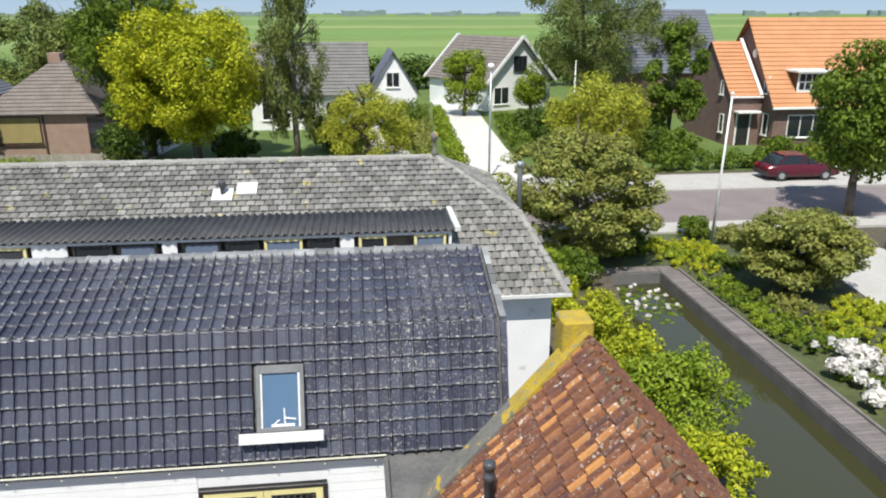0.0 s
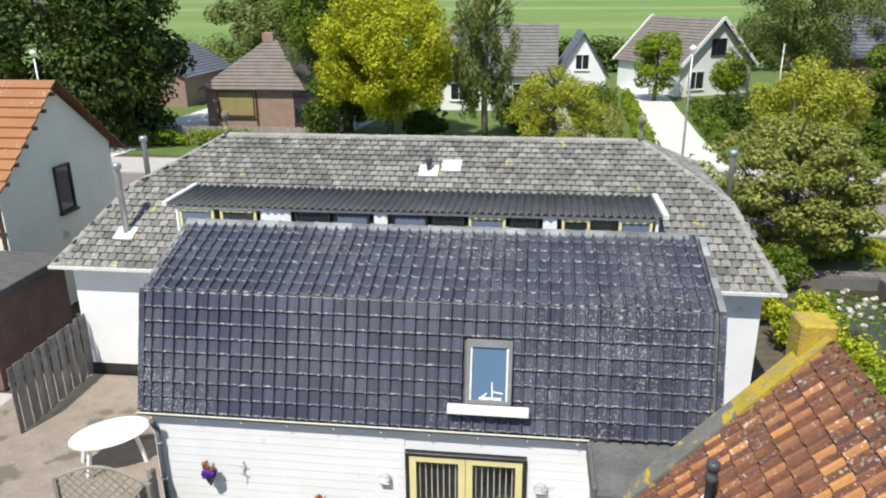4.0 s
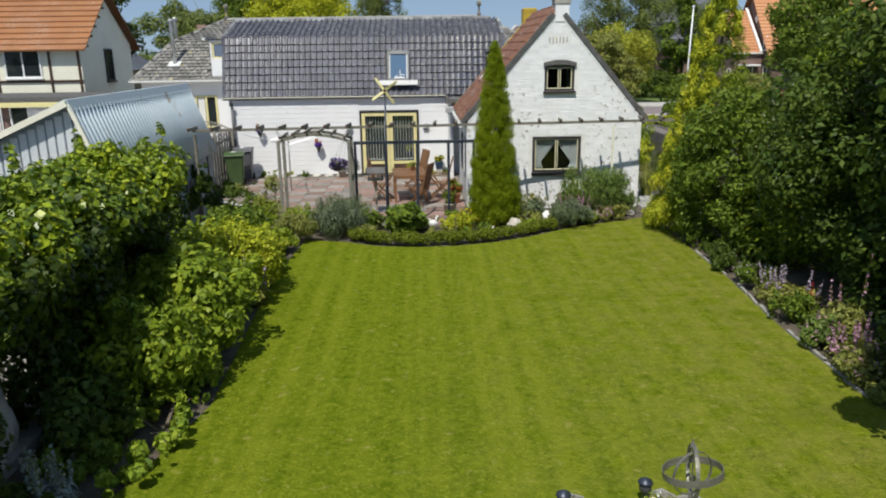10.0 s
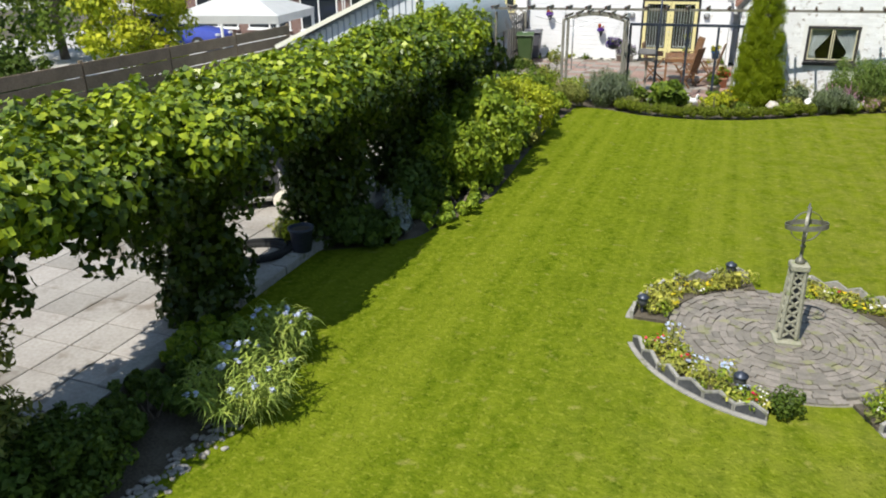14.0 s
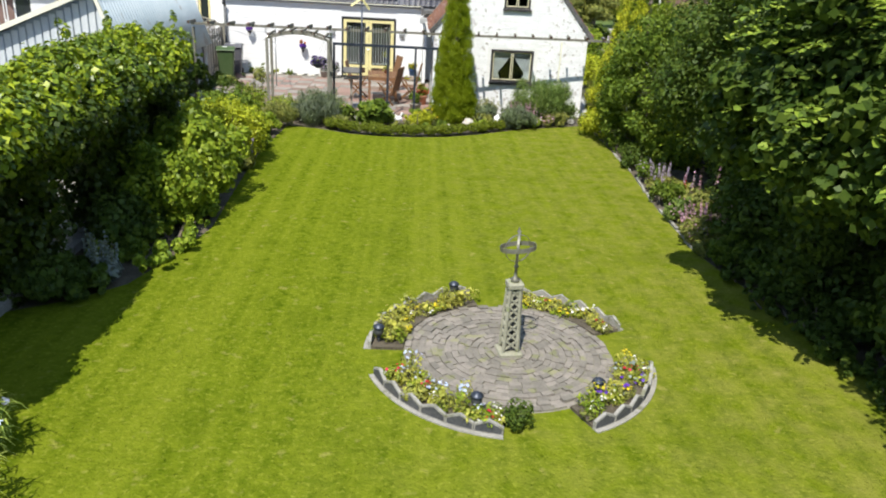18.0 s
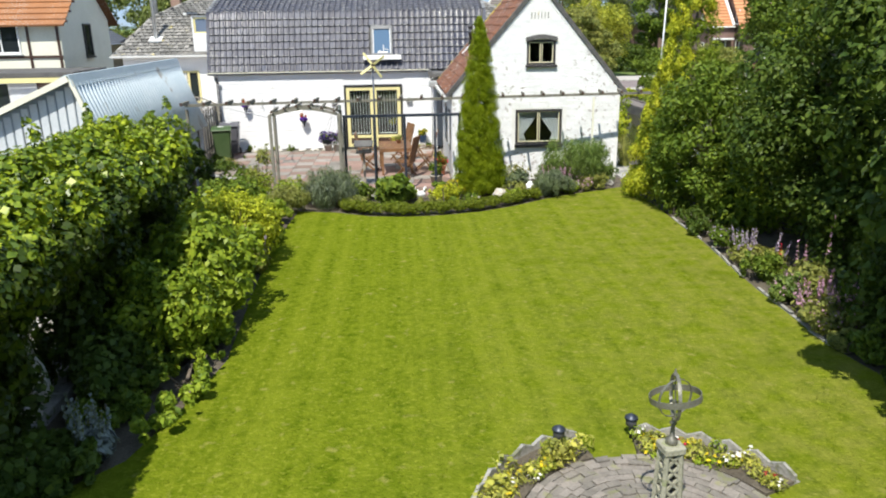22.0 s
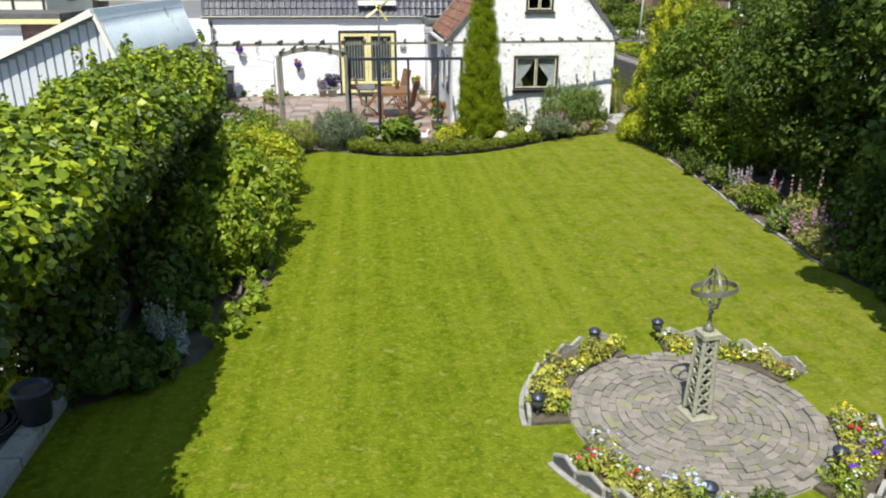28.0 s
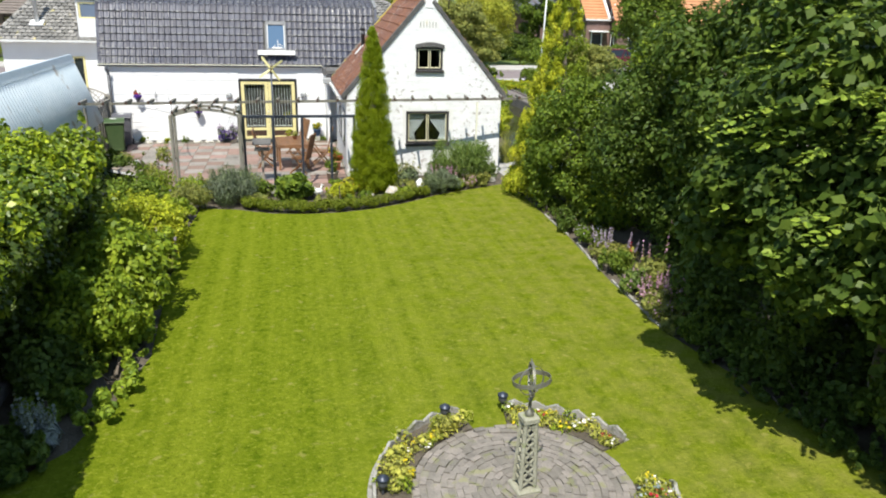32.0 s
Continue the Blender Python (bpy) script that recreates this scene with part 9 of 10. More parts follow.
hedge_row(-6.0, 90.0, 40.0, 96.0, 4.0, 3.0, L_DARK, 462, "loose hedge at the edge of the fields")
hedge_row(-60.0, 86.0, -34.0, 92.0, 4.5, 3.5, L_DARK, 463, "loose hedge at the edge of the fields")
# paler strips of mown field and the wooded skyline
for i, (y0, y1, c) in enumerate(((210, 260, (0.22, 0.30, 0.08)), (330, 390, (0.17, 0.28, 0.06)), (470, 560, (0.25, 0.32, 0.10)), (700, 900, (0.15, 0.25, 0.06)), (1050, 1300, (0.24, 0.31, 0.12)))):
    bm = bmesh.new()
    poly(bm, [(-2400, y0), (2400, y0 + 30), (2400, y1 + 30), (-2400, y1)], -0.91, -0.88 + i * 0.004)
    solid("field_strip", bm, mat("mown_field", c, scale=0.01, fine=0.2, rough=0.95, bump=0.0), "paler strip of mown grassland", "field")
rr = random.Random(470)
sk = thing("skyline_woods", "low hazy wooded skyline far across the polder", "woods", kind="stuff")
v = []
# distance haze is mixed into the wood's own colour
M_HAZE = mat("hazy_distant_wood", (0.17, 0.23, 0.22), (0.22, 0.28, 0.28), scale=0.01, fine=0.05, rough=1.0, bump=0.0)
bm = bmesh.new()
x = -2400.0
while x < 2400:
    w, h, y = rr.uniform(20, 90), rr.uniform(4, 15), rr.uniform(1700, 2600)
    pts = [(x, -1)] + [(x + w * k / 5, h * rr.uniform(0.6, 1.0)) for k in range(6)] + [(x + w, -1)]
    prism(bm, pts, y, y + 12, 1)
    x += w * rr.uniform(0.5, 1.4)
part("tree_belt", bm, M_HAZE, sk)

# windows and trim of the houses across the road
wall_window(oh, 30.4, 47.6, 0.75, 2.8, 1.55, bars=2)
wall_window(oh, 36.0, 47.6, 0.75, 2.6, 1.5, bars=2)
wall_window(oh, 28.0, 49.0, 3.6, 0.6, 1.2, face="-x", bars=0)
wall_window(oh, 28.0, 48.6, 0.8, 0.7, 1.5, face="-x", bars=0)
bm = bmesh.new()
lathe(bm, [(0.32, 0), (0.3, 0.05), (0.05, 0.06)], 16)
part("gable_ornament", bm, M_PLASTICW, oh, "round white gable ornament", at=pose(27.98, 51.0, 6.2, 0, -90, 0))
wall_window(oh2, 25.6, 50.6, 3.4, 0.45, 1.0, face="-x", bars=0)
wall_window(oh2, 25.6, 50.2, 0.8, 0.6, 1.3, face="-x", bars=0)
dr = part("front_door", bbox(26.2, 49.15, 0, 27.1, 49.22, 2.1), M_BLACKP, oh2)
for x in (26.1, 27.1):
    part("door_post", bbox(x, 49.12, 0, x + 0.1, 49.24, 2.2), M_PLASTICW, oh2)
part("porch_roof", bbox(25.9, 48.5, 2.3, 27.6, 49.2, 2.44, 0.02), M_PLASTICW, oh2)
part("eave_gutter", bbox(25.45, 48.95, 3.3, 27.9, 49.1, 3.42, 0.02), M_PLASTICW, oh2)
part("eave_gutter", bbox(27.6, 47.1, 2.72, 48.3, 47.25, 2.86, 0.02), M_PLASTICW, oh)
bm = bmesh.new()
box(bm, 29.6, 48.0, 3.72, 31.6, 50.6, 5.1)
dmo = part("dormer", bm, M_PLASTICW, oh)
part("dormer_roof", bbox(29.3, 47.6, 5.1, 31.9, 50.8, 5.26, 0.02), M_PLASTICW, dmo)
part("dormer_cheek", bbox(29.57, 48.05, 3.8, 29.6, 50.0, 5.05), M_BROWNP, dmo, "dark side cheek")
for i in range(4):
    for k in range(2):
        part("dormer_pane", bbox(29.74 + i * 0.45, 47.97, 3.95 + k * 0.55, 30.11 + i * 0.45, 48.0, 4.42 + k * 0.55), M_PANE, dmo)
bw = wall_window(bh, -21.3, 49.0, 1.0, 2.6, 1.8, M_BROWNP, bars=0)
part("blind", bbox(-1.22, -0.03, 0.12, 1.22, -0.022, 1.68), M_OCHRE, bw)
wall_window(bh, -16.6, 49.0, 0.6, 1.2, 2.1, M_BROWNP, bars=0)
part("corner_trim", bbox(-19.9, 48.96, 0.0, -19.75, 49.0, 3.0), M_BROWNP, bh)
part("chimney", bbox(-20.6, 53.2, 5.2, -19.8, 54.0, 6.4, 0.02), M_BROWNBR, bh)
for x in (-7.0, -4.5, -2.0):
    wall_window(gh, x, 60.0, 0.8, 1.4, 1.4, bars=1)
wall_window(wh, 0.0, 0.0, 3.6, 1.6, 1.4, M_BLACKP, bars=2)
for x in (-2.2, 1.8):
    wall_window(wh, x, 0.0, 0.6, 1.8, 1.6, M_PLASTICW, bars=1)
wall_window(gh2, 2.7, 60.5, 3.2, 1.1, 1.2, bars=1)

# ---- cream neighbour and its garden on the left ----
wall_window(nb, -14.88, 20.0, 2.85, 0.75, 1.4, M_BLACKP, face="x", bars=0)
for x in (-17.3, -20.6):
    wall_window(nb, x, 17.3, 3.1, 1.5, 1.15, M_PLASTICW, bars=1)
for x in (-15.0, -16.2, -18.4, -19.6):
    part("timber", bbox(x - 0.05, 17.26, 2.5, x + 0.05, 17.3, 4.3), M_BROWNP, nb)
part("timber_rail", bbox(-27.0, 17.25, 2.9, -14.9, 17.3, 3.0), M_BROWNP, nb)
for k in range(6):
    part("rafter_end", bbox(-14.9, 17.2 + k * 0.5 if k < 6 else 0, 4.3 + k * 0.4, -14.5, 17.28 + k * 0.5, 4.4 + k * 0.4), M_BROWNP, nb)
ext = thing("neighbour_extension", "flat-roofed brick extension with white windows", "house", pose(0, 0, 0))
part("wall", bbox(-27, 14.3, 0, -13.4, 17.25, 2.3), M_PURPBR, ext)
part("roof", bbox(-27.2, 14.0, 2.3, -13.2, 17.26, 2.5, 0.02), M_DARKV, ext)
for x, w in ((-15.8, 1.4), (-18.2, 2.0), (-21.0, 2.4), (-24.0, 2.4)):
    wall_window(ext, x, 14.3, 0.25, w, 1.9, M_PLASTICW, bars=1)
tent = thing("party_tent", "white peaked party tent in the neighbour's yard", "tent", pose(-14.4, 3.0, 0, 0, 0, 12))
bm = bmesh.new()
e = [bm.verts.new((sx * 1.7, sy * 1.7, 2.05)) for sx, sy in ((-1, -1), (1, -1), (1, 1), (-1, 1))]
t_ = bm.verts.new((0, 0, 2.75))
v_ = [bm.verts.new((sx * 1.7, sy * 1.7, 1.82)) for sx, sy in ((-1, -1), (1, -1), (1, 1), (-1, 1))]
for i in range(4):
    bm.faces.new((e[i], e[(i + 1) % 4], t_))
    bm.faces.new((v_[i], v_[(i + 1) % 4], e[(i + 1) % 4], e[i]))
bmesh.ops.solidify(bm, geom=bm.faces[:], thickness=0.02)
part("canopy", bm, M_PLASTICW, tent)
for sx in (-1.65, 1.65):
    for sy in (-1.65, 1.65):
        part("leg", bbox(sx - 0.04, sy - 0.04, 0, sx + 0.04, sy + 0.04, 2.0, 0.005), M_PLASTICW, tent)
bc = copy_thing(car, pose(-21.6, 8.4, 0.0, 0, 0, 8))
bc["label"] = "blue parked car behind the party tent"
for o in bc.children_recursive:
    if o.name.startswith(("body", "roof", "pillar")):
        o.data = o.data.copy()
        o.data.materials[0] = M_BLUE
hf = thing("plank_fence", "weathered brown fence of horizontal planks", "fence", pose(-12.0, 0, 0))
for j in range(6):
    for i in range(6):
        part("plank", bbox(-0.015, -14.0 + i * 2.6, 0.15 + j * 0.28, 0.015, -11.43 + i * 2.6, 0.405 + j * 0.28, 0.004), M_DKWOOD, hf)
for i in range(7):
    part("post", bbox(-0.08, -14.05 + i * 2.6, 0, -0.016, -13.95 + i * 2.6, 1.85, 0.006), M_DKWOOD, hf)
bm = bmesh.new()
poly(bm, [(-32, -20), (-11.1, -20), (-11.1, 0.6), (-32, 0.6)], -0.02, 0.0)
solid("neighbour_garden", bm, M_PLOT, "neighbour's grass behind the plank fence", "lawn")
bm = bmesh.new()
poly(bm, [(-32, 0.6), (-10.2, 0.6), (-10.2, 14.2), (-32, 14.2)], -0.02, 0.005)
solid("neighbour_yard", bm, M_PAVE, "neighbour's paved yard", "paving")
tree("young_tree", "young lime-green tree in the neighbour's garden", -14.6, -1.6, 3.4, (2.3, 1.5, 1.5, 1.3), L_LIME, 6500, 0.16, clump=0.45, n=34, seed=481, trunk=0.07)
tree("dark_tree", "dark garden tree in the neighbour's garden", -21.0, -3.0, 6.0, (3.2, 3.0, 3.0, 3.0), L_DARK, 9000, 0.2, clump=0.8, n=50, seed=482)
tree("dark_tree", "dark garden tree in the neighbour's garden", -20.0, -9.0, 5.0, (2.8, 2.6, 2.6, 2.6), L_DARK, 8000, 0.2, clump=0.8, n=44, seed=483)
tree("dark_tree", "dark garden tree in the neighbour's garden", -24.0, 4.5, 6.0, (3.4, 2.8, 2.8, 3.0), L_GREEN, 8000, 0.22, clump=0.8, n=44, seed=484)
bush("golden_bush", "golden-yellow shrub behind the plank fence", -16.4, -6.4, 1.1, 1.1, L_YELLOW, 3600, 0.12, seed=485)
bush("neighbour_bush", "green shrub behind the plank fence", -14.2, -9.6, 1.4, 1.4, L_GREEN, 4200, 0.13, seed=486)
bush("neighbour_bush", "green shrub behind the plank fence", -17.6, -3.4, 1.3, 1.5, L_DARK, 4200, 0.13, seed=487)

# low planting that fills the front garden beside the walkway
for i, (x, y, r, ry, h, m, fm) in enumerate(((12.2, 17.9, 0.9, 0.9, 0.35, L_GREEN, None), (13.4, 18.4, 0.9, 1.0, 0.4, L_HAZEL, None), (12.0, 22.4, 0.7, 1.4, 0.35, L_HAZEL, None), (11.9, 24.4, 0.9, 0.9, 0.3, L_LIME, None), (15.9, 17.6, 0.6, 1.4, 0.5, L_LIME, None), (14.2, 16.6, 1.0, 0.8, 0.45, L_LIME, None), (15.6, 24.4, 0.9, 1.3, 0.5, L_GREEN, None), (13.2, 24.6, 0.9, 0.8, 0.4, L_GREEN, None), (9.6, 26.4, 1.2, 0.9, 0.5, L_HAZEL, None), (14.9, 27.2, 0.9, 0.8, 0.7, L_OLIVE, None), (12.2, 12.2, 0.9, 1.4, 0.45, L_HAZEL, None), (13.9, 13.6, 0.9, 1.6, 0.6, L_GREEN, F_PINK), (15.4, 13.0, 0.9, 1.8, 0.8, L_OLIVE, None), (12.4, 9.6, 1.0, 1.6, 0.6, L_GREEN, None), (14.4, 9.6, 1.0, 1.6, 0.7, L_LIME, None), (11.6, 26.9, 1.0, 0.9, 0.35, L_LIME, None))):
    bush("low_planting", "low leafy planting of the front garden", x, y, r, h, m, 3000, 0.1, n=26, seed=1000 + i, ry=ry, fmat=fm, fcount=500, fsize=0.07)
# grey plank fence before the brown house
gf = thing("grey_fence", "low grey fence of upright planks", "fence", pose(0, 0, 0))
gp = finish("fence_plank", bbox(0, 44.98, 0.05, 0.14, 45.02, 1.05, 0.005), M_OLDWOOD)
for i in range(60):
    part("plank", gp, None, gf, at=pose(-24.6 + i * 0.16, 0, 0.03 * math.sin(i * 2.3)))
for i in range(5):
    part("post", bbox(-24.55 + i * 2.3, 45.02, 0, -24.45 + i * 2.3, 45.1, 1.1, 0.006), M_OLDWOOD, gf)
# covered white box between the shed and the fence
wb = thing("white_storage_box", "low white covered storage box beside the shed", "box", pose(-11.05, -0.9, 0))
part("body", bbox(-0.55, -1.7, 0, 0.55, 1.7, 0.45, 0.02), M_PLASTICW, wb)
part("lid", bbox(-0.6, -1.75, 0.455, 0.6, 1.75, 0.56, 0.03), M_PLASTICW, wb)

bm = bmesh.new()
poly(bm, [(-30.5, 40.0), (-25.5, 40.0), (-24.2, 50.0), (-24.2, 62.0), (-28.0, 62.0), (-28.5, 50.0)], -0.02, 0.04)
solid("path_brown", bm, M_GRAVEL, "pale drive beside the brown house", "drive")
# white flashing where the annexe roof meets the gable
bm = bmesh.new()
beam(bm, (27.72, 49.0, 3.5), (27.72, 52.8, 7.15), 0.22, 0.1)
part("flashing", bm, M_PLASTICW, oh2)

for i, (x, y, r, ry, h, m) in enumerate(((12.0, 19.2, 0.7, 1.5, 0.35, L_HAZEL), (12.1, 21.6, 0.75, 1.5, 0.32, L_GREEN), (12.0, 25.6, 0.8, 1.0, 0.3, L_HAZEL), (13.2, 20.0, 0.7, 1.3, 0.4, L_OLIVE), (15.3, 19.9, 0.8, 1.0, 0.4, L_LIME), (12.9, 26.2, 0.8, 0.9, 0.3, L_LIME))):
    bush("quay_ground_cover", "dense ground cover beside the plank walkway", x, y, r, h, m, 5200, 0.085, n=44, seed=1300 + i, ry=ry)

# open glazed door and curtains of the extension, and its darker end wall
part("curtain", bbox(-15.75, 14.22, 0.3, -14.75, 14.24, 2.1), M_CURTAIN, ext, "white curtain behind the garden door")
dl = part("door_leaf", bbox(0, -0.02, 0.2, 0.08, 0.02, 2.15), M_PLASTICW, ext, at=pose(-16.9, 14.2, 0, 0, 0, -55))
for a in ((0.82, -0.02, 0.2, 0.9, 0.02, 2.15), (0.08, -0.02, 2.05, 0.82, 0.02, 2.15), (0.08, -0.02, 0.2, 0.82, 0.02, 0.75), (0.08, -0.02, 0.95, 0.82, 0.02, 1.02)):
    part("door_rail", bbox(*a), M_PLASTICW, dl)
part("fascia", bbox(-27.2, 13.97, 2.12, -13.2, 14.0, 2.3), M_CREAM, ext)

# ---- roof tiles, bricks and pavers: the pieces ----
def tile_mesh(name, w, l, t, roll, m, step=0.9, lip=0.55, wide=0.74, roll_m=None, full=0.945, lip_m=None):
    """A pantile: a flat pan with a raised roll at one side and a rounded lower edge; x across, y up the slope."""
    bm = bmesh.new()
    a_ = wide + (full - wide) * 0.35
    b_ = wide + (full - wide) * 0.8
    prof = [(0.0, t), (w * 0.12, t * 0.55), (w * 0.5 * wide / 0.74, t * 0.3), (w * wide, t * 0.6), (w * a_, t + roll), (w * b_, t + roll), (w * full, t * 0.8)]
    top = [[bm.verts.new((x, y, z + lift)) for x, z in prof] for y, lift in ((0.0, t * (step - lip)), (0.016, t * step), (0.042, t * step * (1 - 0.042 / l)), (l, 0.0))]
    for k, (r0, r1) in enumerate(zip(top, top[1:])):
        for i in range(len(prof) - 1):
            bm.faces.new((r0[i], r0[i + 1], r1[i + 1], r1[i])).material_index = 1 if (roll_m and i >= 3) or (lip_m and k < 2) else 0
    low = [bm.verts.new((x, 0.004, -t * 0.3)) for x, z in prof]
    for i in range(len(prof) - 1):
        bm.faces.new((low[i], low[i + 1], top[0][i + 1], top[0][i]))
    for k, x in ((0, 0.0), (-1, w * full)):
        a = [bm.verts.new((x, y, -t * 0.4)) for y in (0.004, l)]
        bm.faces.new((a[0], a[1], top[3][k], top[2][k], top[1][k], top[0][k]))
    me = finish(name, bm, m)
    if roll_m or lip_m:
        me.materials.append(roll_m or lip_m)
    return me


def joined(name, mesh, mats, material):
    """Many copies of one small mesh, at the given poses, as one mesh."""
    co = np.empty(len(mesh.vertices) * 3)
    mesh.vertices.foreach_get("co", co)
    co = co.reshape(-1, 3)
    faces = [tuple(p.vertices) for p in mesh.polygons]
    slots = [p.material_index for p in mesh.polygons]
    verts, polys = [], []
    for k, m in enumerate(mats):
        a = np.array(m)
        verts.append(co @ a[:3, :3].T + a[:3, 3])
        o = k * len(co)
        polys += [tuple(i + o for i in f) for f in faces]
    me = bpy.data.meshes.new(name)
    me.from_pydata(np.concatenate(verts).tolist(), [], polys)
    me.update()
    me.materials.append(material)
    if len(mesh.materials) > 1:
        me.materials.append(mesh.materials[1])
        me.polygons.foreach_set("material_index", slots * len(mats))
    return me


def slope_frame(p, across, up):
    """A pose at p with x across the roof and y up the slope."""
    x, y = Vector(across).normalized(), Vector(up).normalized()
    z = x.cross(y).normalized()
    m = Matrix((x, y, z)).transposed().to_4x4()
    m.translation = Vector(p)
    return m


rng = random.Random(301)
def jit(m, a=0.6, d=0.003):
    return m @ pose(rng.uniform(-d, d), rng.uniform(-d, d), rng.uniform(0, d), rng.uniform(-a, a), rng.uniform(-a, a), rng.uniform(-a, a))


# barn: lower and upper slopes of the mansard
TW = 0.1865
up1, up2 = Vector((0, 0.56, 1.86)).normalized(), Vector((0, 1.84, 0.57)).normalized()
L1, L2 = math.hypot(0.56, 1.86), math.hypot(1.84, 0.57)
t1 = tile_mesh("roof_tile", TW, L1 / 8 + 0.03, 0.030, 0.030, M_TILE_D, 1.4, full=0.985, lip_m=M_TILE_DL)
t1j = tile_mesh("roof_tile_joined", TW, L1 / 8 + 0.03, 0.030, 0.030, M_TILE_DJ, 1.4, full=0.985, lip_m=M_TILE_DL)
t2j = tile_mesh("roof_tile_upper", TW, L2 / 7 + 0.03, 0.044, 0.034, M_TILE_DJ, full=0.985, lip_m=M_TILE_DL)
cols = int((BX1 + 0.06 - (BX0 - 0.1)) / TW)
rest = []
def in_roof_window(x, k):
    return -1.93 < x + TW / 2 < -1.11 and 2.85 < 2.56 + up1.z * (k + 0.5) * L1 / 8 < 3.98
for r in range(8):
    for c in range(cols):
        x = BX0 - 0.1 + c * TW
        if in_roof_window(x, r):
            continue
        p = Vector((x, 9.90, 2.585)) + up1 * (r * L1 / 8)
        m = jit(slope_frame(p, (1, 0, 0), up1), 0.5)
        if r < 6:
            part("roof_tile", t1, None, barn, at=m)
        else:
            rest.append(m)
tagged(part("steep_tiles", joined("steep_tiles", t1j, rest, M_TILE_DJ), None, barn), kind="stuff")
ups = []
for r in range(7):
    for c in range(cols):
        p = Vector((BX0 - 0.1 + c * TW, 10.46, 4.455)) + up2 * (r * L2 / 7)
        ups.append(jit(slope_frame(p, (1, 0, 0), up2), 0.5))
tagged(part("upper_tiles", joined("upper_tiles", t2j, ups, M_TILE_DJ), None, barn), kind="stuff")
# rounded bend tiles at the break, ridge caps, verge tiles
def cap_mesh(name, l, r, m, seg=7, a0=0.0, a1=math.pi):
    bm = bmesh.new()
    rows = []
    for x, k in ((0.0, 1.08), (0.05, 1.08), (0.055, 1.0), (l, 0.95)):
        rows.append([bm.verts.new((x, r * k * math.cos(a0 + (a1 - a0) * i / seg), r * k * math.sin(a0 + (a1 - a0) * i / seg))) for i in range(seg + 1)])
    for p, q in zip(rows, rows[1:]):
        for i in range(seg):
            bm.faces.new((p[i], p[i + 1], q[i + 1], q[i]))
    return finish(name, bm, m)
capm = cap_mesh("ridge_tile", 0.36, 0.10, M_CAPG)
capd = cap_mesh("ridge_tile_dark", 0.345, 0.115, M_CAPL)
n = int((BX1 - BX0 + 0.2) / 0.34)
for i in range(n):
    part("ridge_tile", capd, None, barn, at=jit(pose(BX0 - 0.12 + i * 0.34, 12.3, 5.01), 0.8))
bend = bmesh.new()
rows = []
for k in range(5):
    a = math.radians(-70 + 20 + k * 17.5)
    rows.append([bend.verts.new((x, -0.0 + 0.17 * (math.sin(a)), 0.17 * math.cos(a) + dz)) for x, dz in ((0, 0.012), (TW * 0.5, 0.0), (TW * 0.78, 0.004), (TW * 0.84, 0.024), (TW * 0.96, 0.024), (TW, 0.012))])
for p, q in zip(rows, rows[1:]):
    for i in range(5):
        bend.faces.new((p[i], p[i + 1], q[i + 1], q[i]))
bendm = finish("bend_tile", bend, M_TILE_D)
for c in range(cols):
    part("bend_tile", bendm, None, barn, at=jit(pose(BX0 - 0.1 + c * TW, 10.56, 4.345), 0.6))
for x in (BX0 - 0.16, BX1 + 0.0):
    for p0, u, l, k in ((Vector((x, 9.90, 2.60)), up1, L1, 8), (Vector((x, 10.46, 4.46)), up2, L2, 7)):
        for i in range(k):
            m = slope_frame(p0 + u * (i * l / k), (1, 0, 0), u)
            bm = bmesh.new()
            box(bm, 0, 0, -0.14, 0.10, l / k - 0.008, 0.055)
            part("verge_tile", bm, M_CAPL if k == 7 else M_TILE_D, barn, at=jit(m, 0.6))

# cottage: old pantiles on both slopes
CS = math.hypot(CXM - CX0 + 0.12, APEX_Z - EAVE_Z + 0.14)
CR, CW = 13, 0.235
cl_ = CS / CR
c1 = tile_mesh("pantile", CW, cl_ + 0.035, 0.036, 0.044, M_TILE_B, 1.25, wide=0.62, roll_m=M_TILE_BR)
c1j = tile_mesh("pantile_joined", CW, cl_ + 0.035, 0.036, 0.044, M_TILE_BJ, 1.25, wide=0.62, roll_m=M_TILE_BR)
upl = Vector((CXM - CX0 + 0.12, 0, APEX_Z - EAVE_Z + 0.14)).normalized()
upr = Vector((-(CX1 - CXM + 0.12), 0, APEX_Z - EAVE_Z + 0.14)).normalized()
ccols = int((CY1 - CY0 - 0.22) / CW)
ow = (CY1 - 0.14 - (CY0 + 0.1)) / ccols
for r in range(CR):
    for c in range(ccols):
        p = Vector((CX0 - 0.12, CY1 - 0.14 - c * ow, EAVE_Z - 0.12)) + upl * (r * cl_)
        part("pantile", c1, None, cottage, at=jit(slope_frame(p, (0, -1, 0), upl), 1.3, 0.006))
right = []
for r in range(CR):
    for c in range(ccols):
        p = Vector((CX1 + 0.12, CY0 + 0.1 + c * ow, EAVE_Z - 0.12)) + upr * (r * cl_)
        right.append(jit(slope_frame(p, (0, 1, 0), upr), 1.3, 0.006))
tagged(part("far_slope_tiles", joined("far_slope_tiles", c1j, right, M_TILE_BJ), None, cottage), kind="stuff")
capb = cap_mesh("cottage_ridge_tile", 0.40, 0.105, M_TILE_BM)
for i in range(11):
    part("ridge_tile", capb, None, cottage, at=jit(Matrix.Translation((CXM, CY0 + 0.36 + i * 0.365, APEX_Z - 0.035)) @ Matrix.Rotation(math.pi / 2, 4, "Z"), 1.2))

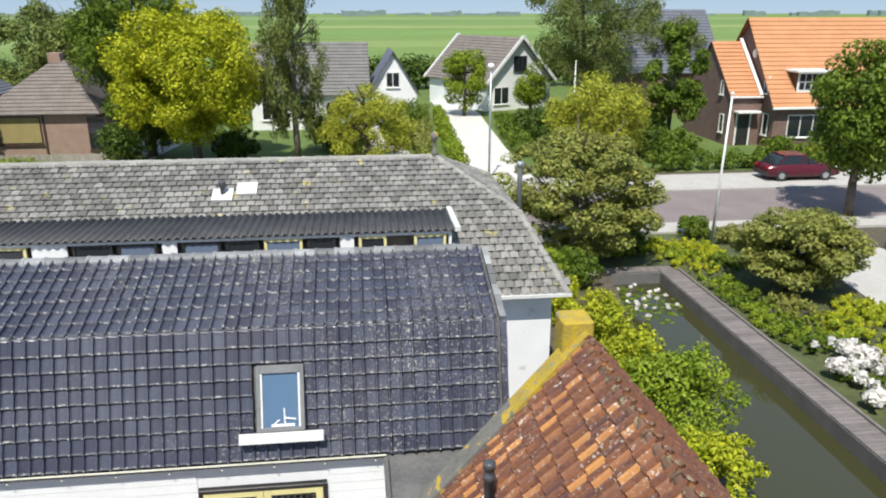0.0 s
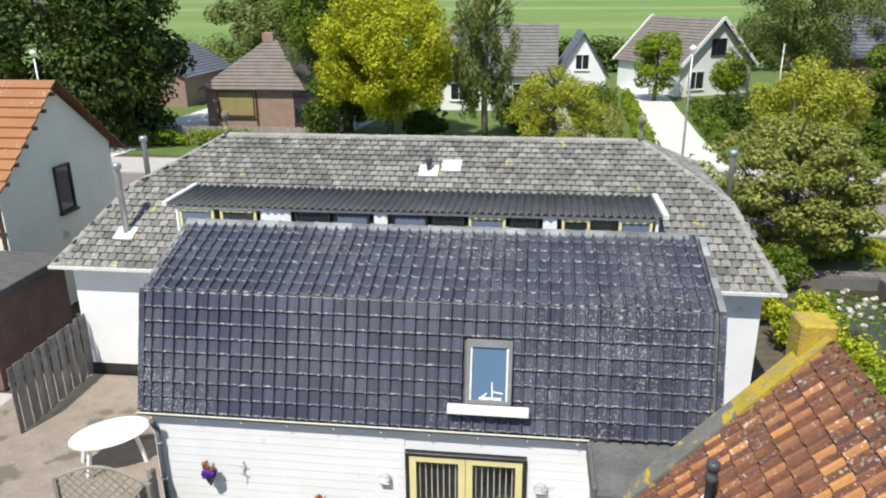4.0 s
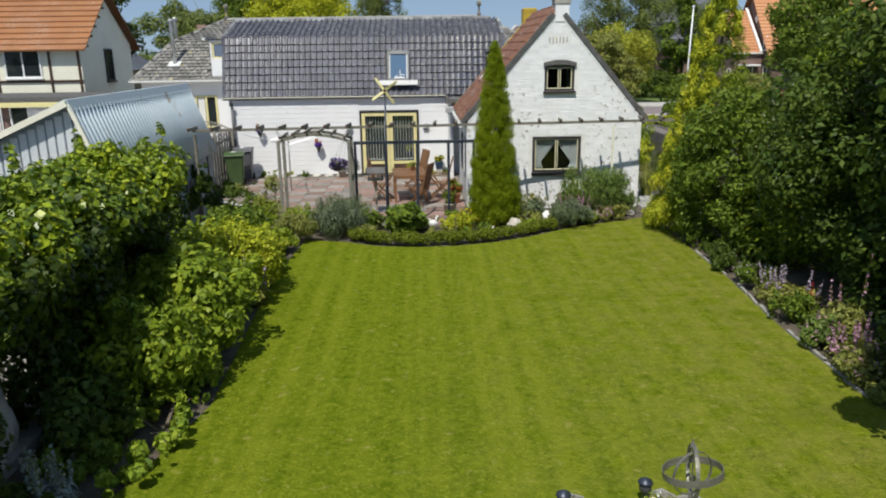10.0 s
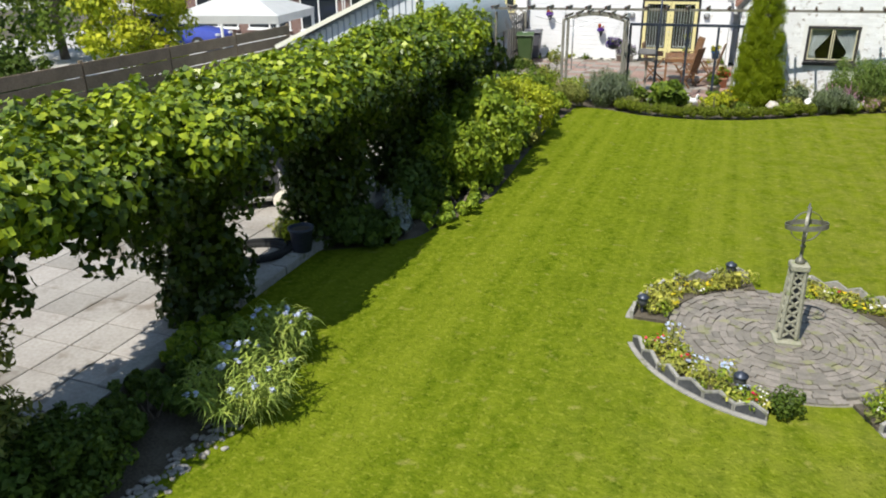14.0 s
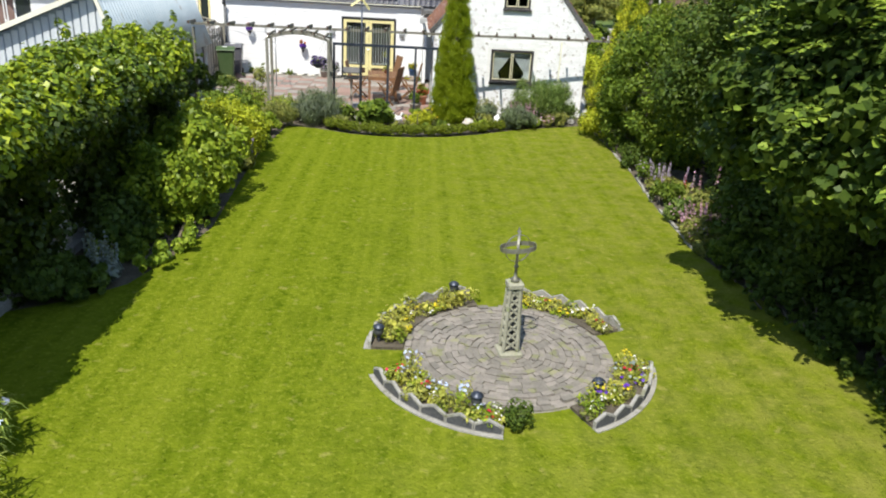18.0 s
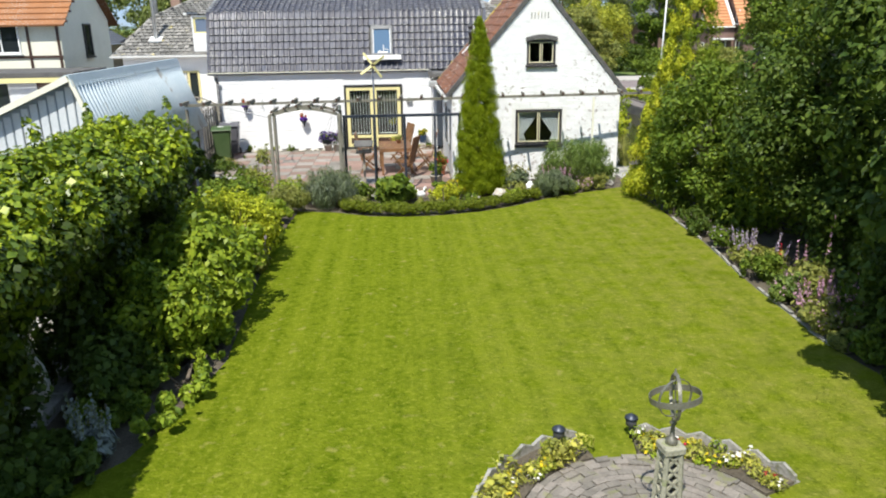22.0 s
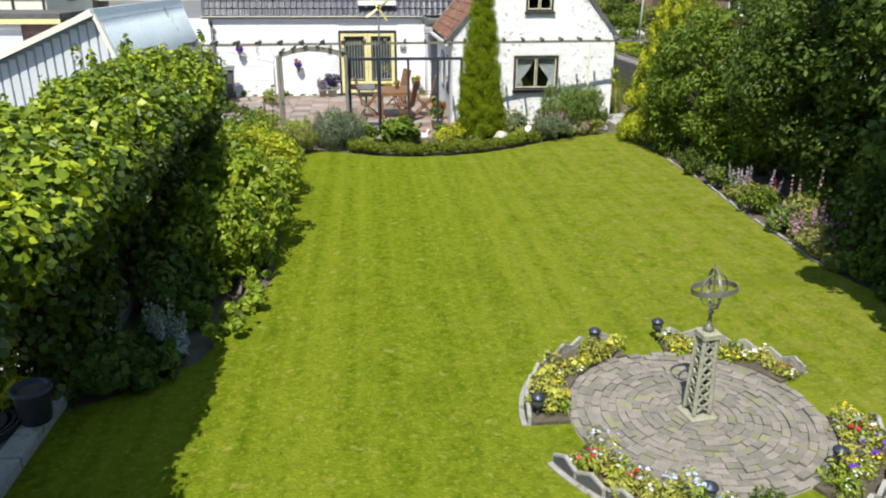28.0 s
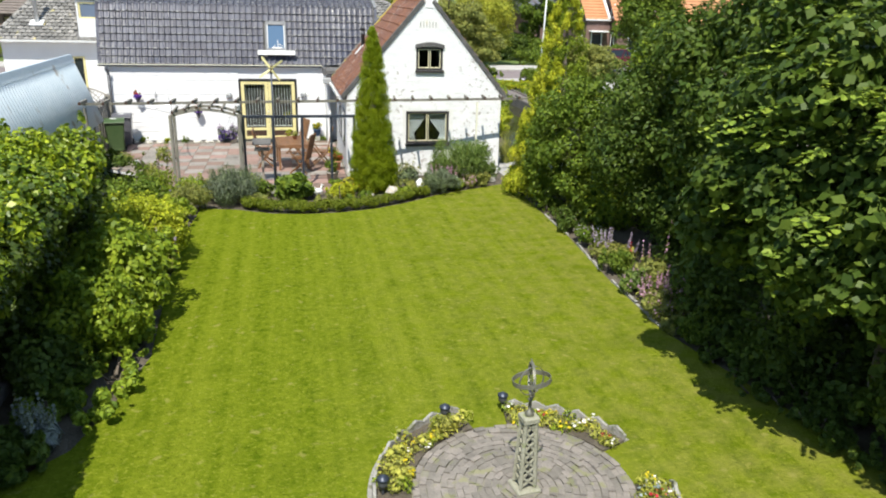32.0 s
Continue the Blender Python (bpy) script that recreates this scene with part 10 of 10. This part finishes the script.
# main house: weathered tiles on the hipped roof
GW, GR = 0.215, 15
def hip_tiles(corners, flip=False):
    """Tiles over one face: eave from a to b, ridge from d to c."""
    a, b, c, d = [Vector(p) for p in corners]
    across = (b - a).normalized()
    nrm = across.cross(d - a if (d - a).length > 0.1 else c - a).normalized()
    up = nrm.cross(across).normalized()
    hgt = (d - a).dot(up)
    rows = max(1, int(round(hgt / 0.205)))
    out = []
    for r in range(rows):
        k0, k1 = r / rows, (r + 0.5) / rows
        x0, x1 = (a.lerp(d, k1) - a).dot(across), (b.lerp(c, k1) - a).dot(across)
        o = 0.0 if r % 2 else GW / 2
        i = math.floor(x0 / GW)
        while i * GW + o < x1:
            xx = i * GW + o
            if xx > x0 - GW * 0.6:
                out.append(jit(slope_frame(a + across * xx + up * (k0 * hgt), across, up), 1.0, 0.004))
            i += 1
    return out
gm_ = bmesh.new()
vs = [gm_.verts.new(p) for p in ((0.012, 0, 0.05), (GW - 0.012, 0, 0.05), (GW - 0.012, 0.23, 0.012), (0.012, 0.23, 0.012), (0.012, 0, -0.01), (GW - 0.012, 0, -0.01), (GW * 0.5, 0, 0.072), (GW * 0.5, 0.23, 0.022))]
for f in ((0, 6, 7, 3), (6, 1, 2, 7), (4, 5, 1, 6, 0)):
    gm_.faces.new([vs[i] for i in f])
gt = finish("grey_tile", gm_, M_TILE_G)
E0, E1, E2, E3 = (HX0 - 0.03, HY0 - 0.03, HE - 0.05), (HX1 + 0.03, HY0 - 0.03, HE - 0.05), (HX1 + 0.03, HY1 + 0.03, HE - 0.05), (HX0 - 0.03, HY1 + 0.03, HE - 0.05)
B0, B1, B2, B3 = [(x, y, z + 0.02) for x, y, z in BC]
R0, R1 = (RX0, HYR, HR - 0.03), (RX1, HYR, HR - 0.03)
allm = hip_tiles((E0, E1, B1, B0)) + hip_tiles((E1, E2, B2, B1)) + hip_tiles((E3, E0, B0, B3)) + hip_tiles((B0, B1, R1, R0)) + hip_tiles((B1, B2, R1, R1)) + hip_tiles((B3, B0, R0, R0))
# the dormer stands in the lower front slope
allm = [m for m in allm if not (-9.22 < m.translation.x < 1.62 and 15.2 < m.translation.y < 16.75)]
tagged(part("roof_tiles", joined("grey_roof_tiles", gt, allm, M_TILE_G), None, mainhouse), kind="stuff")
caps = []
for p, q in ((R0, R1), (E1, B1), (B1, R1), (E0, B0), (B0, R0), (E2, B2), (B2, R1), (E3, B3), (B3, R0)):
    p, q = Vector(p), Vector(q)
    n = int((q - p).length / 0.34)
    for i in range(n):
        m = Matrix.Translation(p.lerp(q, i / n) + Vector((0, 0, -0.03))) @ (q - p).to_track_quat("X", "Z").to_matrix().to_4x4()
        part("hip_tile", capm, None, mainhouse, at=jit(m, 1.0))

# whitewashed bricks of the front gable
BL, BH = 0.222, 0.0645
bk = finish("brick", bbox(0.003, CY0 + 0.0155, 0.002, BL - 0.002, CY0 + 0.05, BH - 0.002, 0.004), M_BRICKW)
bkj = finish("brick_joined", bbox(0.003, CY0 + 0.0155, 0.002, BL - 0.002, CY0 + 0.05, BH - 0.002), M_BRICKJ)
hk = finish("half_brick", bbox(0.003, CY0 + 0.0155, 0.002, BL / 2 - 0.002, CY0 + 0.05, BH - 0.002, 0.004), M_BRICKW)
def blocked(x0, x1, z0, z1):
    if x1 > 2.03 and x0 < 3.27 and z1 > 0.86 and z0 < 1.85:
        return True
    if x1 > 2.28 and x0 < 3.07 and z1 > 2.88 and z0 < 3.72:
        return True
    if x1 > 2.39 and x0 < 2.86 and z1 > 4.11 and z0 < 4.28:
        return True
    return False
far = []
nb_ = 0
for r in range(76):
    z = 0.02 + r * BH
    if z + BH < EAVE_Z:
        xa, xb = CX0, CX1
    else:
        d = (z + BH - EAVE_Z) / kk
        xa, xb = CX0 + d + 0.03, CX1 - d * (CX1 - CXM) / (CXM - CX0) - 0.03
    x = CX0 - (BL / 2 if r % 2 else 0)
    while x < xb:
        if x >= xa - 0.01 and x + BL <= xb + 0.02 and not blocked(x, x + BL, z, z + BH):
            m = pose(x, rng.uniform(-0.003, 0.002), z, 0, rng.uniform(-0.6, 0.6), 0)
            if 1.9 < z < 3.9 and nb_ < 300:
                part("brick", bk, None, cottage, at=m)
                nb_ += 1
            else:
                far.append(m)
        elif x + BL / 2 >= xa - 0.01 and x + BL <= xb + 0.02 and not blocked(x + BL / 2, x + BL, z, z + BH):
            part("half_brick", hk, None, cottage, at=pose(x + BL / 2, 0, z))
        elif x >= xa - 0.01 and x + BL / 2 <= xb + 0.02 and not blocked(x, x + BL / 2, z, z + BH):
            part("half_brick", hk, None, cottage, at=pose(x, 0, z))
        x += BL
tagged(part("brickwork", joined("brickwork", bkj, far, M_BRICKJ), None, cottage), kind="stuff")

# rings of clinkers round the sundial
laid = 0
for k in range(14):
    rad = 0.165 + 0.0755 * k
    n = int(2 * math.pi * rad / 0.135)
    a = math.pi / n
    bm = bmesh.new()
    r0, r1, g = rad - 0.035, rad + 0.035, 0.003 / rad
    vs = [bm.verts.new((r * math.cos(t), r * math.sin(t), z)) for z in (-0.02, 0.03) for r, t in ((r0, -a + g), (r1, -a + g), (r1, a - g), (r0, a - g))]
    for f in ((3, 2, 1, 0), (4, 5, 6, 7), (0, 1, 5, 4), (1, 2, 6, 5), (2, 3, 7, 6), (3, 0, 4, 7)):
        bm.faces.new([vs[i] for i in f])
    places = [Matrix.Translation((SX + rng.uniform(-0.005, 0.005), SY + rng.uniform(-0.005, 0.005), rng.uniform(-0.006, 0.004))) @ Matrix.Rotation(2 * a * i + k * 0.7 + rng.uniform(-0.3, 0.3) * g, 4, "Z") @ pose(0, 0, 0, rng.uniform(-0.8, 0.8), rng.uniform(-0.8, 0.8), 0) for i in range(n)]
    laid += n
    pm = finish("clinker", bm, M_CLINK)
    if laid <= 310:
        for m in places:
            part("clinker", pm, None, circle, at=m)
    else:
        tagged(part("outer_clinkers", joined("outer_clinkers", pm, places, M_CLINKJ), None, circle), kind="stuff")
